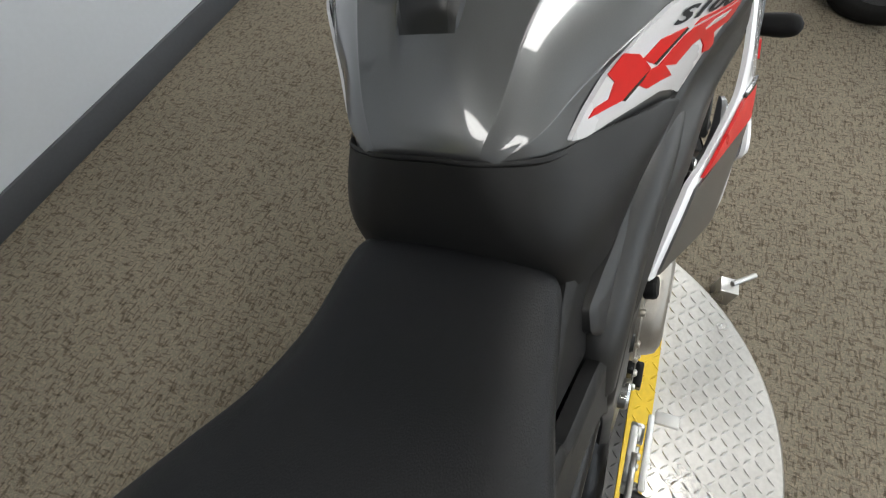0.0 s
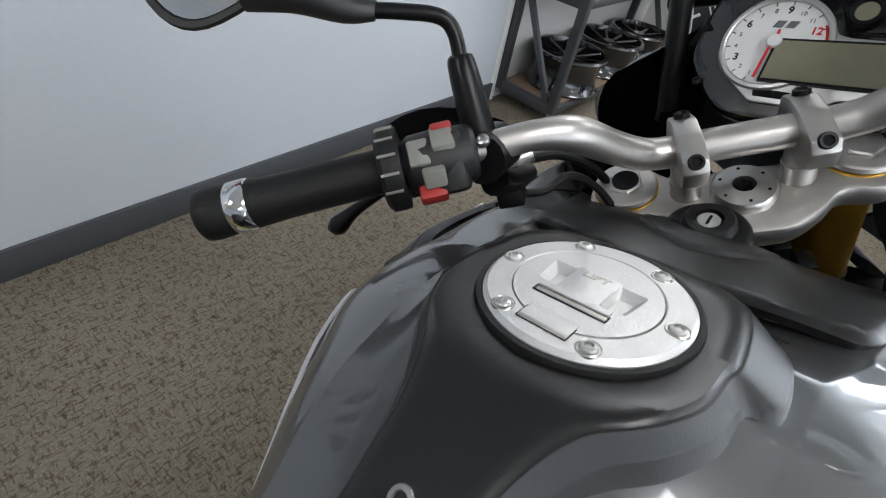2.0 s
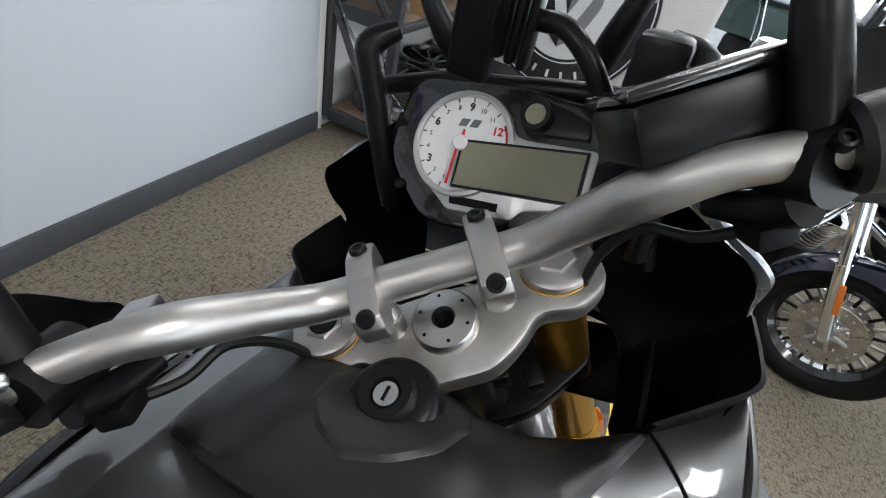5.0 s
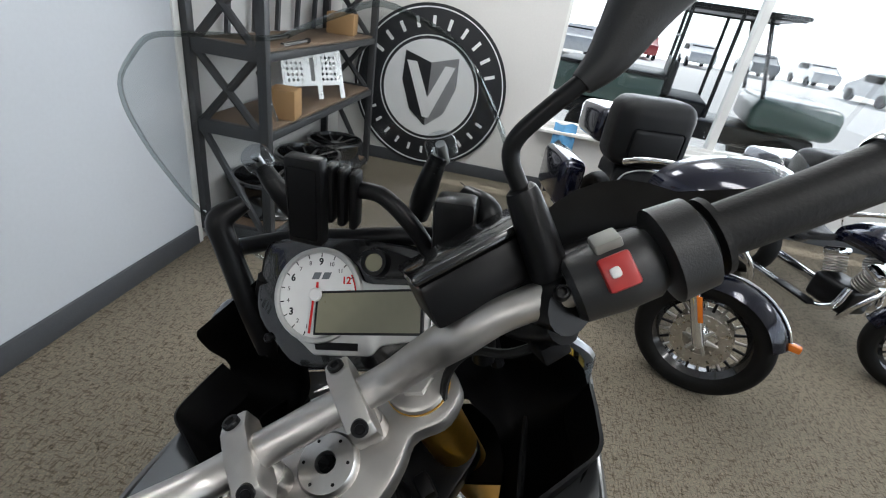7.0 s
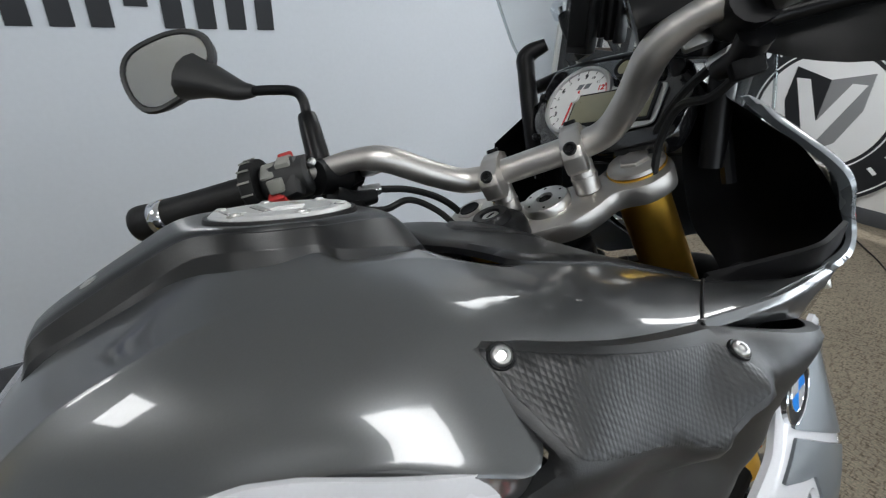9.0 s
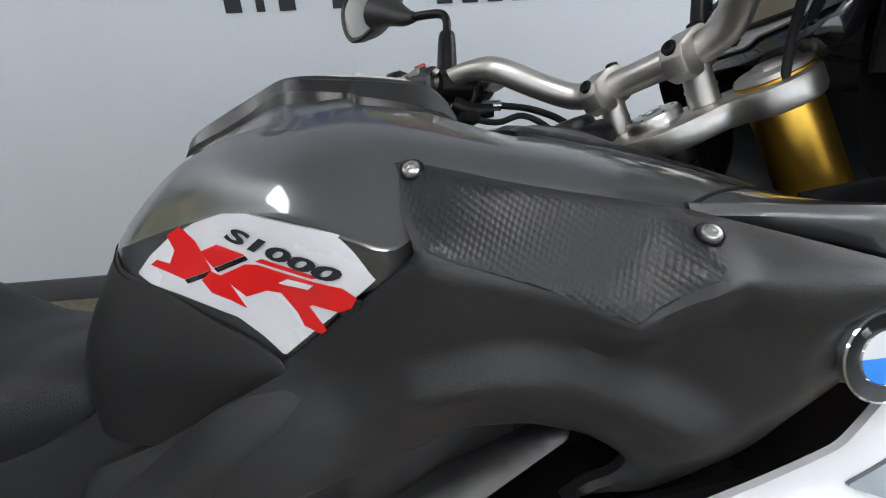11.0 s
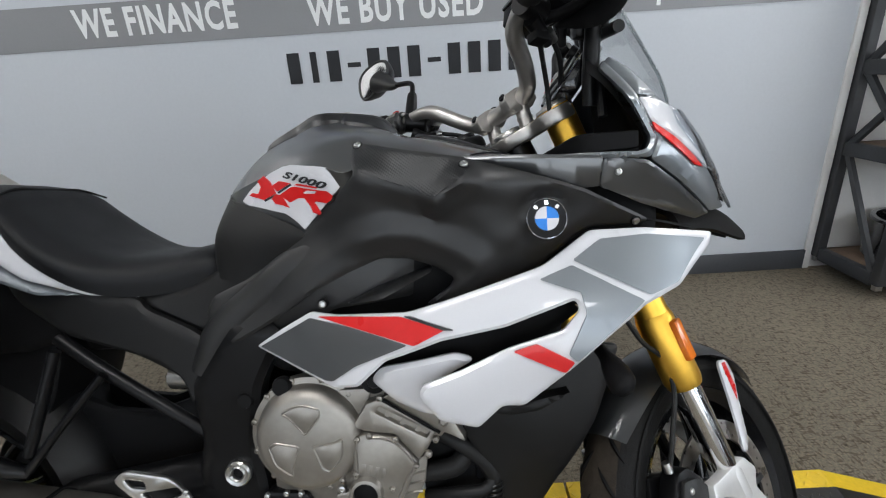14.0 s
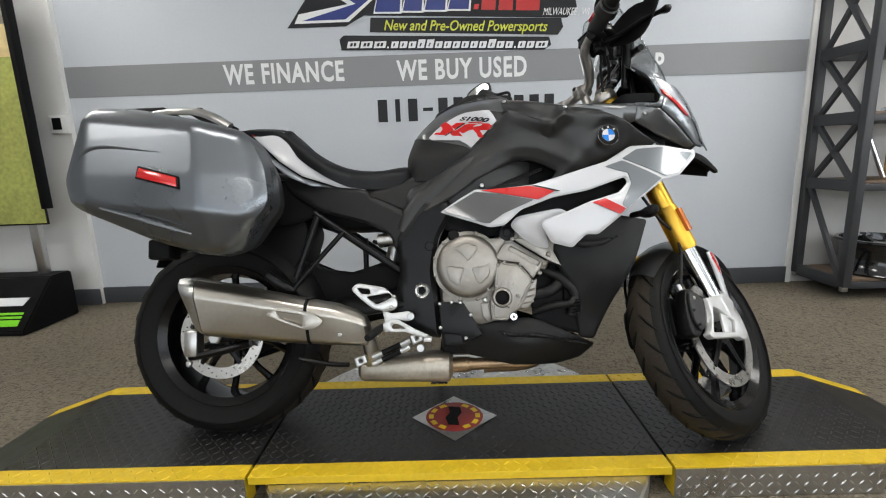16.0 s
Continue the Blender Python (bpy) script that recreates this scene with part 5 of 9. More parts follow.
for x, z, surface in ((0.178, 0.999, BODY_W), (0.344, 0.956, BODY_W), (0.617, 0.8570, BODY_W), (0.103, 0.748, lambda x, z: 0.203), (0.572, 0.934, BODY_W)):
    w = surface(x, z)
    lean = ((surface(x - 0.006, z) - surface(x + 0.006, z)) / 0.012, (surface(x, z - 0.006) - surface(x, z + 0.006)) / 0.012)
    for s in ((-1, 1) if z < 0.99 else (-1,)):
        axis = Vector((lean[0], s, lean[1])).normalized()
        if z == 0.934:
            w, axis = 0.2350, Vector((0.15, s, 0.25)).normalized()
        at = Vector((x, s * w, z)) + axis * 0.002
        bp("fairing_screw", bolt(at, axis, 0.0056 if z == 0.934 else 0.0064, 0.0030), BOLT)
        if z != 0.934:
            bp("screw_cup", lathe([(0.0064, 0.002), (0.0078, 0.0024), (0.0086, 0.0012), (0.0086, -0.006), (0.0064, -0.006)], frame_of(at - axis * 0.002, axis), 24, closed=True), SATIN_BLACK)
for s in (-1, 1):
    m = frame_of((0.462, s * 0.2480, 0.871), (0.06, s, 0.09)) @ Matrix.Scale(0.875, 4)
    r = bp("roundel", lathe([(0, 0.0), (0.0345, 0.0), (0.0345, 0.004), (0.0332, 0.0055), (0.0315, 0.0048), (0, 0.0048)], m, 48), SATIN_BLACK, label="round enamel badge, blue and white quarters")
    bp("rim", lathe([(0.0327, 0.0050), (0.0338, 0.0062), (0.0348, 0.0050), (0.0348, 0), (0.0327, 0)], m, 48, closed=True), CHROME, r)
    bp("inner_rim", lathe([(0.0200, 0.0048), (0.0206, 0.0058), (0.0213, 0.0048)], m, 40, closed=True), CHROME, r)
    for k in range(4):
        arc = [(0, 0)] + [(0.0200 * math.cos(a), 0.0200 * math.sin(a)) for a in np.linspace(k * math.pi / 2, (k + 1) * math.pi / 2, 10)]
        bp("quarter", plate(arc, 0.0006, m @ pose(0, 0, 0.0049)), (ROUNDEL_BLUE if k % 2 == (1 if s > 0 else 0) else WHITE_PAINT), r)
    for k in (-1, 0, 1):
        a = math.pi / 2 + k * 0.75
        bp("letter_bar", plate([(-0.003, -0.0034), (0.003, -0.0034), (0.003, 0.0034), (-0.003, 0.0034)], 0.0006, m @ pose(0.0266 * math.cos(a), 0.0266 * math.sin(a), 0.0049) @ pose(0, 0, 0, 0, 0, math.degrees(a) - 90)), CHROME, r)

# white side wings
WING = [(-0.024, 0.675), (0.028, 0.707), (0.082, 0.736), (0.129, 0.732), (0.245, 0.737), (0.311, 0.755), (0.456, 0.799), (0.535, 0.848), (0.618, 0.848), (0.734, 0.834), (0.726, 0.812),
        (0.668, 0.758), (0.604, 0.735), (0.547, 0.693), (0.496, 0.650), (0.419, 0.589), (0.385, 0.590), (0.347, 0.554), (0.290, 0.569), (0.260, 0.616), (0.265, 0.631), (0.326, 0.651), (0.398, 0.681),
        (0.479, 0.704), (0.506, 0.733), (0.500, 0.749), (0.394, 0.713), (0.297, 0.696), (0.209, 0.665), (0.162, 0.623), (0.122, 0.619)]
both("side_wing", panel(WING, WING_W, 0.010, 0.004, 0.008, 0.007), WHITE_PAINT, "white gloss side fairing")
G = dict(thick=0.0030, edge=0.00005, step=0.008, cut=0.004, lift=0.0030)
both("grey_decal", panel([(-0.013, 0.677), (0.082, 0.728), (0.150, 0.716), (0.245, 0.691), (0.161, 0.657), (0.121, 0.631), (0.107, 0.632)], WING_W, **G), GREY_PAINT, "dark grey decal")
both("red_decal", panel([(0.097, 0.731), (0.235, 0.733), (0.304, 0.714), (0.256, 0.691), (0.170, 0.713)], WING_W, **(G | {"lift": 0.0044, "thick": 0.004})), RED_PAINT, "red stripe decal")
both("black_decal", panel([(0.240, 0.734), (0.252, 0.734), (0.318, 0.713), (0.302, 0.713)], WING_W, **(G | {"lift": 0.0052, "thick": 0.004})), BLACK_GLOSS)
both("red_decal", panel([(0.403, 0.678), (0.439, 0.688), (0.494, 0.658), (0.479, 0.642)], WING_W, **(G | {"lift": 0.0044, "thick": 0.004})), RED_PAINT, "red stripe decal")
both("silver_decal", panel([(0.501, 0.806), (0.547, 0.835), (0.618, 0.839), (0.717, 0.826), (0.662, 0.764), (0.613, 0.750)], WING_W, **G), SILVER_PAINT, "silver grey decal")
both("silver_decal", panel([(0.448, 0.781), (0.499, 0.799), (0.535, 0.780), (0.551, 0.771), (0.601, 0.744), (0.601, 0.742), (0.545, 0.698), (0.497, 0.658), (0.485, 0.670), (0.514, 0.729), (0.508, 0.760), (0.488, 0.766)], WING_W, **G), SILVER_PAINT, "silver grey decal")
both("inner_lobe", panel([(0.178, 0.625), (0.196, 0.648), (0.318, 0.669), (0.348, 0.656), (0.300, 0.63), (0.280, 0.60), (0.292, 0.556), (0.26, 0.560), (0.215, 0.586)], field([(0.18, 0.63, 0.232), (0.32, 0.66, 0.242), (0.27, 0.57, 0.222), (0.25, 0.63, 0.240)]), 0.012, 0.006, 0.014, 0.012), WHITE_PAINT, "white inner fairing lobe")
both("wing_lining", panel([(0.12, 0.66), (0.30, 0.73), (0.48, 0.76), (0.52, 0.72), (0.44, 0.66), (0.30, 0.62), (0.18, 0.62)], 0.205, 0.01, 0.003), DEEP_BLACK)

both("fork_shield", panel([(0.43, 0.945), (0.50, 0.950), (0.56, 0.948), (0.62, 0.922), (0.655, 0.892), (0.655, 0.850), (0.63, 0.78), (0.56, 0.72), (0.44, 0.72), (0.42, 0.80)], 0.168, 0.005, 0.002), DEEP_BLACK, "black inner fairing shield")
both("inner_liner", panel([(-0.06, 0.66), (0.06, 0.76), (0.18, 0.84), (0.36, 0.82), (0.50, 0.80), (0.50, 0.66), (0.36, 0.62), (0.10, 0.60), (0.0, 0.62)], 0.148, 0.006, 0.002), DEEP_BLACK)

# radiator shroud, belly pan
both("radiator_shroud", panel([(0.30, 0.575), (0.40, 0.60), (0.50, 0.655), (0.60, 0.640), (0.550, 0.512), (0.482, 0.398), (0.430, 0.285), (0.385, 0.292), (0.374, 0.36), (0.368, 0.43), (0.325, 0.50)], field([(0.3, 0.55, 0.17), (0.58, 0.65, 0.15), (0.45, 0.35, 0.14), (0.4, 0.55, 0.195), (0.39, 0.3, 0.14), (0.45, 0.47, 0.185)]), 0.012, 0.004, 0.012, 0.010), KNEE_BLACK, "matt black radiator shroud")
both("shroud_fin", panel([(0.335, 0.575), (0.42, 0.575), (0.50, 0.592), (0.445, 0.562), (0.39, 0.556)], 0.226, 0.03, 0.003), KNEE_BLACK)
both("belly_pan", panel([(0.0, 0.300), (0.07, 0.330), (0.137, 0.350), (0.228, 0.356), (0.270, 0.345), (0.332, 0.318), (0.436, 0.270), (0.440, 0.262), (0.394, 0.228), (0.312, 0.210), (0.18, 0.215), (0.05, 0.245)], field([(0, 0.3, 0.15), (0.23, 0.35, 0.165), (0.43, 0.268, 0.10), (0.30, 0.212, 0.12), (0.2, 0.29, 0.192), (0.33, 0.285, 0.176), (0.1, 0.25, 0.14)]), 0.01, 0.004, 0.010, 0.008), KNEE_BLACK, "matt black belly pan")
both("belly_fin", panel([(0.135, 0.318), (0.26, 0.312), (0.40, 0.278), (0.25, 0.299), (0.17, 0.302)], 0.192, 0.012, 0.003), SATIN_BLACK)
bp("radiator", box(0.34, 0.40, -0.15, 0.15, 0.40, 0.70, 0.008), DEEP_BLACK)

# frame, tail cover, seat
both("frame_plate", panel([(-0.075, 0.72), (-0.118, 0.662), (-0.165, 0.60), (-0.150, 0.50), (-0.178, 0.372), (-0.097, 0.315), (-0.028, 0.297), (-0.036, 0.40), (-0.048, 0.50), (-0.030, 0.60), (0.020, 0.690), (0.0, 0.715)], field([(-0.08, 0.7, 0.172), (-0.1, 0.5, 0.168), (-0.1, 0.33, 0.165), (0, 0.69, 0.178)]), 0.045, 0.010, 0.016, 0.015), SATIN_BLACK, "satin black frame casting")
for s in (-1, 1):
    m = frame_of((-0.083, s * 0.170, 0.442), (0, s, 0))
    pv = bp("pivot_bolt", lathe([(0.0105, -0.010), (0.0105, 0.008), (0.0125, 0.0105), (0.0150, 0.0085), (0.0165, 0.0085), (0.0205, 0.0105), (0.0235, 0.007), (0.0235, -0.01)], m, 40, closed=True), BOLT)
    bp("pivot_bore", lathe([(0, 0.002), (0.0104, 0.002), (0.0104, -0.01), (0, -0.01)], m, 24), DEEP_BLACK, pv)
    bp("frame_boss", lathe([(0, 0.006), (0.012, 0.006), (0.015, 0.0), (0, 0)], frame_of((-0.058, s * 0.17, 0.575), (0, s, 0)), 24), SATIN_BLACK)
both("tail_cover", panel([(-0.245, 0.740), (-0.155, 0.700), (-0.112, 0.668), (-0.130, 0.61), (-0.162, 0.560), (-0.178, 0.615), (-0.26, 0.656), (-0.40, 0.695), (-0.50, 0.76), (-0.56, 0.86), (-0.50, 0.88), (-0.42, 0.80), (-0.33, 0.772), (-0.25, 0.757)], field([(-0.2, 0.7, 0.15), (-0.5, 0.8, 0.12), (-0.15, 0.6, 0.16), (-0.35, 0.74, 0.138)]), 0.02, 0.006, 0.014, 0.02), KNEE_BLACK, "matt black tail side cover")
both("seat_side_cover", panel([(-0.30, 0.755), (-0.24, 0.765), (-0.16, 0.778), (-0.115, 0.80), (-0.088, 0.846), (-0.030, 0.800), (-0.09, 0.715), (-0.14, 0.690), (-0.24, 0.735)], field([(-0.24, 0.75, 0.120), (-0.09, 0.84, 0.112), (-0.05, 0.79, 0.132), (-0.12, 0.70, 0.134)]), 0.02, 0.005, 0.012, 0.010), KNEE_BLACK, "matt black cover below the seat nose")
both("pannier_inner_guard", panel([(-0.70, 0.90), (-0.52, 0.88), (-0.44, 0.79), (-0.33, 0.755), (-0.40, 0.69), (-0.50, 0.66), (-0.64, 0.66), (-0.74, 0.78)], 0.112, 0.012, 0.004), DEEP_BLACK, "dull black tail inner guard")
both("tail_panel", panel([(-0.632, 0.956), (-0.57, 0.957), (-0.517, 0.955), (-0.452, 0.890), (-0.39, 0.830), (-0.33, 0.796), (-0.256, 0.760), (-0.343, 0.770), (-0.453, 0.806), (-0.527, 0.857), (-0.601, 0.927)], field([(-0.628, 0.956, 0.118), (-0.51, 0.94, 0.140), (-0.4, 0.82, 0.150), (-0.256, 0.76, 0.132), (-0.5, 0.86, 0.150)]), 0.02, 0.004, 0.010, 0.006), WHITE_PAINT, "white gloss tail panel")
both("tail_stripe", panel([(-0.612, 0.925), (-0.530, 0.852), (-0.453, 0.801), (-0.36, 0.770), (-0.43, 0.776), (-0.50, 0.806), (-0.57, 0.872), (-0.62, 0.92)], field([(-0.6, 0.93, 0.122), (-0.45, 0.8, 0.148), (-0.54, 0.86, 0.142)]), 0.02, 0.004, 0.010, 0.006), SILVER_PAINT, "silver tail stripe")
both("tail_light_strip", panel([(-0.628, 0.962), (-0.585, 0.957), (-0.60, 0.945), (-0.625, 0.947)], 0.124, 0.02, 0.002), RED_LENS)


def seat_profile(z, low, w, crown=0.006):
    return [(0, z + crown), (w * 0.35, z + crown * 0.9), (w * 0.7, z), (w * 0.92, z - 0.014), (w, z - 0.04 if z - low > 0.07 else (z + low) / 2), (w * 0.96, low)]


bm = skin([(x, seat_profile(z, low, w)) for x, z, low, w in (
    (-0.108, 0.812, 0.79, 0.078), (-0.116, 0.832, 0.785, 0.100), (-0.130, 0.840, 0.780, 0.112), (-0.16, 0.838, 0.772, 0.119), (-0.225, 0.828, 0.762, 0.130), (-0.30, 0.832, 0.766, 0.149), (-0.36, 0.852, 0.79, 0.165),
    (-0.42, 0.888, 0.828, 0.166), (-0.47, 0.930, 0.868, 0.156), (-0.505, 0.962, 0.905, 0.146), (-0.55, 0.976, 0.935, 0.136), (-0.64, 0.982, 0.95, 0.124), (-0.70, 0.978, 0.955, 0.100), (-0.72, 0.968, 0.955, 0.085))], 4, 4, 0.012)
seat = bp("seat", bm, SEAT_VINYL, label="black vinyl rider and pillion seat")
bp("seat_step_seam", tube([(-0.50, s * 0.135, 0.955) if abs(s) == 1 else (-0.512, s * 0.13, 0.972) for s in (-1, -0.6, -0.2, 0.2, 0.6, 1)], 0.0025, 6, 4), RUBBER, seat)
rack = bp("luggage_rack", tube([(-0.70, -0.115, 0.985), (-0.76, -0.115, 1.020), (-0.82, -0.112, 1.040), (-0.90, -0.105, 1.046), (-1.0, -0.09, 1.048)], [0.016, 0.017, 0.016, 0.014, 0.010], 10, 5, flat=0.6), ALU, label="silver alloy luggage rack and grab rail")
bp("grab_rail", tube([(-0.70, 0.115, 0.985), (-0.76, 0.115, 1.020), (-0.82, 0.112, 1.040), (-0.90, 0.105, 1.046), (-1.0, 0.09, 1.048)], [0.016, 0.017, 0.016, 0.014, 0.010], 10, 5, flat=0.6), ALU, rack)
bp("rack_end_pad", box(-1.06, -0.93, -0.10, 0.10, 1.046, 1.066, 0.006), RUBBER, rack)
bp("rack_plate", plate([(-1.04, -0.085), (-0.80, -0.11), (-0.78, 0.11), (-1.04, 0.085)], 0.010, pose(0, 0, 1.045), 0.003, holes=[rect(-1.0, -0.94, -0.06, 0.06), rect(-0.92, -0.86, -0.07, 0.07)]), DEEP_BLACK, rack)
bp("tail_unit", skin([(-0.60, [(0, 0.95), (0.08, 0.945), (0.11, 0.92), (0.10, 0.86)]), (-0.75, [(0, 0.965), (0.07, 0.96), (0.09, 0.93), (0.08, 0.88)]), (-0.86, [(0, 0.955), (0.05, 0.95), (0.06, 0.935), (0.05, 0.91)])], 3, 3), MATT_BLACK)
bp("mudguard", plate([(-0.85, -0.09), (-0.60, -0.10), (-0.60, 0.10), (-0.85, 0.09)], 0.012, frame_of((0, 0, 0.30), (0.45, 0, 0.9)) @ pose(0.16, 0, 0.22), 0.003), DEEP_BLACK)
for a in (-1, 1):
    bp("rear_indicator", tube([(-0.86, a * 0.05, 0.70), (-0.875, a * 0.11, 0.70), (-0.88, a * 0.15, 0.70)], [0.010, 0.012, 0.02], 10, 4), DEEP_BLACK)
bp("plate_holder", plate([(-0.09, -0.07), (0.09, -0.07), (0.09, 0.07), (-0.09, 0.07)], 0.006, frame_of((-0.93, 0, 0.60), (-0.9, 0, 0.3), (0, 1, 0)), 0.002), DEEP_BLACK)

for s in (-1, 1):
    bp("frame_spar", tube([(0.10, s * 0.160, 0.835), (0.04, s * 0.150, 0.80), (-0.03, s * 0.138, 0.745), (-0.10, s * 0.135, 0.690), (-0.14, s * 0.138, 0.62)], [0.030, 0.036, 0.038, 0.036, 0.028], 16, 5), MATT_BLACK, label="matt black frame spar")
bp("battery_box", box(-0.42, -0.16, -0.080, 0.080, 0.645, 0.745, 0.02), DEEP_BLACK)
both("linkage_cover", panel([(-0.47, 0.545), (-0.40, 0.515), (-0.32, 0.505), (-0.22, 0.535), (-0.13, 0.52), (-0.10, 0.42), (-0.16, 0.36), (-0.30, 0.34), (-0.47, 0.36)], 0.055, 0.02, 0.006), DEEP_BLACK, "dull black shock and linkage cover")
bp("inner_fender", plate(soften([(-0.66, 0.80), (-0.47, 0.70), (-0.452, 0.64), (-0.475, 0.560), (-0.51, 0.50), (-0.58, 0.52), (-0.68, 0.60), (-0.76, 0.70)], 0.02), 0.19, Matrix(((1, 0, 0, 0), (0, 0, 1, -0.095), (0, 1, 0, 0), (0, 0, 0, 1))), 0.008), DEEP_BLACK, label="dull black inner rear fender")
hug = bmesh.new()
rings(hug, [[(-0.725 + (0.338 - 0.055 * abs(u) ** 2.5) * math.cos(a), -0.015 + 0.112 * u, 0.312 + (0.338 - 0.055 * abs(u) ** 2.5) * math.sin(a)) for u in np.linspace(-1, 1, 13)] for a in np.linspace(radians(-4), radians(112), 18)], False, False)
bmesh.ops.solidify(hug, geom=hug.faces[:], thickness=0.004)
bp("rear_hugger", hug, MATT_BLACK)

# tubes under the tail
for pts, r, mt in (([(-0.403, -0.160, 0.675), (-0.432, -0.168, 0.583), (-0.464, -0.175, 0.488)], 0.010, SATIN_BLACK), ([(-0.320, -0.16, 0.628), (-0.396, -0.17, 0.543), (-0.472, -0.175, 0.455)], 0.008, SATIN_BLACK),
                   ([(-0.42, -0.13, 0.690), (-0.324, -0.14, 0.624), (-0.148, -0.14, 0.502)], 0.012, SATIN_BLACK), ([(-0.24, -0.10, 0.60), (-0.2, -0.12, 0.585), (-0.165, -0.13, 0.60)], 0.006, RUBBER),
                   ([(-0.42, 0.13, 0.690), (-0.324, 0.14, 0.624), (-0.148, 0.14, 0.502)], 0.012, SATIN_BLACK), ([(-0.312, 0.12, 0.63), (-0.31, 0.12, 0.50)], 0.010, SATIN_BLACK)):
    bp("subframe_tube", tube(pts, r, 10, 5), mt)
bp("pillion_peg", tube([(-0.470, -0.172, 0.452), (-0.505, -0.185, 0.470), (-0.545, -0.195, 0.500)], [0.010, 0.016, 0.014], 10, 4), SATIN_BLACK)
bp("shock_absorber", lathe([(0, -0.09), (0.03, -0.09), (0.032, -0.03), (0.024, -0.03), (0.024, 0.07), (0.03, 0.075), (0, 0.09)], frame_of((-0.20, 0, 0.52), (0.2, 0, 1)), 24), ALU)
bp("reservoir", tube([(-0.22, -0.11, 0.60), (-0.16, -0.12, 0.605)], 0.022, 16, 1), BOLT)

# engine, right side detailed
eng = bp("engine_block", box(-0.03, 0.20, -0.17, 0.17, 0.33, 0.56, 0.03), CAST_ALU, label="cast aluminium engine case")
m = frame_of((0.056, -0.172, 0.512), (0, -1, 0), (1, 0, 0))
bp("clutch_cover", lathe([(0, 0.036), (0.074, 0.036), (0.085, 0.031), (0.091, 0.020), (0.094, 0.008), (0.104, 0.006), (0.106, -0.01), (0, -0.01)], m, 64), CAST_ALU, eng)
for k in range(3):
    a = radians(95 + 120 * k)
    edge = [(0.064, -0.50), (0.066, 0.0), (0.064, 0.50), (0.050, 0.42), (0.022, 0.18), (0.016, -0.15), (0.030, -0.50), (0.052, -0.62)]
    ridge = [m @ Vector((r * math.cos(a + d), r * math.sin(a + d), 0.0355)) for r, d in edge + edge[:1]]
    bp("cover_ridge", tube(ridge, 0.0022, 6, 5), CAST_ALU, eng)
    bp("cover_field", plate(soften([(r * 0.97 * math.cos(a + d * 0.93), r * 0.97 * math.sin(a + d * 0.93)) for r, d in edge], 0.006), 0.0012, m @ pose(0, 0, 0.0352), 0.0004), CAST_ALU, eng)
for k in range(12):
    a = radians(15 + 30 * k)
    bp("case_bolt", bolt(m @ Vector((0.101 * math.cos(a), 0.101 * math.sin(a), 0.006)), (0, -1, 0), 0.006, 0.005), CAST_ALU, eng)
bp("filler_plug", lathe([(0, 0.016), (0.014, 0.016), (0.017, 0.012), (0.017, 0), (0, 0)], frame_of((0.015, -0.176, 0.602), (0, -1, 0.2)), 20), DEEP_BLACK, eng)
XZ = lambda y: Matrix(((1, 0, 0, 0), (0, 0, -1, y), (0, 1, 0, 0), (0, 0, 0, 1)))
bp("crank_cover", plate(soften([(0.120, 0.352), (0.166, 0.350), (0.177, 0.370), (0.206, 0.386), (0.222, 0.418), (0.232, 0.444), (0.246, 0.466), (0.204, 0.514), (0.154, 0.522), (0.132, 0.512), (0.131, 0.440), (0.116, 0.400)], 0.006), 0.030, XZ(-0.172), 0.005), CAST_ALU, eng)
rim_of = [(0.166, 0.516), (0.204, 0.508), (0.238, 0.466), (0.226, 0.444), (0.214, 0.418), (0.200, 0.392)]
bp("cover_flange", tube([(x, -0.202, z) for x, z in rim_of], 0.0032, 6, 2), CAST_ALU, eng)
bp("cover_flange", tube([(x, -0.202, z) for x, z in ((0.137, 0.508), (0.138, 0.450), (0.128, 0.405), (0.128, 0.360), (0.162, 0.356))], 0.0032, 6, 2), CAST_ALU, eng)
bp("side_bracket", plate(soften([(0.240, 0.462), (0.258, 0.472), (0.252, 0.420), (0.232, 0.384), (0.204, 0.384), (0.214, 0.414)], 0.005), 0.020, XZ(-0.160), 0.003), CAST_ALU, eng)
for k in range(3):
    bp("bracket_rib", tube([(0.216 + 0.004 * k, -0.181, 0.398 + 0.017 * k), (0.246 + 0.003 * k, -0.181, 0.404 + 0.018 * k)], 0.0030, 6, 1), CAST_ALU, eng)
m2 = frame_of((0.152, -0.203, 0.418), (0, -1, 0))
bp("crank_boss", lathe([(0.021, 0.010), (0.026, 0.009), (0.030, 0.0), (0.021, 0.0)], m2, 32, closed=True), CAST_ALU, eng)
bp("crank_plug", lathe([(0, 0.006), (0.018, 0.006), (0.021, 0.004), (0.021, 0), (0, 0)], m2, 32), DEEP_BLACK, eng)
for k in range(4):
    bp("cast_letter_bar", plate(rect(-0.0030, 0.0030, -0.0085, 0.0085), 0.0010, XZ(-0.2021) @ pose(0.150 + 0.011 * k, 0.460 - 0.003 * k, 0, 0, 0, -12), 0.0003), CAST_ALU, eng)
for x, z in ((0.163, 0.518), (0.142, 0.513), (0.207, 0.511), (0.240, 0.463), (0.197, 0.422), (0.171, 0.393), (0.127, 0.396), (0.112, 0.441), (0.137, 0.451)):
    bp("case_bolt", bolt((x, -0.2025, z), (0, -1, 0), 0.0056, 0.005), CAST_ALU, eng)
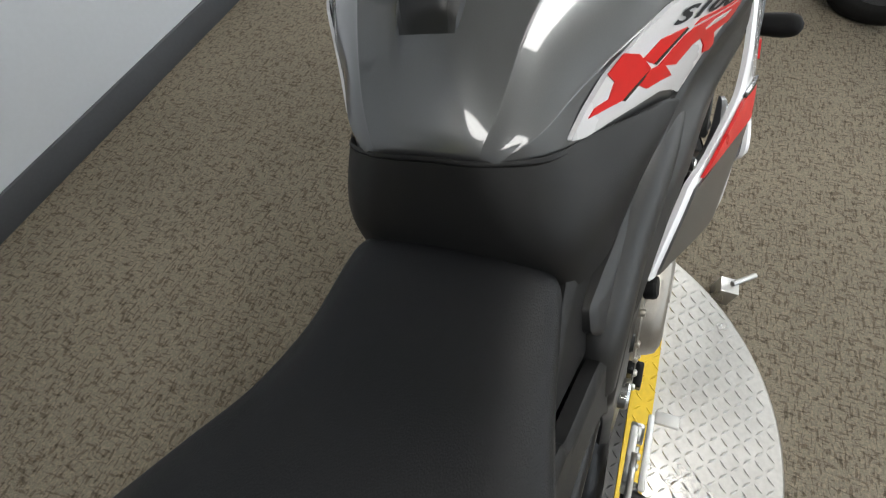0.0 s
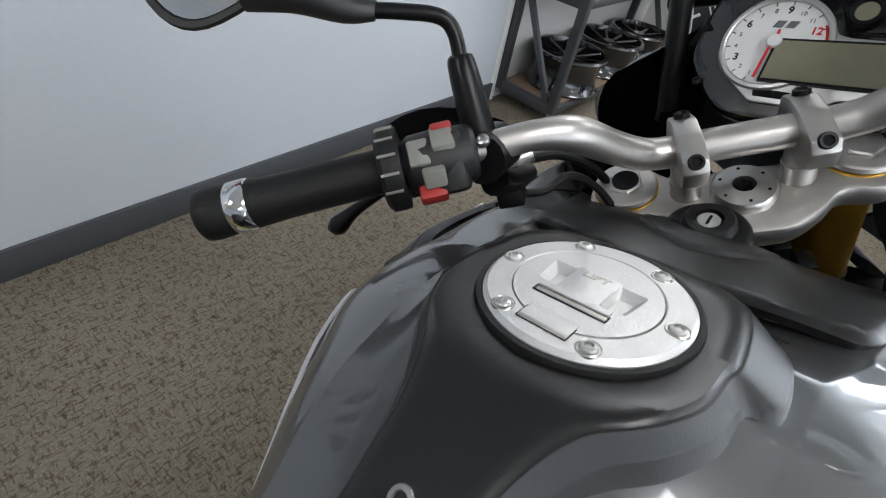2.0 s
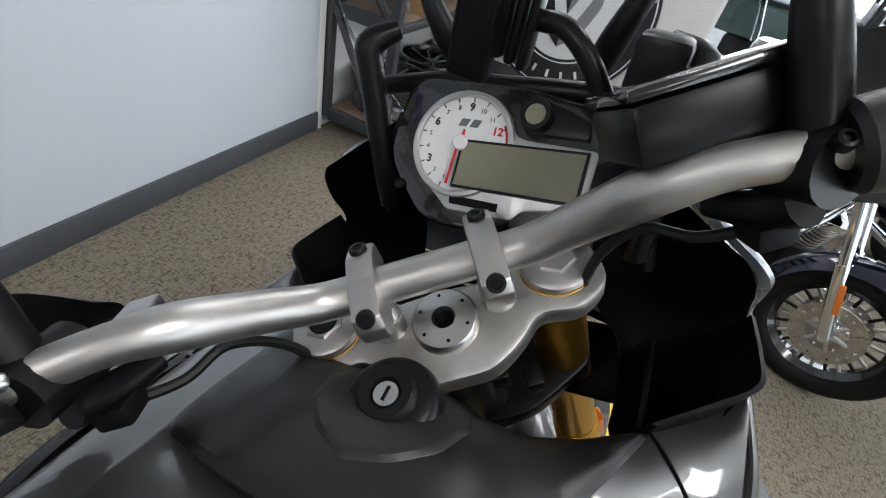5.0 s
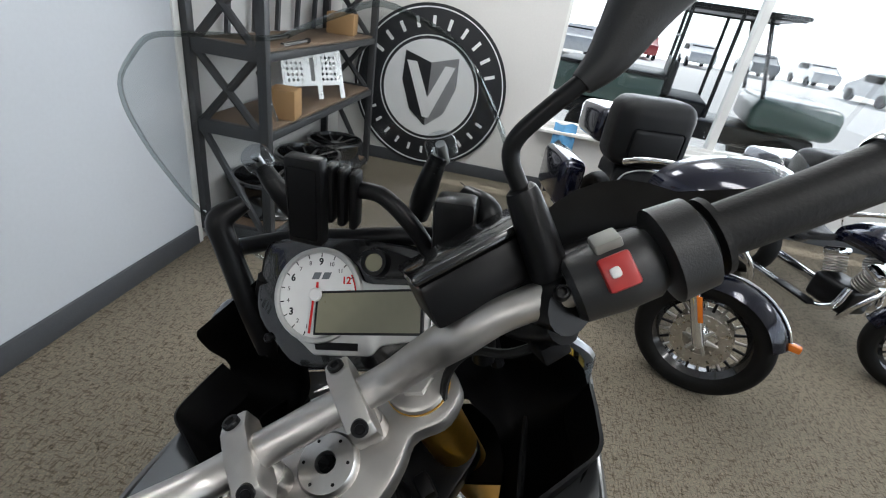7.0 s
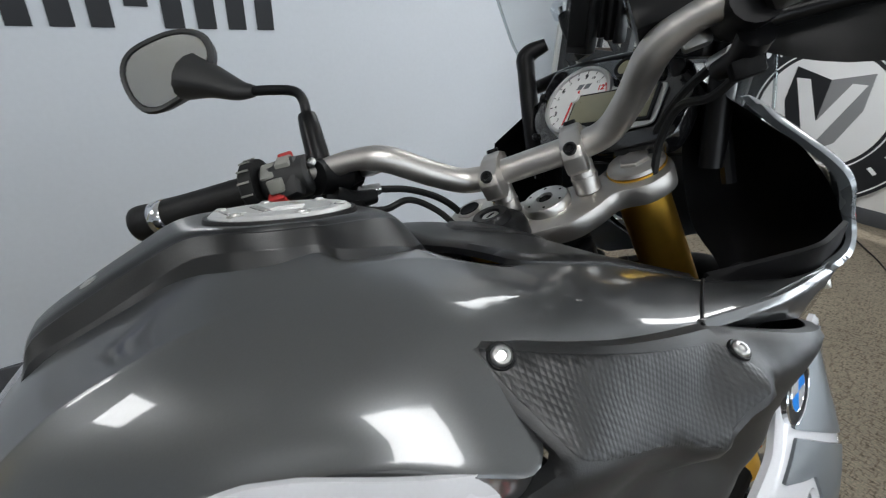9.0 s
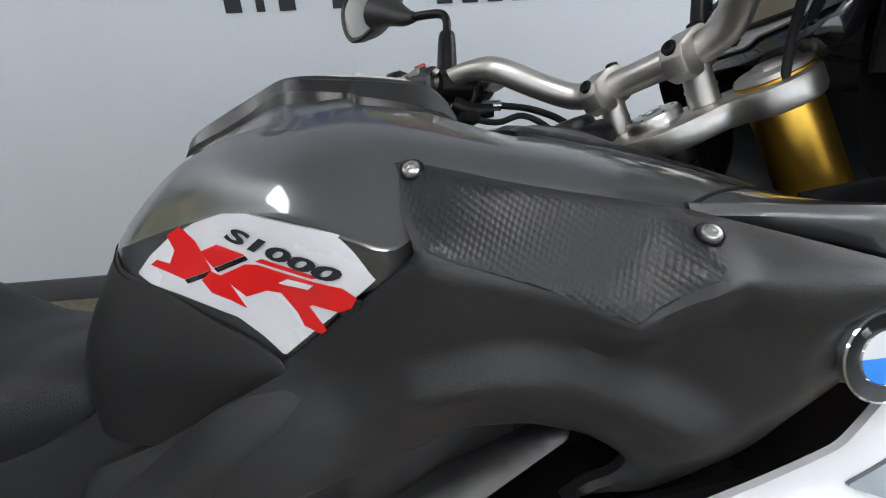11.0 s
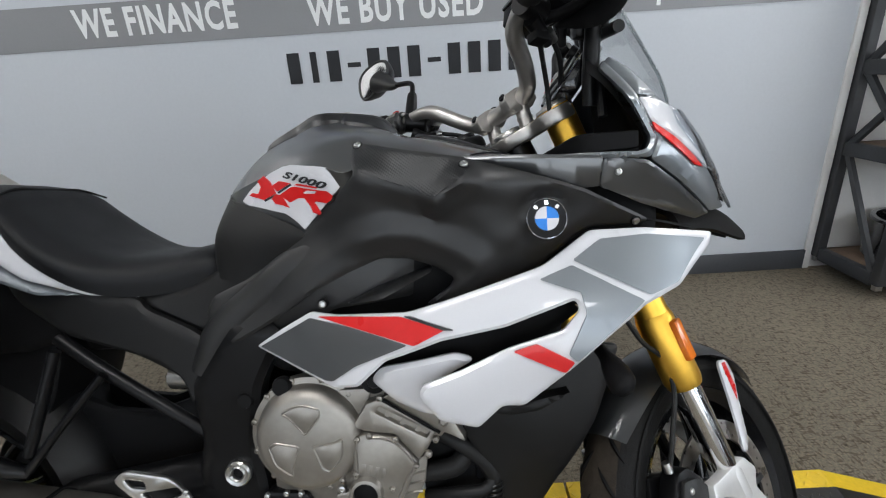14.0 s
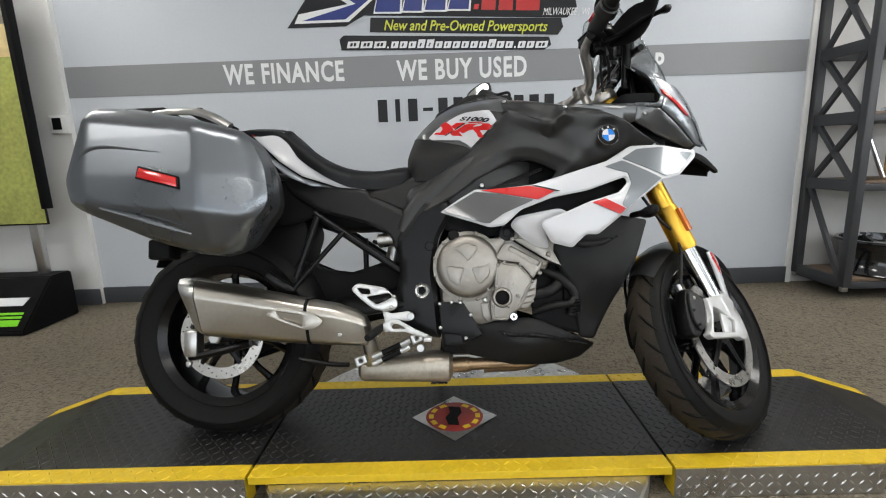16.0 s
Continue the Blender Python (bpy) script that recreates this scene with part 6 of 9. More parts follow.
bp("drain_bolt", lathe([(0.004, 0.008), (0.010, 0.008), (0.012, 0.0), (0.004, 0)], frame_of((0.185, -0.185, 0.361), (0, -1, 0)), 20, closed=True), CHROME, eng)
bp("lug", plate(soften([(0.090, 0.40), (0.118, 0.405), (0.124, 0.36), (0.110, 0.345), (0.096, 0.36)], 0.005), 0.020, XZ(-0.160), 0.003), CAST_ALU, eng)
bp("lug_bolt", bolt((0.104, -0.181, 0.411), (0, -1, 0), 0.008, 0.005), BOLT, eng)
bp("upper_case", plate(soften([(0.108, 0.592), (0.172, 0.594), (0.158, 0.566), (0.137, 0.532), (0.118, 0.556)], 0.005), 0.022, XZ(-0.160), 0.003), CAST_ALU, eng)
for x, z, r in ((0.186, 0.586, 0.006), (0.210, 0.594, 0.008), (0.290, 0.540, 0.008), (0.276, 0.512, 0.006), (0.262, 0.486, 0.007)):
    bp("head_bolt", bolt((x, -0.207, z), (0, -1, 0), r, 0.006), CAST_ALU, eng)
bp("cylinder_head", box(-0.085, 0.085, -0.175, 0.175, -0.065, 0.065, 0.012), CAST_ALU, eng).matrix_local = pose(0.235, 0, 0.585, 0, 25)
bp("head_side", plate(soften([(0.134, 0.532), (0.160, 0.572), (0.182, 0.580), (0.276, 0.518), (0.262, 0.492), (0.244, 0.470), (0.206, 0.517), (0.157, 0.524)], 0.004), 0.026, XZ(-0.172), 0.003, holes=[soften([(0.181, 0.567), (0.266, 0.520), (0.260, 0.509), (0.175, 0.556)], 0.003)]), CAST_ALU, eng)
bp("slot_floor", plate(rect(-0.055, 0.055, -0.012, 0.012), 0.004, XZ(-0.182) @ pose(0.221, 0.538, 0, 0, 0, -29)), CAST_ALU, eng)
for k in range(3):
    bp("slot_web", box(-0.004, 0.004, -0.004, 0.0, -0.008, 0.008), CAST_ALU, eng).matrix_local = pose(0.196 + 0.025 * k, -0.188, 0.552 - 0.014 * k, 0, 29)
bp("head_cover", plate(soften([(0.190, 0.586), (0.212, 0.596), (0.235, 0.600), (0.300, 0.556), (0.327, 0.504), (0.283, 0.524)], 0.004), 0.034, XZ(-0.170), 0.003), CAST_ALU, eng)
bp("head_gasket", tube([(0.188, -0.205, 0.583), (0.283, -0.205, 0.522)], 0.0028, 6, 1), DEEP_BLACK, eng)
bp("frame_mount", lathe([(0, 0.006), (0.010, 0.006), (0.012, 0.003), (0.022, 0.002), (0.024, -0.02), (0, -0.02)], frame_of((0.174, -0.182, 0.606), (0, -1, 0)), 24), SATIN_BLACK, eng)
bp("oil_sump", box(-0.03, 0.20, -0.12, 0.12, 0.24, 0.345, 0.02), SATIN_BLACK, eng)
bp("lower_case", plate(soften([(-0.034, 0.408), (0.040, 0.404), (0.068, 0.356), (0.096, 0.308), (0.060, 0.292), (0.036, 0.282), (-0.018, 0.284), (-0.030, 0.327)], 0.008), 0.03, XZ(-0.150), 0.005), SATIN_BLACK, eng)
bp("pump_cover", plate(soften([(-0.022, 0.318), (0.030, 0.312), (0.036, 0.284), (0.018, 0.276), (-0.016, 0.280)], 0.006), 0.016, XZ(-0.178), 0.003), SATIN_BLACK, eng)
for x, z in ((-0.031, 0.402), (0.004, 0.406), (0.060, 0.368), (-0.030, 0.332), (0.044, 0.300), (0.030, 0.404)):
    bp("sump_bolt", bolt((x, -0.181, z), (0, -1, 0), 0.0058, 0.004), BOLT, eng)
bp("water_hose", tube([(0.24, -0.15, 0.42), (0.31, -0.16, 0.44), (0.34, -0.14, 0.50), (0.33, -0.12, 0.58)], 0.018, 12, 5), RUBBER, eng)
bp("water_hose", tube([(0.27, -0.15, 0.50), (0.33, -0.165, 0.47), (0.37, -0.16, 0.42), (0.36, -0.15, 0.36)], 0.015, 12, 5), RUBBER, eng)
bp("oil_line", tube([(0.25, -0.14, 0.37), (0.31, -0.168, 0.39), (0.36, -0.168, 0.40), (0.385, -0.15, 0.45)], 0.011, 10, 5), RUBBER, eng)
for k in range(5):
    bp("hose_spring", lathe([(0.0145, -0.002), (0.0165, 0.0), (0.0145, 0.002)], frame_of((0.372, -0.161, 0.405 - 0.009 * k), (-0.1, 0, 1)), 16, closed=True), SATIN_BLACK, eng)
bp("cooler_shroud", panel([(0.24, 0.46), (0.30, 0.52), (0.40, 0.54), (0.42, 0.40), (0.40, 0.30), (0.25, 0.33)], 0.138, 0.008, 0.003), DEEP_BLACK, eng)
for k, y in enumerate((-0.11, -0.04, 0.04, 0.11)):
    bp("header_pipe", tube([(0.29, y, 0.53), (0.37, y, 0.47), (0.36, y * 0.8, 0.32), (0.26, y * 0.5, 0.21), (0.10, y * 0.35, 0.19)], 0.019, 12, 5), HEAT_STEEL, eng)

# exhaust
ex = bp("collector_pipe", tube([(0.24, -0.10, 0.214), (0.12, -0.10, 0.212), (0.06, -0.10, 0.210), (0.045, -0.10, 0.210), (0.0, -0.10, 0.209), (-0.03, -0.10, 0.208)], [0.018, 0.018, 0.019, 0.023, 0.023, 0.026], 20, 3), HEAT_STEEL, label="heat-stained exhaust collector")
bm = bmesh.new()
rings(bm, [[(x, -0.09 + w * math.copysign(abs(math.cos(a)) ** 0.55, math.cos(a)), (lo + hi) / 2 + (hi - lo) / 2 * math.copysign(abs(math.sin(a)) ** 0.55, math.sin(a))) for a in np.linspace(0, 2 * math.pi, 29)[:-1]]
    for x, lo, hi, w in ((0.002, 0.182, 0.236, 0.040), (-0.008, 0.164, 0.250, 0.062), (-0.016, 0.162, 0.252, 0.066), (-0.14, 0.164, 0.246, 0.066), (-0.262, 0.167, 0.236, 0.064), (-0.276, 0.170, 0.232, 0.060), (-0.286, 0.182, 0.222, 0.045))])
bp("catalyst_box", bm, CATALYST, ex, "dull steel catalyst box")
bp("link_pipe", tube([(-0.26, -0.11, 0.20), (-0.24, -0.16, 0.26), (-0.25, -0.185, 0.315)], 0.022, 14, 5), STEEL, ex)


def silencer():
    # unit section: flat top, bright bevelled shoulder, tall outer face tucking in below
    face = soften([(0.9, -0.75), (0.55, -1.0), (-0.45, -1.0), (-0.80, -0.80), (-1.0, 0.42), (-0.86, 0.74), (-0.46, 1.0), (0.55, 1.0), (0.9, 0.7)], 0.10)

    def ring(x, zc, yc, h, w, skew=0.0):
        return [(x - skew * v * h, yc + u * w - 0.10 * v * h, zc + v * h) for u, v in face]

    bm = bmesh.new()
    rings(bm, [ring(*l) for l in ((-0.236, 0.330, -0.190, 0.022, 0.024, 0.1), (-0.246, 0.332, -0.193, 0.042, 0.040, 0.1), (-0.275, 0.340, -0.196, 0.052, 0.050, 0.1), (-0.33, 0.352, -0.20, 0.060, 0.056, 0.08), (-0.403, 0.361, -0.204, 0.064, 0.060, 0.05))])
    s = bp("silencer", bm, STEEL, ex, "brushed steel silencer")
    bm = bmesh.new()
    rings(bm, [ring(x, zc, yc, h, w, sk) for x, zc, yc, h, w, sk in ((-0.407, 0.361, -0.204, 0.065, 0.061, 0.05), (-0.52, 0.379, -0.21, 0.072, 0.064, 0.08), (-0.62, 0.395, -0.216, 0.078, 0.066, 0.10), (-0.708, 0.409, -0.221, 0.082, 0.068, 0.12))])
    bp("sleeve", bm, STEEL, ex)
    bm = bmesh.new()
    rings(bm, [ring(x, zc, yc, h, w, sk) for x, zc, yc, h, w, sk in ((-0.710, 0.409, -0.221, 0.083, 0.069, 0.12), (-0.735, 0.417, -0.221, 0.080, 0.067, 0.22), (-0.752, 0.430, -0.221, 0.064, 0.056, 0.36), (-0.748, 0.430, -0.221, 0.050, 0.044, 0.36), (-0.70, 0.418, -0.221, 0.046, 0.040, 0.2))])
    bp("end_cap", bm, BOLT, ex, "satin grey end cap")
    bm = bmesh.new()
    rings(bm, [ring(-0.4005, 0.361, -0.204, 0.0662, 0.0622, 0.05), ring(-0.4090, 0.361, -0.204, 0.0668, 0.0628, 0.05)])
    bp("band", bm, DEEP_BLACK, ex)
    side = lambda pts: [(-x, z) for x, z in pts]
    up = Matrix(((-1, 0, 0, 0), (0, 0, -1, -0.2685), (0, 1, 0, 0), (0, 0, 0, 1)))
    bp("heat_shield", plate(soften(side([(-0.35, 0.366), (-0.372, 0.345), (-0.405, 0.342), (-0.47, 0.364), (-0.52, 0.386), (-0.492, 0.404), (-0.44, 0.402), (-0.38, 0.388)]), 0.012), 0.005, up, 0.002, holes=[soften(side([(-0.412, 0.352), (-0.412, 0.384), (-0.488, 0.396), (-0.478, 0.378)]), 0.006)]), STEEL, ex)
    bp("shield_screw", bolt((-0.312, -0.252, 0.325), (0, -1, -0.1), 0.006, 0.004), BOLT, ex)


silencer()

# foot rests and brake pedal
fr = bp("footrest_plate", plate(soften([(-0.292, 0.452), (-0.27, 0.470), (-0.19, 0.455), (-0.155, 0.42), (-0.152, 0.395), (-0.18, 0.382), (-0.225, 0.392), (-0.265, 0.425)], 0.012), 0.008, Matrix(((1, 0, 0, 0), (0, 0, 1, -0.205), (0, 1, 0, 0), (0, 0, 0, 1))), 0.002,
        holes=[soften([(-0.272, 0.455), (-0.235, 0.450), (-0.232, 0.435), (-0.26, 0.438)], 0.005), soften([(-0.245, 0.428), (-0.175, 0.438), (-0.168, 0.425), (-0.215, 0.405)], 0.006)]), ALU, label="machined aluminium footrest plate")
bp("hanger_arm", plate(soften([(-0.200, 0.392), (-0.172, 0.378), (-0.124, 0.384), (-0.106, 0.378), (-0.104, 0.362), (-0.120, 0.355), (-0.150, 0.358), (-0.168, 0.345), (-0.185, 0.322), (-0.205, 0.330), (-0.192, 0.355)], 0.005), 0.012, XZ(-0.190), 0.003), CASTING, fr)
bp("hanger_bolt", lathe([(0.005, 0.004), (0.0095, 0.004), (0.0115, 0.0), (0.005, 0)], frame_of((-0.115, -0.202, 0.369), (0, -1, 0)), 20, closed=True), BOLT, fr)
for x, z in ((-0.163, 0.428), (-0.172, 0.398)):
    bp("plate_bolt", bolt((x, -0.206, z), (0, -1, 0), 0.0055, 0.003), BOLT, fr)
pedal = bp("brake_pedal", plate(soften([(-0.195, 0.352), (-0.168, 0.362), (-0.148, 0.360), (-0.098, 0.332), (-0.062, 0.316), (-0.062, 0.306), (-0.100, 0.316), (-0.130, 0.326), (-0.172, 0.326), (-0.192, 0.336)], 0.004), 0.010, XZ(-0.214), 0.003, holes=[soften([(-0.172, 0.350), (-0.150, 0.349), (-0.128, 0.336), (-0.166, 0.335)], 0.003)]), CASTING, fr, "silver brake pedal")
bp("pedal_toe", box(-0.074, -0.052, -0.262, -0.224, 0.302, 0.314, 0.003), CASTING, pedal)
bp("rider_peg", tube([(-0.200, -0.20, 0.340), (-0.210, -0.232, 0.332), (-0.226, -0.285, 0.318)], [0.010, 0.012, 0.010], 12, 4), RUBBER, fr)
bp("peg_pivot", tube([(-0.216, -0.208, 0.318), (-0.186, -0.208, 0.344)], 0.008, 10, 1), BOLT, fr)
for z in (0.0, -0.019):
    bp("master_cylinder", tube([(-0.205, -0.20, 0.262 + z), (-0.125, -0.20, 0.297 + z)], 0.0085, 12, 1), DEEP_BLACK, fr)
    bp("cylinder_ferrule", tube([(-0.228, -0.20, 0.252 + z), (-0.200, -0.20, 0.264 + z)], 0.0092, 12, 1), BOLT, fr)
    bp("cylinder_ferrule", tube([(-0.146, -0.20, 0.288 + z), (-0.118, -0.20, 0.300 + z)], 0.0092, 12, 1), BOLT, fr)
for x, z in ((-0.262, 0.244), (-0.098, 0.306)):
    bp("clevis", plate(soften([(-0.018, -0.014), (0.016, -0.012), (0.018, 0.012), (-0.016, 0.014)], 0.004), 0.022, XZ(-0.190) @ pose(x, z, 0, 0, 0, 22), 0.003, holes=[[(0.006 * math.cos(u), 0.006 * math.sin(u)) for u in np.linspace(0, 6.28, 13)[:-1]]]), BOLT, fr)
bp("pedal_switch", lathe([(0, 0.006), (0.010, 0.006), (0.012, 0), (0, 0)], frame_of((-0.088, -0.206, 0.278), (0, -1, 0)), 16), BOLT, fr)
bp("lever_rod", tube([(-0.46, -0.16, 0.245), (-0.36, -0.18, 0.232), (-0.30, -0.20, 0.232)], 0.007, 8, 4), SATIN_BLACK, fr)
bp("side_stand", tube([(-0.03, 0.14, 0.26), (-0.05, 0.22, 0.13), (-0.06, 0.285, 0.075 - 0.285 * 0.0)], [0.014, 0.013, 0.012], 12, 4), SATIN_BLACK)
bp("stand_foot", box(-0.095, -0.03, 0.265, 0.315, 0.066, 0.076, 0.003), SATIN_BLACK)


# wheels
def wheel(name, at, r, half, rim_r, rim_half, disc_r, disc_y, steer, label):
    m = frame_of(at, (0, -1, 0), (1, 0, 0))
    tyre = [(rim_r - 0.004, -rim_half + 0.006), (rim_r + 0.012, -rim_half - 0.004), (rim_r + 0.045, -half * 0.97), (r - 0.045, -half), (r - 0.020, -half * 0.80), (r - 0.006, -half * 0.45), (r, 0)]
    tyre = catmull(tyre + [(a, -b) for a, b in tyre[-2::-1]], 4)
    w = bp("tyre", lathe([tuple(p) for p in tyre], m, 72), TYRE, None, label, steer)
    band = [(a + 0.0009, b) for a, b in (tuple(p) for p in tyre) if abs(b) < half * 0.72 and a > r - 0.05]
    bp("tread", lathe([(band[0][0] - 0.003, band[0][1]), *band, (band[-1][0] - 0.003, band[-1][1])], m, 96), TREAD, w, "dusty brown tread", steer)
    rim = [(rim_r, -rim_half), (rim_r + 0.006, -rim_half + 0.004), (rim_r - 0.014, -rim_half + 0.018), (rim_r - 0.028, -rim_half * 0.3), (rim_r - 0.028, rim_half * 0.3), (rim_r - 0.014, rim_half - 0.018), (rim_r + 0.006, rim_half - 0.004), (rim_r, rim_half), (rim_r - 0.024, rim_half - 0.014), (rim_r - 0.036, 0), (rim_r - 0.024, -rim_half + 0.014)]
    bp("rim", lathe(rim, m, 72, closed=True), RIM_BLACK, w, "gloss black wheel rim", steer)
    for k in range(5):
        for d in (-0.17, 0.17):
            a = 2 * math.pi * k / 5 + d
            b = 2 * math.pi * k / 5 + d * 2.1
            bp("spoke", grow(tube([(0.035 * math.cos(a), 0.035 * math.sin(a), 0), ((rim_r * 0.55) * math.cos((a + b) / 2), (rim_r * 0.55) * math.sin((a + b) / 2), 0.006), ((rim_r - 0.02) * math.cos(b), (rim_r - 0.02) * math.sin(b), 0)], [0.016, 0.011, 0.013], 8, 4), m), RIM_BLACK, w, "", steer)
    bp("hub", lathe([(0.012, -0.07), (0.035, -0.07), (0.042, -0.03), (0.042, 0.03), (0.035, 0.07), (0.012, 0.07)], m, 32, closed=True), SATIN_BLACK, w, "", steer)
    bp("tread_groove", tread_grooves(r, half, m), DEEP_BLACK, w, "", steer)
    for y in (disc_y if isinstance(disc_y, tuple) else (disc_y,)):
        md = m @ pose(0, 0, y)
        holes = [[((disc_r - 0.016 + 0.009 * (k % 3 - 1)) * math.cos(2 * math.pi * k / 48) + 0.0032 * math.cos(u), (disc_r - 0.016 + 0.009 * (k % 3 - 1)) * math.sin(2 * math.pi * k / 48) + 0.0032 * math.sin(u)) for u in (0, 1.05, 2.1, 3.14, 4.2, 5.25)] for k in range(48)]
        ringo = [(disc_r * math.cos(u), disc_r * math.sin(u)) for u in np.linspace(0, 2 * math.pi, 73)[:-1]]
        ringi = [((disc_r - 0.034) * math.cos(u), (disc_r - 0.034) * math.sin(u)) for u in np.linspace(0, 2 * math.pi, 61)[:-1]]
        bp("brake_disc", plate(ringo, 0.005, md @ pose(0, 0, -0.0025), holes=[ringi] + holes), DISC_STEEL, w, "drilled steel brake disc", steer)
        for k in range(5):
            a = 2 * math.pi * k / 5 + 0.3
            bp("disc_carrier", grow(tube([(0.03 * math.cos(a), 0.03 * math.sin(a), 0), ((disc_r - 0.028) * math.cos(a), (disc_r - 0.028) * math.sin(a), 0)], [0.012, 0.008], 6, 1), md), SATIN_BLACK, w, "", steer)
    return w


def tread_grooves(r, half, m):
    bm = bmesh.new()
    for k in range(26):
        for s in (-1, 1):
            a0 = 2 * math.pi * k / 26 + (0.09 if s > 0 else 0)
            pts = []
            for u in (0.12, 0.34, 0.56, 0.74):
                a = a0 + u * 0.30
                rr = r + 0.0004 - (0.040 * u ** 2.6)
                pts.append((rr * math.cos(a), rr * math.sin(a), s * half * u * 1.06))
            tube(pts, [0.0014, 0.0040, 0.0036, 0.0012], 5, 2, bm)
    return grow(bm, m)


wheel("front_wheel", (0.843, 0, 0.298), 0.302, 0.060, 0.222, 0.048, 0.160, (0.062, -0.062), True, "dusty front tyre on a black rim")
wheel("rear_wheel", (-0.725, -0.015, 0.312), 0.318, 0.095, 0.222, 0.078, 0.1325, 0.095, False, "dusty wide rear tyre on a black rim")
both("swingarm", tube([(-0.09, -0.125, 0.43), (-0.25, -0.135, 0.405), (-0.45, -0.132, 0.37), (-0.62, -0.128, 0.330), (-0.74, -0.125, 0.310)], [0.045, 0.042, 0.038, 0.030, 0.022], 14, 5, flat=0.55), SATIN_BLACK, "satin black swingarm")
both("axle_nut", lathe([(0, 0.014), (0.016, 0.014), (0.020, 0.010), (0.020, 0), (0, 0)], frame_of((-0.725, -0.148, 0.312), (0, -1, 0)), 6), BOLT)
bp("rear_caliper", box(-0.822, -0.778, -0.160, -0.110, 0.254, 0.337, 0.010), ALU)
bp("caliper_pin", bolt((-0.800, -0.161, 0.236), (0, -1, 0), 0.010, 0.006), BOLT)
bp("caliper_bracket", tube([(-0.81, -0.14, 0.252), (-0.72, -0.142, 0.268), (-0.62, -0.14, 0.292)], 0.012, 8, 3), SATIN_BLACK)
bp("sprocket", lathe([(0.030, 0.004), (0.098, 0.004), (0.104, 0.0), (0.098, -0.004), (0.030, -0.004)], frame_of((-0.725, 0.098, 0.312), (0, 1, 0)), 48, closed=True), SATIN_BLACK)
bp("sprocket_carrier", lathe([(0.012, 0.028), (0.050, 0.026), (0.066, 0.010), (0.070, -0.02), (0.012, -0.03)], frame_of((-0.725, 0.070, 0.312), (0, 1, 0)), 32, closed=True), SATIN_BLACK)
for z in (0.104, -0.104):
    bp("drive_chain", tube([(-0.725, 0.098, 0.312 + z), (-0.45, 0.098, 0.372 + z * 0.75), (-0.12, 0.098, 0.43 + z * 0.4)], 0.010, 8, 2), SATIN_BLACK)

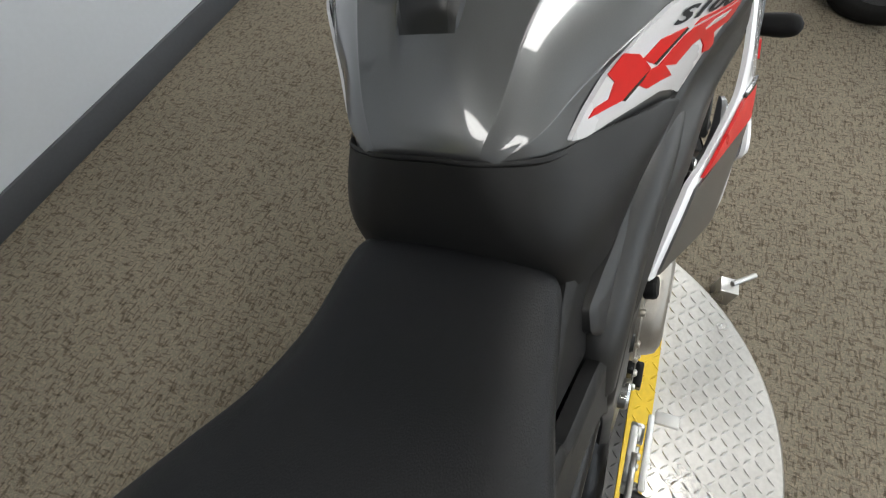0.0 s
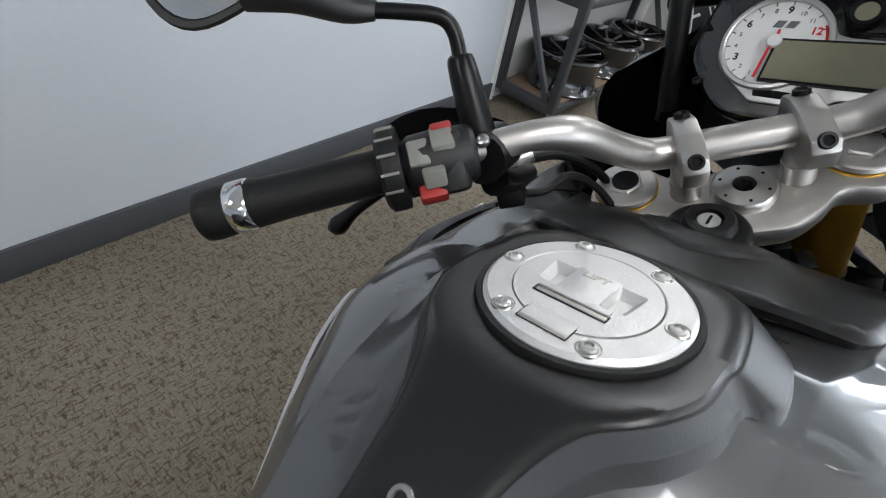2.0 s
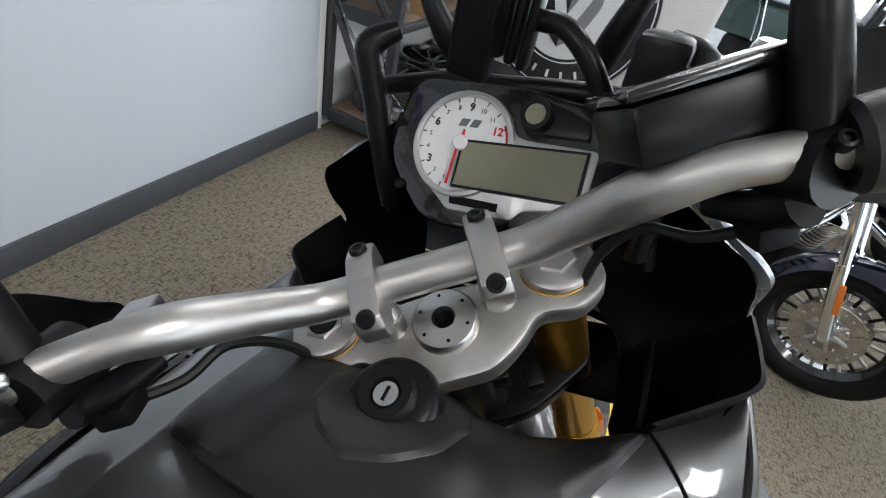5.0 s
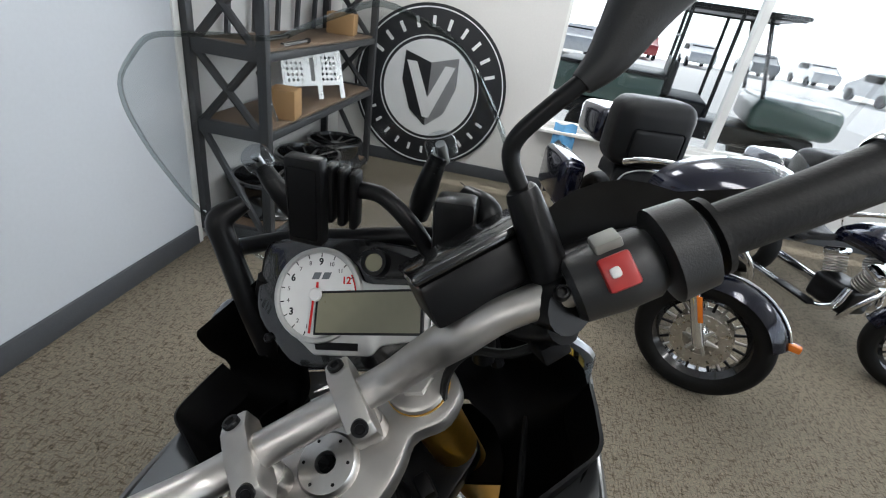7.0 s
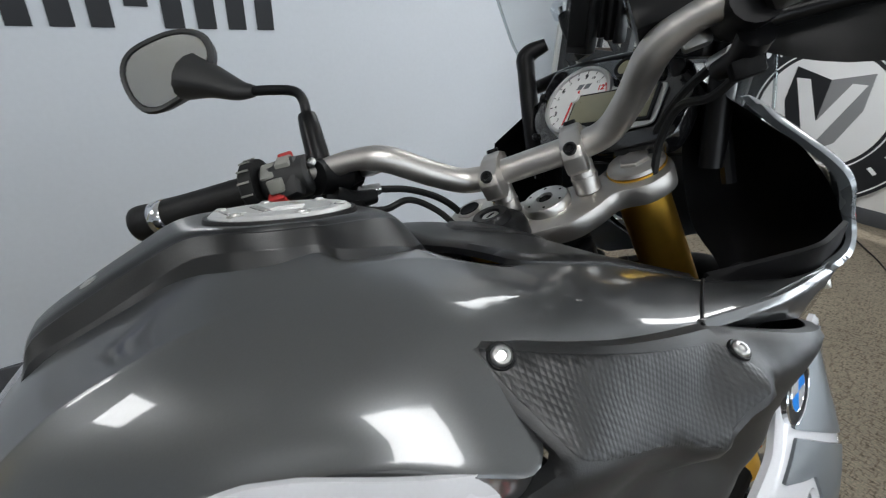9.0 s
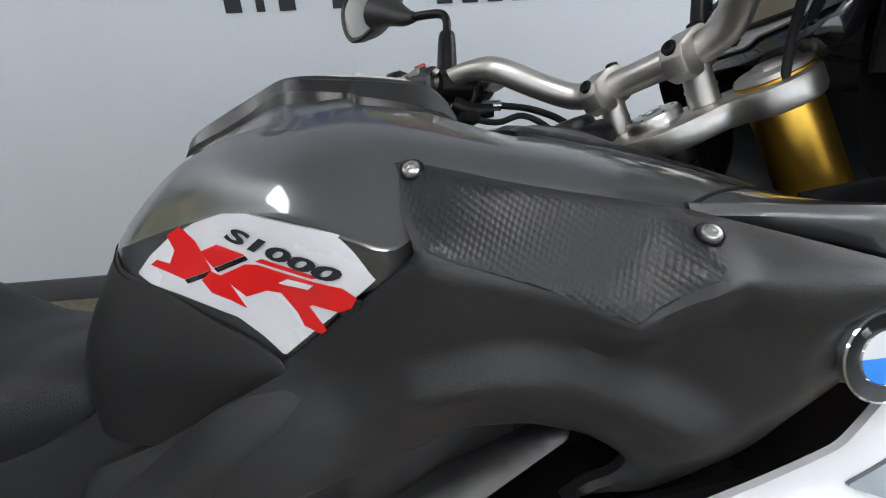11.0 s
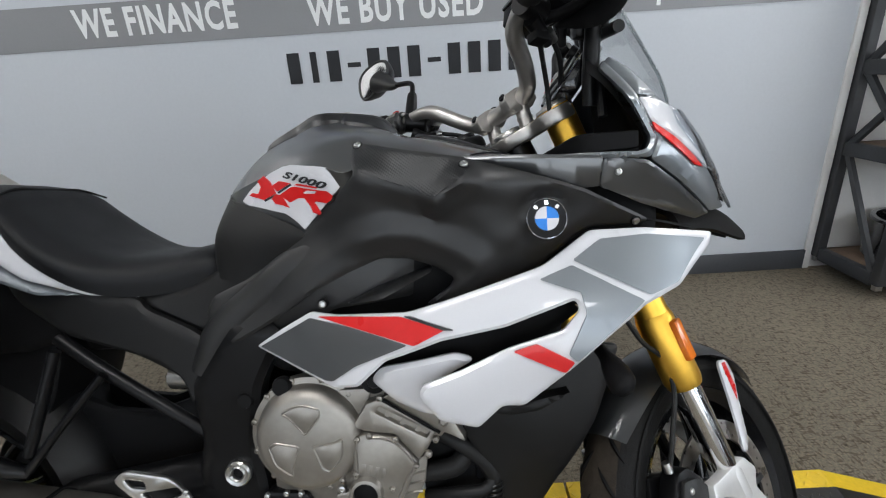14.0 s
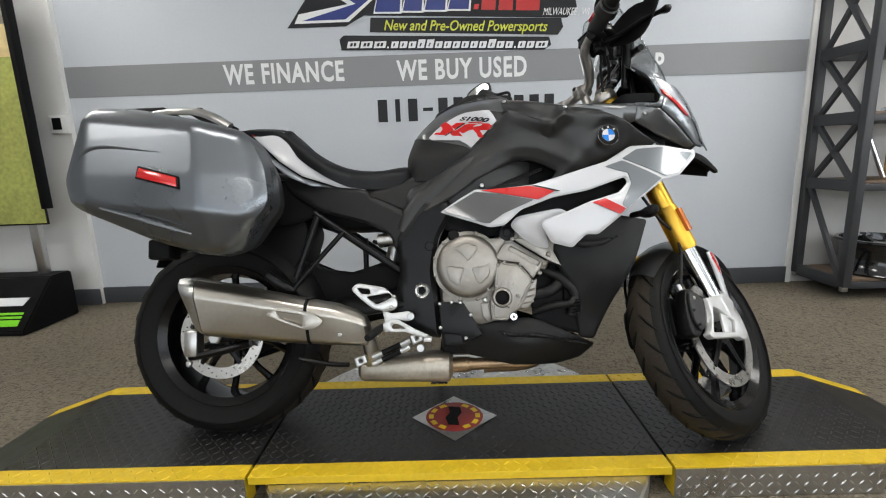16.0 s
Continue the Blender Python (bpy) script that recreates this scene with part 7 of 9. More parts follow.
# forks, calipers, front mudguard
fd = Vector((0.4305, 0, -0.9026))
for s in (-1, 1):
    top = Vector((0.462, s * 0.101, 1.052))
    at = lambda d, off=0.0: top + fd * d + Vector((0, s * off, 0))
    f = bp("fork_leg", tube([at(0.022), at(0.53)], 0.030, 28, 1), GOLD, None, "gold anodised fork leg", True)
    bp("fork_collar", tube([at(0.43), at(0.44), at(0.56), at(0.572)], [0.031, 0.034, 0.034, 0.031], 28, 1), GOLD, f, "", True)
    bp("stanchion", tube([at(0.57), at(0.76)], 0.0255, 24, 1), CHROME, f, "polished steel stanchion", True)
    side = Matrix(((1, 0, 0, 0), (0, 0, 1, s * 0.116 - 0.011), (0, 1, 0, 0), (0, 0, 0, 1)))
    bp("fork_foot", plate(soften([(0.700, 0.372), (0.716, 0.374), (0.770, 0.392), (0.808, 0.402), (0.842, 0.380), (0.832, 0.350), (0.866, 0.318), (0.872, 0.286), (0.858, 0.268), (0.838, 0.262), (0.826, 0.270), (0.760, 0.262), (0.682, 0.252), (0.666, 0.264), (0.682, 0.274), (0.704, 0.320)], 0.006), 0.022, side, 0.003,
        holes=[soften([(0.722, 0.349), (0.752, 0.344), (0.820, 0.318), (0.806, 0.283), (0.745, 0.276), (0.694, 0.270), (0.712, 0.315)], 0.006)]), CASTING, f, "silver-painted cast fork foot", True)
    bp("foot_web", plate(soften([(0.765, 0.338), (0.815, 0.316), (0.800, 0.280), (0.762, 0.277)], 0.004), 0.008, side @ pose(0, 0, 0.007), 0.002), CASTING, f, "", True)
    bp("foot_sleeve", tube([at(0.735), at(0.745), at(0.790), at(0.800)], [0.0262, 0.0285, 0.0285, 0.027], 24, 1), CASTING, f, "", True)
    bp("axle_end", lathe([(0.008, 0.004), (0.013, 0.004), (0.016, 0), (0.016, -0.01), (0.008, -0.01)], frame_of((0.843, s * 0.122, 0.298), (0, s, 0)), 24, closed=True), BOLT, f, "", True)
    cm = lambda d: Matrix(((1, 0, 0, 0), (0, 0, s, s * d), (0, 1, 0, 0), (0, 0, 0, 1)))
    cal = bp("brake_caliper", plate(soften([(0.630, 0.372), (0.642, 0.396), (0.670, 0.402), (0.712, 0.378), (0.706, 0.340), (0.682, 0.280), (0.656, 0.256), (0.632, 0.256), (0.620, 0.272), (0.618, 0.320)], 0.010), 0.036, cm(0.070), 0.006), SATIN_BLACK, None, "black radial brake caliper", True)
    bp("caliper_cheek", plate(soften([(0.640, 0.384), (0.676, 0.386), (0.706, 0.370), (0.700, 0.338), (0.678, 0.284), (0.654, 0.272), (0.634, 0.300), (0.632, 0.350)], 0.008), 0.012, cm(0.104), 0.004), MATT_BLACK, cal, "", True)
    bp("caliper_inner", box(0.625, 0.690, min(s * 0.030, s * 0.058), max(s * 0.030, s * 0.058), 0.268, 0.384, 0.008), SATIN_BLACK, cal, "", True)
    for x, z in ((0.655, 0.368), (0.640, 0.330), (0.650, 0.290)):
        bp("caliper_bolt", bolt((x, s * 0.116, z), (0, s, 0), 0.0055, 0.003), BOLT if z > 0.36 else SATIN_BLACK, cal, "", True)
    bp("caliper_mark", plate([(0.688, 0.300), (0.693, 0.298), (0.712, 0.352), (0.707, 0.354)], 0.0012, cm(0.1165)), LETTER_WHITE, cal, "white bar in place of lettering", True)
    bp("banjo", tube([(0.640, s * 0.090, 0.396), (0.634, s * 0.090, 0.412)], 0.008, 10, 1), BOLT, cal, "", True)
    bp("fork_reflector", box(-0.011, 0.011, -0.009, 0.009, -0.038, 0.038, 0.004), AMBER, f, "amber side reflector", False).data.transform(STEER @ Matrix.Translation(at(0.485, 0.034)) @ Matrix.Rotation(radians(-25.5), 4, "Y"))
    bp("brake_hose", tube([(0.560, s * 0.085, 0.70), (0.609, s * 0.098, 0.617), (0.652, s * 0.103, 0.586), (0.671, s * 0.104, 0.530), (0.650, s * 0.100, 0.452), (0.640, s * 0.092, 0.402)], 0.0045, 8, 5), RUBBER, f, "", True)


def front_fender():
    c = Vector((0.843, 0, 0.298))
    def rows(a0, a1, r, w, n=14):
        out = []
        for a in np.linspace(radians(a0), radians(a1), n):
            k = 1 - abs((math.degrees(a) - (a0 + a1) / 2) / ((a1 - a0) / 2)) ** 4 * 0.35
            out.append([(c.x + (r - 0.035 * abs(u) ** 2.2) * math.cos(a), w * k * u, c.z + (r - 0.035 * abs(u) ** 2.2) * math.sin(a)) for u in np.linspace(-1, 1, 13)])
        return out
    bm = bmesh.new()
    rings(bm, rows(46, 150, 0.322, 0.072), False, False)
    bmesh.ops.solidify(bm, geom=bm.faces[:], thickness=0.004)
    g = bp("front_fender", bm, GREY_PAINT, None, "dark grey metallic front fender", True)
    for s in (-1, 1):
        bm = panel([(0.865, 0.570), (0.895, 0.575), (0.915, 0.54), (0.915, 0.48), (0.920, 0.43), (0.912, 0.395), (0.898, 0.39), (0.893, 0.44), (0.882, 0.50)], 0.083, 0.008, 0.003, 0.014, 0.012, s)
        bp("fender_cheek", bm, WHITE_PAINT, g, "white fender side blade", True)
        bm = panel([(0.872, 0.566), (0.886, 0.569), (0.908, 0.52), (0.905, 0.49)], 0.083, 0.003, 0.001, 0.014, 0.003, s, 0.0012)
        bp("fender_stripe", bm, RED_PAINT, g, "", True)


front_fender()
# the fork stands a little off the frame's own plane
TILT = Matrix.Translation(STEER_AT) @ Matrix.Rotation(radians(5.98), 4, Vector((-0.7381, 0.5601, -0.3761))) @ Matrix.Rotation(radians(4), 4, STEER_AXIS) @ Matrix.Translation(-STEER_AT)
for ob in bike.children:
    if ob.name.split(".")[0] in ("fork_leg", "brake_caliper", "front_fender") or (ob.name.split(".")[0] == "tyre" and ob.data.vertices[0].co.x > 0):
        for o in (ob, *ob.children_recursive):
            o.data.transform(TILT)

# triple clamp, handlebar
tc = frame_of((0.4396, 0, 1.0166), (-0.4305, 0, 0.9026))
clamp = bp("triple_clamp", plate(soften([(-0.050, -0.030), (-0.030, -0.060), (-0.012, -0.075), (-0.020, -0.110), (0.000, -0.140), (0.035, -0.140), (0.062, -0.115), (0.058, -0.080), (0.030, -0.055), (0.034, 0.0),
        (0.030, 0.055), (0.058, 0.080), (0.062, 0.115), (0.035, 0.140), (0.000, 0.140), (-0.020, 0.110), (-0.012, 0.075), (-0.030, 0.060), (-0.050, 0.030)], 0.014), 0.026, tc @ pose(0, 0, -0.020), 0.005), BAR_ALU, None, "bead-blasted aluminium top clamp", True)
bp("stem_nut", lathe([(0.008, 0.004), (0.010, 0.012), (0.026, 0.0105), (0.0285, 0.007), (0.0285, -0.001), (0.008, -0.001)], tc @ pose(0, 0, 0.006), 40, closed=True), ALU, clamp, "", True)
bp("stem_socket", lathe([(0, 0.004), (0.008, 0.004), (0.008, 0.012), (0.0, 0.002)], tc @ pose(0, 0, 0.004), 6), DEEP_BLACK, clamp, "", True)
for k in range(6):
    a = 2 * math.pi * k / 6
    bp("nut_dimple", lathe([(0, 0.0006), (0.0016, 0.0006), (0.0016, 0), (0, 0)], tc @ pose(0.021 * math.cos(a), 0.021 * math.sin(a), 0.0168), 8), DEEP_BLACK, clamp, "", True)
for s in (-1, 1):
    m = tc @ pose(0.028, s * 0.103, 0.006)
    bp("fork_ring", lathe([(0.026, 0), (0.0328, 0), (0.0328, 0.0022), (0.026, 0.0022)], m, 36, closed=True), GOLD, clamp, "", True)
    bp("fork_cap", lathe([(0, 0.009), (0.027, 0.009), (0.0305, 0.007), (0.032, 0.003), (0, 0.003)], m, 36), BAR_ALU, clamp, "", True)
    bp("cap_hex", lathe([(0, 0.013), (0.016, 0.013), (0.018, 0.0115), (0.018, 0.009), (0, 0.009)], m, 6), BAR_ALU, clamp, "", True)
bp("damping_adjuster", lathe([(0, 0.0132), (0.010, 0.0132), (0.0125, 0.0142), (0.0135, 0.0138), (0.0135, 0.009), (0, 0.009)], tc @ pose(0.028, 0.103, 0.006), 24), DEEP_BLACK, clamp, "black damping adjuster", True)
bp("lower_clamp", plate(soften([(-0.04, -0.05), (0.0, -0.135), (0.06, -0.135), (0.06, 0.135), (0.0, 0.135), (-0.04, 0.05)], 0.02), 0.03, tc @ pose(0, 0, -0.20), 0.004), SATIN_BLACK, clamp, "", True)
bp("steering_stem", tube([tc @ Vector((0, 0, -0.02)), tc @ Vector((0, 0, -0.20))], 0.034, 24, 1), SATIN_BLACK, clamp, "", True)
for y, z in ((-0.03, -0.05), (0.03, -0.06), (-0.06, -0.09), (0.05, -0.12)):
    bp("cable_clip", box(-0.012, 0.012, -0.008, 0.008, -0.012, 0.012, 0.002), SATIN_BLACK, clamp).data.transform(STEER @ tc @ Matrix.Translation((-0.03, y, z)))

BAR = [(0.322, 0.235, 1.144), (0.334, 0.205, 1.142), (0.343, 0.175, 1.141), (0.360, 0.145, 1.131), (0.400, 0.115, 1.102), (0.423, 0.090, 1.083), (0.431, 0.068, 1.077), (0.434, 0.045, 1.076), (0.434, 0, 1.076)]
full = BAR + [(x, -y, z) for x, y, z in BAR[-2::-1]]
bar = bp("handlebar", tube(full, [0.0112 if abs(p[1]) > 0.215 else 0.0125 if abs(p[1]) > 0.15 else 0.0155 for p in full], 24, 6), BAR_ALU, None, "bead-blasted aluminium tapered handlebar", True)
CLAMP_TILT = Matrix.Rotation(radians(-24), 4, "Y")
for s in (-1, 1):
    c = Vector((0.434, s * 0.048, 1.076))
    post = tc @ Vector((0.010, s * 0.048, 0.004))
    bp("bar_riser", tube([post, post + (c - post) * 0.5, c], [0.0150, 0.0138, 0.0135], 20, 2), BAR_ALU, bar, "", True)
    bp("riser_ring", tube([post + (c - post) * 0.30, post + (c - post) * 0.36], 0.0152, 20, 1), BAR_ALU, bar, "", True)
    cm = Matrix.Translation(c) @ CLAMP_TILT
    lay = Matrix(((1, 0, 0, 0), (0, 0, 1, -0.0115), (0, 1, 0, 0), (0, 0, 0, 1)))
    bp("bar_clamp", grow(plate(soften([(-0.040, -0.012), (-0.026, -0.021), (0.018, -0.021), (0.036, -0.010), (0.036, 0.012), (0.018, 0.0215), (-0.004, 0.0225), (-0.036, 0.0165), (-0.0415, 0.006)], 0.0016), 0.023, Matrix.Identity(4), 0.0032), cm @ lay), BAR_ALU, bar, "", True)
    for d, h, nx in ((-0.034, 0.0135, -0.9), (0.024, 0.018, 0.35)):
        p = cm @ Vector((d, 0, h))
        fr_ = frame_of(p, CLAMP_TILT.to_3x3() @ Vector((nx, 0, 1)))
        bp("clamp_bolt", lathe([(0.0038, 0.0046), (0.0044, 0.0054), (0.0064, 0.0054), (0.0072, 0.0044), (0.0072, -0.004), (0.0038, -0.004)], fr_, 24, closed=True), SATIN_BLACK, bar, "", True)
        bp("bolt_socket", lathe([(0, 0.0040), (0.0046, 0.0040), (0.0046, -0.001), (0, -0.001)], fr_, 6), DEEP_BLACK, bar, "", True)

GRIP = [(0.326, 0.228, 1.143), (0.303, 0.30, 1.147), (0.278, 0.37, 1.150), (0.269, 0.398, 1.151)]
for s in (-1, 1):
    g = [(x, s * y, z) for x, y, z in (GRIP if s > 0 else [*GRIP[:3], (0.265, 0.410, 1.152)])]
    gr = bp("grip", tube(g, [0.0185, 0.0185, 0.0190, 0.0205] if s > 0 else [0.0185, 0.0182, 0.0178, 0.0182], 20, 5), RUBBER, None, "black rubber grip", True)
    e = Vector(g[-1])
    d = (e - Vector(g[-2])).normalized()
    bp("end_ring", tube([e, e + d * 0.002, e + d * 0.016, e + d * 0.018], [0.0205, 0.0218, 0.0218, 0.0205], 24, 1), CHROME, gr, "chrome bar end ring", True)
    bp("end_weight", tube([e + d * 0.018, e + d * 0.03, e + d * 0.042, e + d * 0.046], [0.0205, 0.0220, 0.0215, 0.016], 24, 2), RUBBER, gr, "", True)
    sw = Vector((0.317, s * 0.250, 1.144))
    ax = frame_of(sw, Vector(g[1]) - Vector(g[0]), (-0.6, 0, 0.8))
    box_r = [(0.021, -0.030), (0.025, -0.026), (0.027, 0.0), (0.026, 0.022), (0.022, 0.028)]
    hs = bp("switch_housing", lathe([(0.012, -0.030), *box_r, (0.012, 0.028)], ax @ Matrix.Diagonal((0.92, 0.92, 1, 1)), 28, closed=True), MATT_BLACK, None, "matt black switch housing", True)
    up = lambda u, v, w: ax @ Vector((w, v, u))
    def button(u, v, su, sv, h, material, lab, name="button"):
        b = box(-0.003, h, -sv, sv, -su, su, 0.0022)
        bp(name, grow(b, ax @ pose(0, 0, u) @ Matrix.Rotation(v, 4, "Z") @ pose(0.0285, 0, 0)), material, hs, lab, True)
    def key(p, su, sv, h, material, lab, name="button"):
        p = Vector((p[0], s * p[1], p[2]))
        axis = (Vector(g[1]) - Vector(g[0])).normalized()
        n = (p - sw) - axis * (p - sw).dot(axis)
        bp(name, grow(box(-su, su, -sv, sv, -h, 0.0, 0.0022), frame_of(p, n, axis)), material, hs, lab, True)
    if s > 0:
        key((0.304, 0.240, 1.166), 0.009, 0.011, 0.014, GREY_BUTTON, "pale grey button")
        key((0.294, 0.258, 1.159), 0.0085, 0.011, 0.014, GREY_BUTTON, "pale grey button")
        key((0.287, 0.248, 1.137), 0.009, 0.008, 0.016, GREY_BUTTON, "pale grey button")
        key((0.291, 0.254, 1.119), 0.011, 0.007, 0.016, RED_BUTTON, "red button")
        key((0.312, 0.241, 1.1735), 0.0085, 0.0035, 0.012, RED_BUTTON, "red button")
        bp("control_block", grow(box(-0.022, 0.018, -0.026, 0.022, -0.012, 0.006, 0.006), frame_of((0.303, 0.247, 1.141), (-0.85, 0, 0.3), Vector(g[1]) - Vector(g[0]))), MATT_BLACK, hs, "", True)
        bp("thumb_wheel", lathe([(0.014, 0.030), (0.033, 0.030), (0.034, 0.034), (0.034, 0.044), (0.030, 0.048), (0.014, 0.048)], ax, 28, closed=True), RUBBER, hs, "", True)
        for k in range(9):
            bp("wheel_rib", grow(box(-0.0006, 0.0008, -0.001, 0.001, 0.032, 0.046), ax @ Matrix.Rotation(-1.2 + k * 0.42, 4, "Z") @ pose(0.0342, 0, 0)), GREY_BUTTON, hs, "", True)
    else:
        key((0.294, 0.242, 1.161), 0.010, 0.011, 0.012, RED_BUTTON, "red engine stop rocker")
        key((0.2935, 0.239, 1.1622), 0.0035, 0.0035, 0.006, MARK_WHITE, "white printed mark", "printed_mark")
        key((0.2905, 0.246, 1.1575), 0.004, 0.0035, 0.006, MARK_WHITE, "white printed mark", "printed_mark")
        key((0.316, 0.250, 1.174), 0.009, 0.008, 0.010, GREY_BUTTON, "pale grey button")
        bp("throttle_tube", tube([ax @ Vector((0, 0, 0.03)), ax @ Vector((0, 0, 0.032)), ax @ Vector((0, 0, 0.055)), ax @ Vector((0, 0, 0.060))], [0.026, 0.032, 0.030, 0.020], 28, 1), MATT_BLACK, hs, "", True)
        bp("throttle_flange", tube([ax @ Vector((0, 0, 0.062)), ax @ Vector((0, 0, 0.066))], 0.026, 28, 1), RUBBER, hs, "", True)
    # lever, perch, mirror
    pc = Vector((0.332, s * 0.212, 1.140))
    perch = bp("lever_perch", tube([pc + Vector((-0.012, s * 0.006, -0.004)), pc + Vector((0.03, -s * 0.004, -0.006))], 0.021, 16, 1), SATIN_BLACK, None, "black lever perch and mirror clamp", True)
    bp("perch_screw", bolt(pc + Vector((-0.016, 0, 0.012)), (-0.7, 0, 0.7), 0.0055, 0.004), BOLT if s > 0 else SATIN_BLACK, perch, "", True)
    bp("lever", tube([pc + Vector((0.045, -s * 0.015, -0.010)), pc + Vector((0.064, s * 0.03, -0.014)), pc + Vector((0.064, s * 0.10, -0.026)), pc + Vector((0.058, s * 0.165, -0.050)), pc + Vector((0.054, s * 0.193, -0.064)), pc + Vector((0.053, s * 0.204, -0.066))], [0.010, 0.009, 0.007, 0.0065, 0.0115, 0.006], 10, 5), SATIN_BLACK, perch, "", True)
    at = lambda x, y, z: Vector((x, s * y, z))
    bp("perch_arm", tube([at(0.336, 0.214, 1.112), at(0.360, 0.205, 1.100), at(0.385, 0.190, 1.098)], [0.014, 0.012, 0.009], 12, 4), SATIN_BLACK, perch, "", True)
    bp("cable_adjuster", tube([at(0.378, 0.204, 1.108), at(0.400, 0.190, 1.106)], 0.0075, 12, 1), BOLT, perch, "", True)
    bp("hose", tube([at(0.398, 0.191, 1.106), at(0.436, 0.163, 1.092), at(0.462, 0.130, 1.060), at(0.470, 0.10, 1.0)], 0.0048, 8, 5), RUBBER, perch, "", True)
    bp("hose", tube([at(0.352, 0.208, 1.092), at(0.380, 0.180, 1.078), at(0.405, 0.155, 1.080), at(0.430, 0.130, 1.05), at(0.445, 0.11, 1.0)], 0.0042, 8, 5), RUBBER, perch, "", True)
    bp("lever_switch", grow(box(-0.012, 0.014, -0.012, 0.012, -0.008, 0.008, 0.003), Matrix.Translation(at(0.352, 0.205, 1.090))), DEEP_BLACK, perch, "", True)
    bp("hose_banjo", box(-0.012, 0.012, -0.012, 0.012, -0.009, 0.009, 0.003), BOLT, perch).data.transform(STEER @ Matrix.Translation(pc + Vector((0.052, -s * 0.032, -0.008))))
    at = lambda x, y, z: Vector((x, s * y, z))
    mr = bp("mirror_stalk", tube([at(0.336, 0.216, 1.146), at(0.341, 0.219, 1.166), at(0.350, 0.222, 1.208), at(0.351, 0.222, 1.215)], [0.0125, 0.0135, 0.0115, 0.007], 16, 3), SATIN_BLACK, None, "black rubber mirror boot", True)
    bp("mirror_arm", tube([at(0.350, 0.222, 1.210), at(0.354, 0.223, 1.232), at(0.352, 0.231, 1.245), at(0.345, 0.255, 1.255), at(0.338, 0.280, 1.263)], 0.0060, 12, 5), SATIN_BLACK, mr, "", True)
    hc = at(0.322, 0.382, 1.330)
    hm = frame_of(hc, (-0.93, -s * 0.25, 0.0), (0.1, -s, 0.1))
    headp = lambda w, h, z: [(w * math.copysign(abs(math.cos(u)) ** 0.8, math.cos(u)) * (1.0 if math.cos(u) < 0 else 1.12), h * math.copysign(abs(math.sin(u)) ** 0.85, math.sin(u)) * (1 - 0.22 * math.cos(u)), z) for u in np.linspace(0, 2 * math.pi, 33)[:-1]]
    bm = bmesh.new()
    rings(bm, [headp(0.020, 0.014, -0.045), headp(0.045, 0.030, -0.034), headp(0.060, 0.040, -0.012), headp(0.064, 0.043, 0.0), headp(0.062, 0.041, 0.004), headp(0.057, 0.037, 0.0035), headp(0.056, 0.036, 0.0005)])
    bp("mirror_shell", grow(bm, hm), MATT_BLACK, mr, "black mirror housing", True)
    bm = bmesh.new()
    rings(bm, [headp(0.0555, 0.0355, 0.0007), headp(0.0555, 0.0355, 0.0016)])
    bp("mirror_glass", grow(bm, hm), MIRROR, mr, "silvered mirror glass", True)
    bp("mirror_neck", tube([at(0.339, 0.275, 1.261), at(0.335, 0.295, 1.270), at(0.332, 0.325, 1.292), at(0.329, 0.354, 1.310)], [0.008, 0.014, 0.022, 0.032], 14, 4, flat=0.8), MATT_BLACK, mr, "", True)
# brake fluid reservoir and hand guard on the throttle side
res = bp("fluid_reservoir", grow(box(-0.034, 0.034, -0.052, 0.048, -0.018, 0.016, 0.005), Matrix.Translation((0.382, -0.182, 1.160)) @ Matrix.Rotation(radians(14), 4, "Y")), SATIN_BLACK, None, "black brake fluid reservoir", True)
bp("reservoir_lid", grow(box(-0.036, 0.036, -0.054, 0.050, 0.0165, 0.024, 0.003), Matrix.Translation((0.382, -0.182, 1.160)) @ Matrix.Rotation(radians(14), 4, "Y")), BLACK_GLOSS, res, "", True)
bm = bmesh.new()
rows = []
for u in np.linspace(0, 1, 14):
    y = 0.205 + 0.245 * u
    x = 0.402 + 0.010 * math.sin(u * 3.1) - 0.075 * u ** 2.2
    z0, z1 = 1.116 - 0.060 * math.sin(min(u * 1.15, 1) * 2.6), 1.149 + 0.026 * math.sin(math.pi * min(u / 0.62, 1)) - 0.075 * max(0, u - 0.5)
    rows.append([(x + 0.024 * math.cos(v * 2.6 - 1.3) - 0.02, -y, z0 + (z1 - z0) * v) for v in np.linspace(0, 1, 9)])
rings(bm, rows, False, False)
bmesh.ops.solidify(bm, geom=bm.faces[:], thickness=0.005)
other = mirrored(bm)
bmesh.ops.delete(other, geom=[v for v in other.verts if v.co.y > 0.335], context="VERTS")
for v in other.verts:
    v.co.z = max(v.co.z, 1.102 + (v.co.z - 1.102) * 0.25)
bp("hand_guard", bm, MATT_BLACK, None, "matt black hand guard", True)
bp("hand_guard", other, MATT_BLACK, None, "matt black hand guard", True)

# ignition cover
IGN_Z = field([(0.256, 0, 1.0215), (0.261, 0.122, 1.0235), (0.261, -0.122, 1.0235), (0.31, 0.133, 1.0120), (0.31, -0.133, 1.0120), (0.355, 0.139, 1.0000), (0.355, -0.139, 1.0000), (0.40, 0.156, 0.9835), (0.40, -0.156, 0.9835),
               (0.453, 0.173, 0.9625), (0.453, -0.173, 0.9625), (0.30, 0, 1.0230), (0.30, 0.07, 1.0230), (0.30, -0.07, 1.0230), (0.345, 0.07, 1.0120), (0.345, -0.07, 1.0120), (0.345, 0, 1.0120), (0.385, 0.10, 0.992), (0.385, -0.10, 0.992), (0.40, 0, 0.985)])
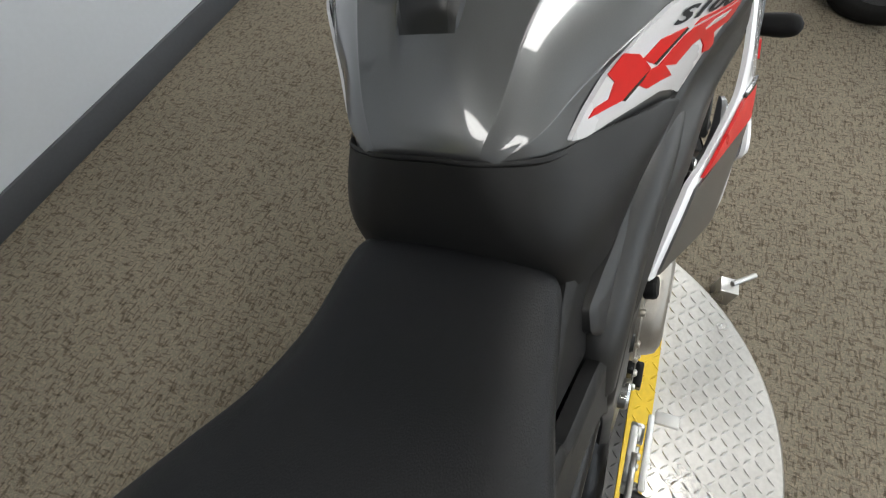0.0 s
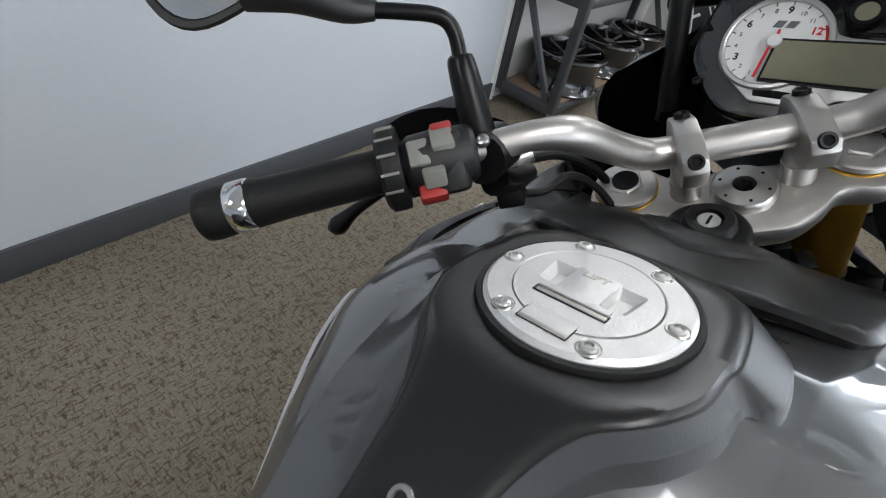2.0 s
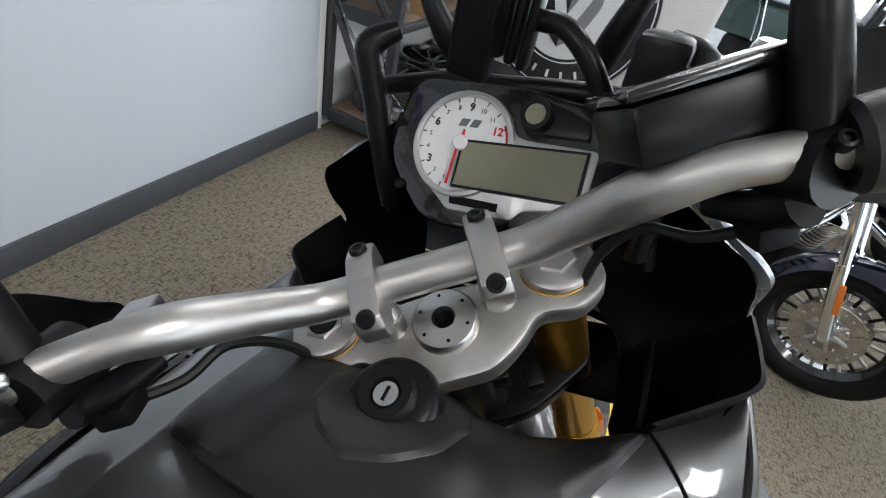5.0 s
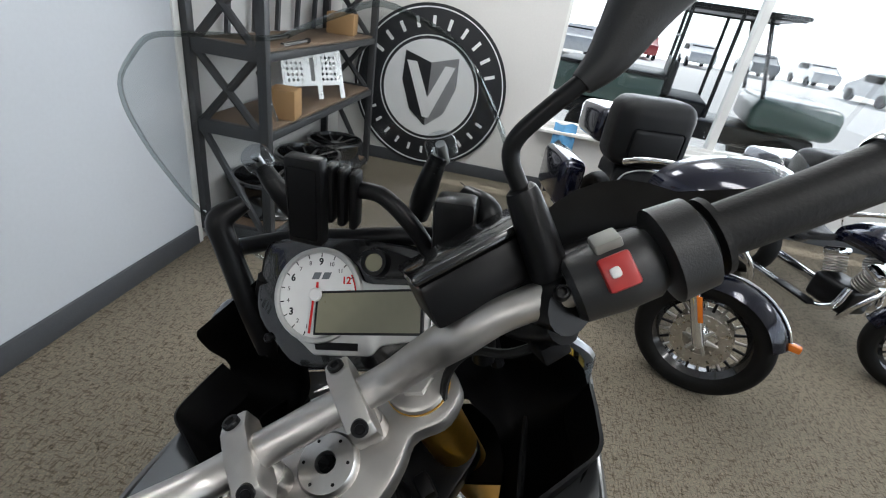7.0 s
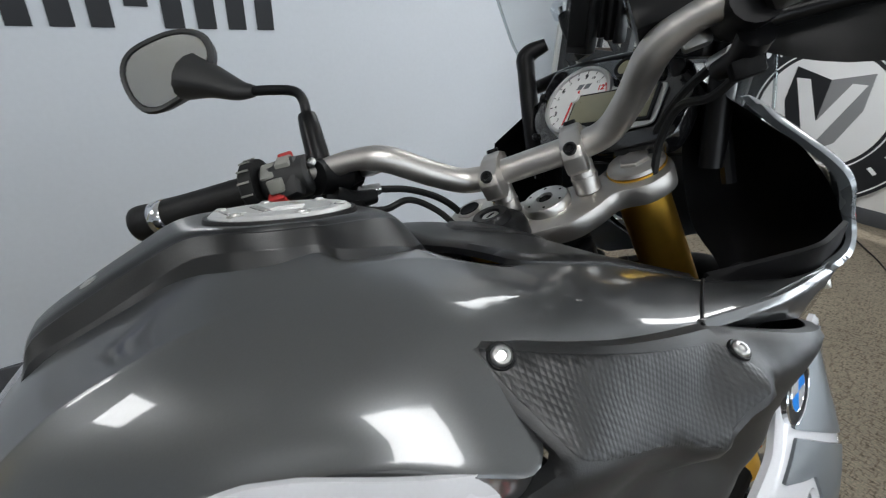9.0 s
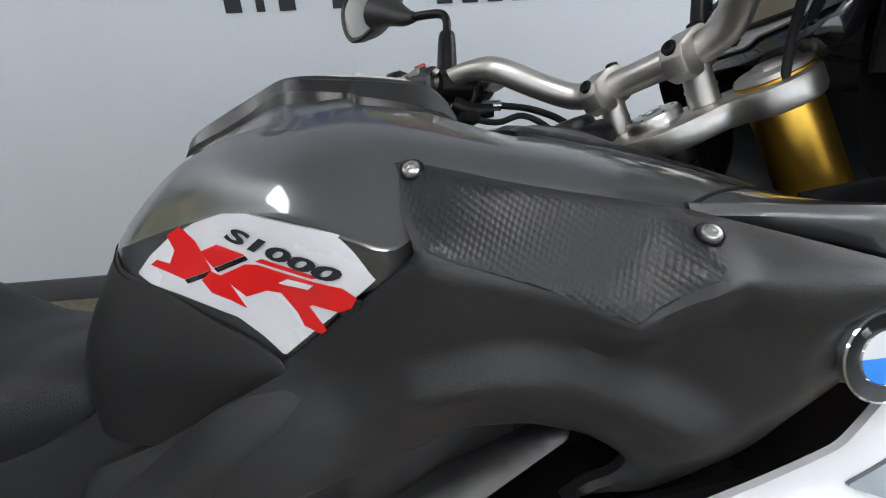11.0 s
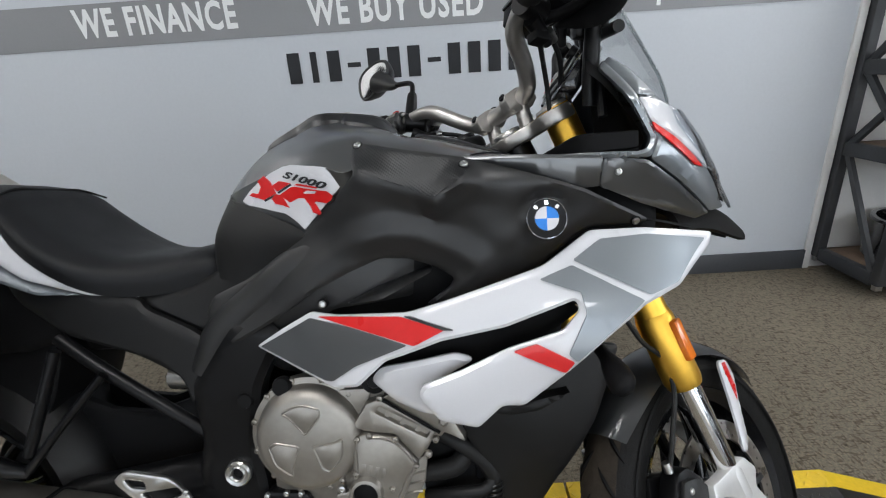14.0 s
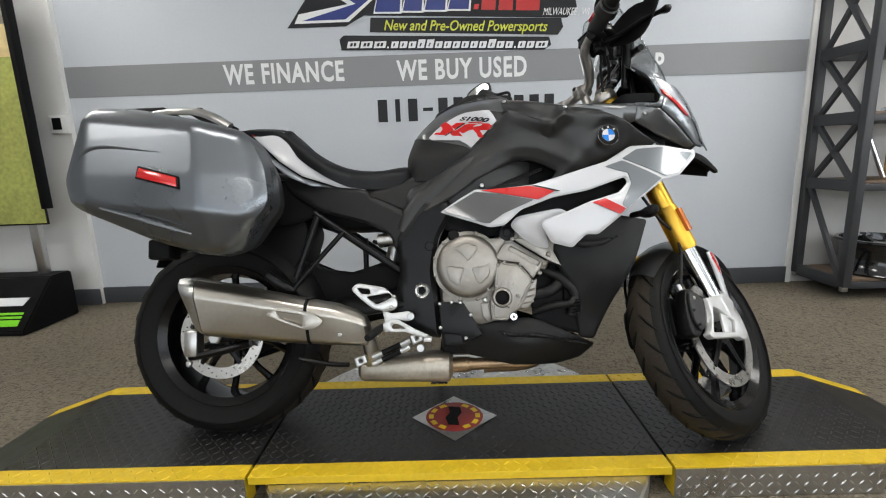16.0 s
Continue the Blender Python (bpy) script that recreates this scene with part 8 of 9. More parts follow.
half = [(0.256, 0.0), (0.258, 0.07), (0.263, 0.118), (0.278, 0.1275), (0.31, 0.1335), (0.355, 0.1395), (0.40, 0.1565), (0.452, 0.173), (0.446, 0.160), (0.412, 0.128), (0.388, 0.092), (0.386, 0.060), (0.400, 0.030), (0.404, 0.0)]
IGN = half + [(x, -y) for x, y in half[-2:0:-1]]
ign = bp("ignition_cover", deck(IGN, IGN_Z, thick=0.010, edge=0.004, step=0.010, cut=0.008, lift=0.0012), PAD_BLACK, label="satin black ignition surround")
shield = [(0.296, 0.0), (0.309, 0.030), (0.330, 0.052), (0.362, 0.060), (0.384, 0.050), (0.396, 0.0)]
SHIELD_Z = lambda x, y: IGN_Z(x, y) + 0.0040 + 0.0060 * max(0.0, 1 - math.hypot(x - 0.354, y) / 0.055)
bp("lock_surround", deck(shield + [(x, -y) for x, y in shield[-2:0:-1]], SHIELD_Z, thick=0.006, edge=0.003, step=0.007, cut=0.006), MATT_BLACK, ign)
km = frame_of((0.354, 0, 1.0125), (-0.30, 0, 0.95))
ig = bp("ignition_lock", lathe([(0.0100, 0.0140), (0.0115, 0.0185), (0.0185, 0.0190), (0.0210, 0.0165), (0.0225, 0.010), (0.0300, 0.0085), (0.0345, 0.004), (0.0370, -0.004), (0.0370, -0.014), (0.0100, -0.014)], km, 48, closed=True), SATIN_BLACK, label="black ignition lock ring")
bp("key_barrel", lathe([(0, 0.0165), (0.0090, 0.0165), (0.0100, 0.0150), (0.0100, 0), (0, 0)], km, 32), ALU, ig)
bp("key_slot", grow(box(-0.0055, 0.0055, -0.0012, 0.0012, 0.0160, 0.0171), km), DEEP_BLACK, ig)

# upper fairing: side shells, nose, head lamps
FAIR_W = field([(0.34, 0.965, 0.229), (0.435, 0.955, 0.240), (0.555, 0.955, 0.245), (0.63, 0.955, 0.238), (0.588, 0.992, 0.247), (0.625, 1.004, 0.234), (0.598, 1.042, 0.236), (0.661, 1.022, 0.210), (0.536, 1.11, 0.175),
                (0.70, 0.90, 0.195), (0.73, 0.855, 0.165), (0.63, 0.87, 0.190), (0.72, 0.98, 0.175), (0.765, 0.92, 0.14), (0.60, 1.11, 0.165), (0.70, 1.03, 0.168), (0.75, 1.0, 0.12), (0.80, 0.92, 0.09)])
STRIP_W = field([(x, z, FAIR_W(x, z)) for x, z in ((0.345, 0.971), (0.545, 0.9595), (0.540, 0.915), (0.435, 0.942))])
SIDE_W = field([(x, z, FAIR_W(x, z)) for x, z in ((0.550, 0.957), (0.615, 0.950), (0.750, 0.862), (0.62, 0.885), (0.546, 0.915))])
for s in (-1, 1):
    bm = bmesh.new()
    rows = []
    for x in np.linspace(0.345, 0.545, 22):
        top = np.interp(x, [0.345, 0.44, 0.545], [0.971, 0.966, 0.9595])
        low = min(np.interp(x, [0.345, 0.435, 0.520, 0.545], [0.962, 0.942, 0.913, 0.915]), top - 0.004)
        w, v = STRIP_W(x, top), STRIP_W(x, low)
        rows.append([(x, s * (w - 0.0075), top - 0.004), (x, s * (w - 0.0065), top - 0.0005), (x, s * (w - 0.0045), top + 0.0008), (x, s * (w - 0.0020), top + 0.0004), (x, s * (w + 0.0005), top - 0.0035), (x, s * (w + 0.0012), top - 0.0065), (x, s * v, low + 0.002), (x, s * (v - 0.003), low), (x, s * (v - 0.022), low + 0.002)])
    rings(bm, rows)
    bp("fairing_strip", bm, GREY_PAINT, label="dark grey fairing strip")
    foot = [(0.452, 0.172, 0.958), (0.480, 0.200, 0.957), (0.515, 0.232, 0.959), (0.55, 0.2385, 0.960), (0.602, 0.236, 0.962)]
    lip = [(0.460, 0.177, 0.963), (0.490, 0.219, 0.978), (0.512, 0.2445, 0.988), (0.55, 0.2460, 0.990), (0.600, 0.2420, 0.991)]
    loops = []
    for k in range(3):
        loops.append(catmull([np.array(a) + (np.array(b) - np.array(a)) * k / 2 for a, b in zip(foot, lip)], 5))
    loops.append([p + np.array((0, -0.004, 0.002)) for p in loops[-1]])
    loops.append([p + np.array((0.004, -0.035, -0.050)) for p in loops[2]])
    bm = bmesh.new()
    rings(bm, [[(x, s * y, z) for x, y, z in l] for l in loops], False, False)
    bmesh.ops.recalc_face_normals(bm, faces=bm.faces)
    bmesh.ops.solidify(bm, geom=bm.faces[:], thickness=0.003)
    bp("cockpit_ledge", bm, DEEP_BLACK, label="black ledge inside the fairing")
both("fairing_side", panel([(0.550, 0.957), (0.615, 0.950), (0.676, 0.915), (0.750, 0.862), (0.726, 0.853), (0.62, 0.885), (0.546, 0.915)], SIDE_W, 0.012, 0.004, 0.014, 0.006), GREY_PAINT, "dark grey fairing side")
both("fairing_edge", panel([(0.542, 0.964), (0.600, 0.962), (0.613, 0.966), (0.619, 0.982), (0.594, 1.028), (0.562, 1.097), (0.574, 1.115), (0.602, 1.043), (0.630, 0.980), (0.619, 0.953), (0.545, 0.955)], FAIR_W, 0.014, 0.004, 0.010, 0.006, -1, 0.004), SILVER_PAINT, "silver cockpit edge")
both("fairing_cheek", panel([(0.604, 1.042), (0.612, 1.030), (0.632, 0.978), (0.620, 0.951), (0.677, 0.917), (0.750, 0.865), (0.798, 0.868), (0.770, 0.905), (0.745, 0.935), (0.705, 0.990), (0.680, 1.026), (0.640, 1.043)], FAIR_W, 0.014, 0.004, 0.014, 0.006), SILVER_PAINT, "silver front fairing cheek")
both("fairing_crown", panel([(0.568, 1.104), (0.588, 1.124), (0.612, 1.100), (0.640, 1.047), (0.603, 1.046)], FAIR_W, 0.012, 0.004, 0.012, 0.006), SILVER_PAINT, "silver upper fairing wedge")
both("fairing_white", panel([(0.603, 1.041), (0.640, 1.040), (0.680, 1.024), (0.705, 0.985), (0.738, 0.930), (0.709, 0.950), (0.655, 0.984), (0.621, 1.006)], FAIR_W, 0.008, 0.003, 0.012, 0.006, -1, 0.003), WHITE_PAINT, "white fairing panel")
both("fairing_stripe", panel([(0.620, 1.005), (0.655, 0.983), (0.718, 0.936), (0.697, 0.940), (0.649, 0.973), (0.624, 0.992)], FAIR_W, 0.004, 0.001, 0.012, 0.003, -1, 0.0050), RED_PAINT, "red stripe")
both("lamp_bowl", panel([(0.663, 1.020), (0.678, 1.020), (0.709, 0.985), (0.750, 0.940), (0.786, 0.888), (0.742, 0.930), (0.696, 0.970), (0.669, 1.001)], FAIR_W, 0.006, 0.002, 0.010, 0.004, -1, 0.002), CHROME, "silver head lamp reflector")
both("lamp_frame", panel([(0.656, 1.026), (0.682, 1.026), (0.716, 0.985), (0.757, 0.940), (0.800, 0.876), (0.775, 0.888), (0.735, 0.930), (0.690, 0.968), (0.662, 1.001)], FAIR_W, 0.006, 0.002, 0.010, 0.004, -1, 0.0012), BLACK_GLOSS)
both("head_lamp", panel([(0.658, 1.024), (0.680, 1.024), (0.714, 0.985), (0.755, 0.940), (0.795, 0.880), (0.738, 0.930), (0.692, 0.969), (0.664, 1.001)], FAIR_W, 0.003, 0.001, 0.010, 0.004, -1, 0.009), LENS, "clear head lamp lens")
bp("nose", skin([(0.60, [(0, 1.125), (0.06, 1.122), (0.12, 1.115), (0.155, 1.105), (0.165, 1.08)]), (0.66, [(0, 1.10), (0.06, 1.095), (0.12, 1.075), (0.17, 1.045), (0.195, 1.015)]), (0.72, [(0, 1.065), (0.05, 1.058), (0.09, 1.04), (0.135, 1.005), (0.155, 0.97)]), (0.78, [(0, 0.995), (0.03, 0.99), (0.06, 0.978), (0.09, 0.95), (0.105, 0.915)]), (0.83, [(0, 0.90), (0.02, 0.897), (0.04, 0.89), (0.06, 0.878), (0.068, 0.865)])], 4, 3), SILVER_PAINT, label="silver nose fairing")
bp("beak", skin([(0.70, [(0, 0.880), (0.05, 0.875), (0.11, 0.867), (0.145, 0.850), (0.15, 0.836)]), (0.77, [(0, 0.875), (0.04, 0.872), (0.07, 0.866), (0.10, 0.85), (0.108, 0.832)]), (0.83, [(0, 0.862), (0.02, 0.860), (0.045, 0.852), (0.062, 0.832), (0.066, 0.815)]), (0.878, [(0, 0.822), (0.010, 0.821), (0.022, 0.818), (0.030, 0.810), (0.032, 0.80)])], 4, 3, 0.012), DEEP_BLACK, label="matt black beak")
bp("under_cowl", skin([(0.56, [(0, 0.86), (0.08, 0.86), (0.15, 0.868), (0.18, 0.875)]), (0.64, [(0, 0.835), (0.08, 0.837), (0.14, 0.848), (0.17, 0.86)]), (0.72, [(0, 0.83), (0.06, 0.832), (0.11, 0.836), (0.145, 0.842)])], 3, 3), DEEP_BLACK)
for s in (-1, 1):
    E = [(0.440, 0.168, 0.958), (0.492, 0.222, 0.960), (0.548, 0.241, 0.966), (0.602, 0.240, 0.970), (0.606, 0.236, 0.990), (0.580, 0.230, 1.030), (0.556, 0.214, 1.068), (0.540, 0.194, 1.090)]
    I = [(0.455, 0.148, 0.935), (0.50, 0.155, 0.915), (0.55, 0.155, 0.905), (0.60, 0.16, 0.915), (0.625, 0.15, 0.96), (0.615, 0.14, 1.03), (0.590, 0.13, 1.10), (0.560, 0.12, 1.14)]
    C = [(0.47, 0.142, 0.930), (0.52, 0.142, 0.912), (0.56, 0.14, 0.90), (0.585, 0.13, 0.93), (0.58, 0.10, 0.98), (0.575, 0.09, 1.05), (0.575, 0.09, 1.12), (0.570, 0.09, 1.16)]
    rows = [r.reshape(-1, 3) for r in catmull([np.array(q).ravel() for q in ([tuple(p) for p in catmull(E, 4)], [tuple(p) for p in catmull(I, 4)], [tuple(p) for p in catmull(C, 4)])], 5)]
    bm = bmesh.new()
    rings(bm, [[(x, s * y, z) for x, y, z in row] for row in rows], False, False)
    bmesh.ops.solidify(bm, geom=bm.faces[:], thickness=0.003)
    bp("inner_cowl", bm, DEEP_BLACK, label="dull black inner fairing")
    bp("front_indicator", tube([(0.55, s * 0.16, 0.652), (0.552, s * 0.22, 0.649), (0.550, s * 0.265, 0.646), (0.547, s * 0.310, 0.643), (0.545, s * 0.330, 0.642), (0.545, s * 0.338, 0.642)], [0.010, 0.011, 0.017, 0.020, 0.016, 0.006], 16, 4, flat=0.75), DEEP_BLACK)

# instrument panel
dm = frame_of((0.545, 0.0, 1.137), (-0.827, 0, 0.562), (0, -1, 0))
dash = bp("instrument_panel", plate(soften([(-0.105, 0.055), (-0.085, 0.062), (0.0, 0.062), (0.10, 0.045), (0.118, 0.0), (0.11, -0.06), (0.03, -0.075), (-0.06, -0.075), (-0.11, -0.02)], 0.02), 0.03, dm @ pose(0, 0, -0.034), 0.006), BLACK_GLOSS, label="instrument panel with round dial and display")
dial_at = dm @ pose(-0.0320, 0.0, 0.0)
bp("bezel", plate(soften([(-0.082, 0.003), (-0.075, 0.026), (-0.055, 0.0435), (-0.033, 0.0490), (-0.010, 0.0440), (0.008, 0.030), (0.016, 0.014), (0.026, 0.0115), (0.085, 0.010), (0.087, 0.006), (0.085, -0.038), (0.078, -0.042), (0.036, -0.049), (0.028, -0.059), (-0.034, -0.060), (-0.046, -0.050), (-0.066, -0.036), (-0.079, -0.018)], 0.004), 0.004, dm @ pose(0, 0, -0.002), 0.0015), BEZEL, dash, "silver bezel")
bp("dial_face", lathe([(0, 0.0027), (0.0430, 0.0027), (0.0430, 0.0020), (0, 0.0020)], dial_at, 64), DIAL, dash, "pale dial face")
bp("dial_ring", lathe([(0.0428, 0.002), (0.0431, 0.0056), (0.0448, 0.0066), (0.0478, 0.0060), (0.0492, 0.001)], dial_at, 64, closed=True), BEZEL, dash)
bp("display_frame", plate([(-0.031, 0.0035), (0.081, 0.0070), (0.0805, -0.0375), (-0.0325, -0.0400)], 0.0048, dm @ pose(0, 0, 0.0024)), SATIN_BLACK, dash)
bp("display", plate([(-0.0285, 0.0012), (0.0785, 0.0046), (0.0780, -0.0350), (-0.0300, -0.0375)], 0.001, dm @ pose(0, 0, 0.0068)), LCD, dash, "grey-green display")
bp("lower_display", plate([(-0.033, -0.0470), (0.014, -0.0470), (0.014, -0.0545), (-0.031, -0.0545)], 0.0008, dm @ pose(0, 0, 0.0021)), DEEP_BLACK, dash)
bp("red_pointer", plate([(-0.0345, 0.0), (-0.0325, 0.0), (-0.0352, -0.0385), (-0.0377, -0.0385)], 0.0008, dm @ pose(0, 0, 0.0082)), RED_PAINT, dash)
bp("pointer_hub", lathe([(0, 0.0100), (0.006, 0.0100), (0.007, 0.0085), (0.007, 0.003), (0, 0.003)], dial_at, 28), DIAL, dash)
bp("pointer_tip", plate([(-0.0335, 0.005), (-0.0305, 0.005), (-0.0310, 0.013), (-0.0330, 0.013)], 0.0008, dm @ pose(0, 0, 0.0050)), RED_PAINT, dash)
for k in range(1, 14):
    a = radians(252 - (k - 1) * 20.6)
    big = k in (3, 6, 9, 12)
    words(str(k), 0.0100 if big else 0.0060, dial_at @ pose(0.0338 * math.cos(a), 0.0338 * math.sin(a), 0.0030), RED_PAINT if k >= 12 else LETTER_DARK, dash, "dial_numeral", 0.0002, bold=0.0003 if big else 0)
    bp("dial_tick", plate([(-0.0005, -0.002), (0.0005, -0.002), (0.0005, 0.002), (-0.0005, 0.002)], 0.0003, dial_at @ pose(0.0408 * math.cos(a), 0.0408 * math.sin(a), 0.0029) @ pose(0, 0, 0, 0, 0, math.degrees(a) - 90)), LETTER_DARK, dash)
arc = [(r * math.cos(a), r * math.sin(a)) for r, aa in ((0.0428, np.linspace(radians(30), radians(-2), 10)), (0.0404, np.linspace(radians(-2), radians(30), 10))) for a in aa]
bp("red_zone", plate(arc, 0.0003, dial_at @ pose(0, 0, 0.0029)), RED_PAINT, dash)
for k in range(2):
    bp("dial_logo_bar", plate([(-0.010 + k * 0.011, -0.003), (-0.002 + k * 0.011, -0.003), (0.001 + k * 0.011, 0.004), (-0.007 + k * 0.011, 0.004)], 0.0003, dial_at @ pose(0.002, 0.019, 0.0029)), CAR_GREY, dash)
bp("round_sensor", lathe([(0, 0.012), (0.009, 0.012), (0.0095, 0.014), (0.013, 0.014), (0.014, 0.010), (0.014, 0), (0, 0)], dm @ pose(0.030, 0.032, -0.002), 28), SATIN_BLACK, dash)
bp("sensor_face", lathe([(0, 0.0128), (0.0088, 0.0128), (0.0088, 0.012), (0, 0.012)], dm @ pose(0.030, 0.032, -0.002), 28), LCD, dash)
bp("sensor_strip", plate(soften([(0.010, 0.044), (0.030, 0.050), (0.075, 0.034), (0.078, 0.018), (0.024, 0.018), (0.016, 0.030)], 0.004), 0.006, dm @ pose(0, 0, -0.006), 0.0015), SATIN_BLACK, dash)
for x, y in ((-0.09, -0.045), (0.10, 0.02), (0.095, -0.045)):
    bp("panel_screw", bolt(dm @ Vector((x, y, -0.004)), dm.to_3x3() @ Vector((0, 0, 1)), 0.005, 0.003), SATIN_BLACK, dash)

# windscreen with its bracket
def screen_at(y, z):
    return (0.700 - (z - 1.08) * 0.60 - 1.2 * y * y, y, z)


half = [(0, 1.374), (0.046, 1.383), (0.092, 1.389), (0.114, 1.377), (0.138, 1.361), (0.152, 1.336), (0.163, 1.296), (0.172, 1.230), (0.162, 1.15), (0.147, 1.09), (0.09, 1.05), (0, 1.045)]
outline = soften(half + [(-y, z) for y, z in half[-2:0:-1]], 0.014)
bm = panel(outline, 0.0, 0.004, 0.0012, 0.02, 0)
for v in bm.verts:
    x, y = v.co.x, v.co.y
    p = Vector(screen_at(v.co.x, v.co.z))
    v.co = p + Vector((0.857, 0, 0.515)) * y
bp("windscreen", bm, SCREEN, label="clear acrylic windscreen").visible_shadow = False
bp("screen_rim", tube([Vector(screen_at(*p)) for p in outline] + [Vector(screen_at(*outline[0]))], 0.0022, 6, 1), clear("acrylic_edge", (0.72, 0.75, 0.75), 0.1), label="polished acrylic edge").visible_shadow = False
for s in (-1, 1):
    bp("screen_stay", tube([(0.562, s * 0.128, 1.05), (0.563, s * 0.132, 1.10), (0.567, s * 0.141, 1.185), (0.572, s * 0.142, 1.212), (0.590, s * 0.120, 1.224)], [0.012, 0.014, 0.013, 0.014, 0.009], 12, 5), SATIN_BLACK, label="black screen stay")
    arm = bp("screen_arm", tube([(0.605, s * 0.066, 1.196), (0.602, s * 0.074, 1.216), (0.600, s * 0.086, 1.240), (0.603, s * 0.096, 1.258)], [0.010, 0.0125, 0.011, 0.009], 12, 5), SATIN_BLACK, label="curved black screen arm")
    km = frame_of((0.604, s * 0.099, 1.264), (-0.5, 0, 0.85))
    bp("clear_knob", lathe([(0, 0.014), (0.012, 0.014), (0.015, 0.010), (0.015, -0.006), (0.011, -0.010), (0, -0.010)], km, 20), LENS, arm, "clear plastic screen knob")
    bp("knob_bolt", lathe([(0, 0.008), (0.005, 0.008), (0.005, -0.016), (0, -0.016)], km, 12), BOLT, arm)
bp("screen_crossbar", tube([(0.60, -0.165, 1.165), (0.595, -0.08, 1.178), (0.592, 0, 1.18), (0.595, 0.08, 1.178), (0.60, 0.165, 1.165)], 0.010, 12, 5), SATIN_BLACK)
hold = Matrix.Translation((0.548, 0.021, 1.238)) @ Matrix.Rotation(radians(14), 4, "X") @ Matrix.Rotation(radians(-4), 4, "Y")
ph = bp("phone_mount", grow(box(-0.009, 0.009, -0.018, 0.018, -0.044, 0.044, 0.004), hold), SATIN_BLACK, label="black device mount above the dial")
bp("mount_pad", grow(box(-0.0105, -0.0085, -0.014, 0.014, -0.036, 0.036, 0.002), hold), DEEP_BLACK, ph)
for k in range(3):
    bp("mount_jaw", grow(box(-0.010, 0.010, -0.0045, 0.0045, -0.030, 0.030, 0.004), hold @ pose(0.018 + 0.003 * k, -0.017 - 0.0105 * k, 0.004 - 0.003 * k)), SATIN_BLACK, ph)
bp("mount_cable", tube([(0.575, -0.018, 1.238), (0.570, -0.045, 1.232), (0.565, -0.070, 1.205), (0.565, -0.086, 1.17), (0.568, -0.09, 1.14)], 0.0085, 10, 5), SATIN_BLACK, ph)
bp("socket", grow(box(-0.016, 0.016, -0.019, 0.019, -0.034, 0.034, 0.006), Matrix.Translation((0.556, -0.114, 1.200)) @ Matrix.Rotation(radians(10), 4, "X")), SATIN_BLACK, label="black power socket")
for s in (-1, 1):
    bp("cowl_bracket", tube([(0.56, s * 0.10, 1.15), (0.575, s * 0.13, 1.10), (0.58, s * 0.14, 1.03)], 0.008, 8, 4), SATIN_BLACK)

# pannier on the right side
OUT = soften([(-0.958, 0.742), (-0.905, 0.935), (-0.80, 0.932), (-0.506, 0.866), (-0.462, 0.772), (-0.452, 0.68), (-0.535, 0.566), (-0.60, 0.548), (-0.727, 0.585), (-0.935, 0.680)], 0.026)
cx, cz = -0.70, 0.745


def pannier_ring(y, k, dz=0.0):
    return [(cx + (x - cx) * k, y, cz + (z - cz) * k + dz) for x, z in OUT]


pn = bp("pannier", rings(bmesh.new(), [pannier_ring(-0.22, 0.82), pannier_ring(-0.245, 0.93), pannier_ring(-0.30, 0.985), pannier_ring(-0.380, 1.0)]), MATT_BLACK, label="grey hard pannier with a black inner shell")


def lid_face(x, z):
    """Flat main face with a raked front facet and sloped upper, lower and rear margins."""
    return 0.480 - 0.42 * max(0.0, x + 0.600 + 0.10 * (z - 0.745)) - 0.55 * max(0.0, z - 0.880 + 0.12 * (x + 0.8)) - 0.50 * max(0.0, 0.665 - z - 0.10 * (x + 0.7)) - 0.30 * max(0.0, -0.885 - x) - 0.05 * abs(z - 0.745)


bm = panel([(x, z) for x, z in OUT], lid_face, 0.10, 0.014, 0.011, 0)
bp("lid", bm, PANNIER_GREY, pn, "satin grey pannier lid")
bp("lid_ridge", tube([(-0.915, -0.464, 0.762), (-0.88, -0.474, 0.805), (-0.83, -0.475, 0.818), (-0.69, -0.476, 0.800)], [0.002, 0.008, 0.008, 0.002], 10, 6, flat=0.5), PANNIER_GREY, pn)
bp("lid_ridge", tube([(-0.84, -0.476, 0.668), (-0.74, -0.472, 0.640), (-0.62, -0.460, 0.600)], [0.003, 0.008, 0.003], 10, 6, flat=0.5), PANNIER_GREY, pn)
fl = bp("reflector_frame", plate([(-0.748, 0.736), (-0.742, 0.768), (-0.640, 0.738), (-0.638, 0.706)], 0.006, Matrix(((1, 0, 0, 0), (0, 0, 1, -0.484), (0, 1, 0, 0), (0, 0, 0, 1))), 0.002), DEEP_BLACK, pn)
bp("reflector", plate([(-0.743, 0.739), (-0.738, 0.762), (-0.645, 0.735), (-0.643, 0.712)], 0.004, Matrix(((1, 0, 0, 0), (0, 0, 1, -0.4862), (0, 1, 0, 0), (0, 0, 0, 1))), 0.001), RED_LENS, pn, "red rectangular reflector")
bp("pannier_handle", tube([(-0.86, -0.33, 0.935), (-0.84, -0.33, 0.95), (-0.66, -0.33, 0.915), (-0.63, -0.33, 0.895)], 0.009, 10, 3), MATT_BLACK, pn)
bp("pannier_latch", box(-0.80, -0.74, -0.36, -0.30, 0.545, 0.60, 0.008), DEEP_BLACK, pn)
bp("pannier_frame", tube([(-0.50, -0.16, 0.80), (-0.56, -0.23, 0.80), (-0.80, -0.235, 0.83), (-0.86, -0.20, 0.84)], 0.010, 10, 4), SATIN_BLACK)

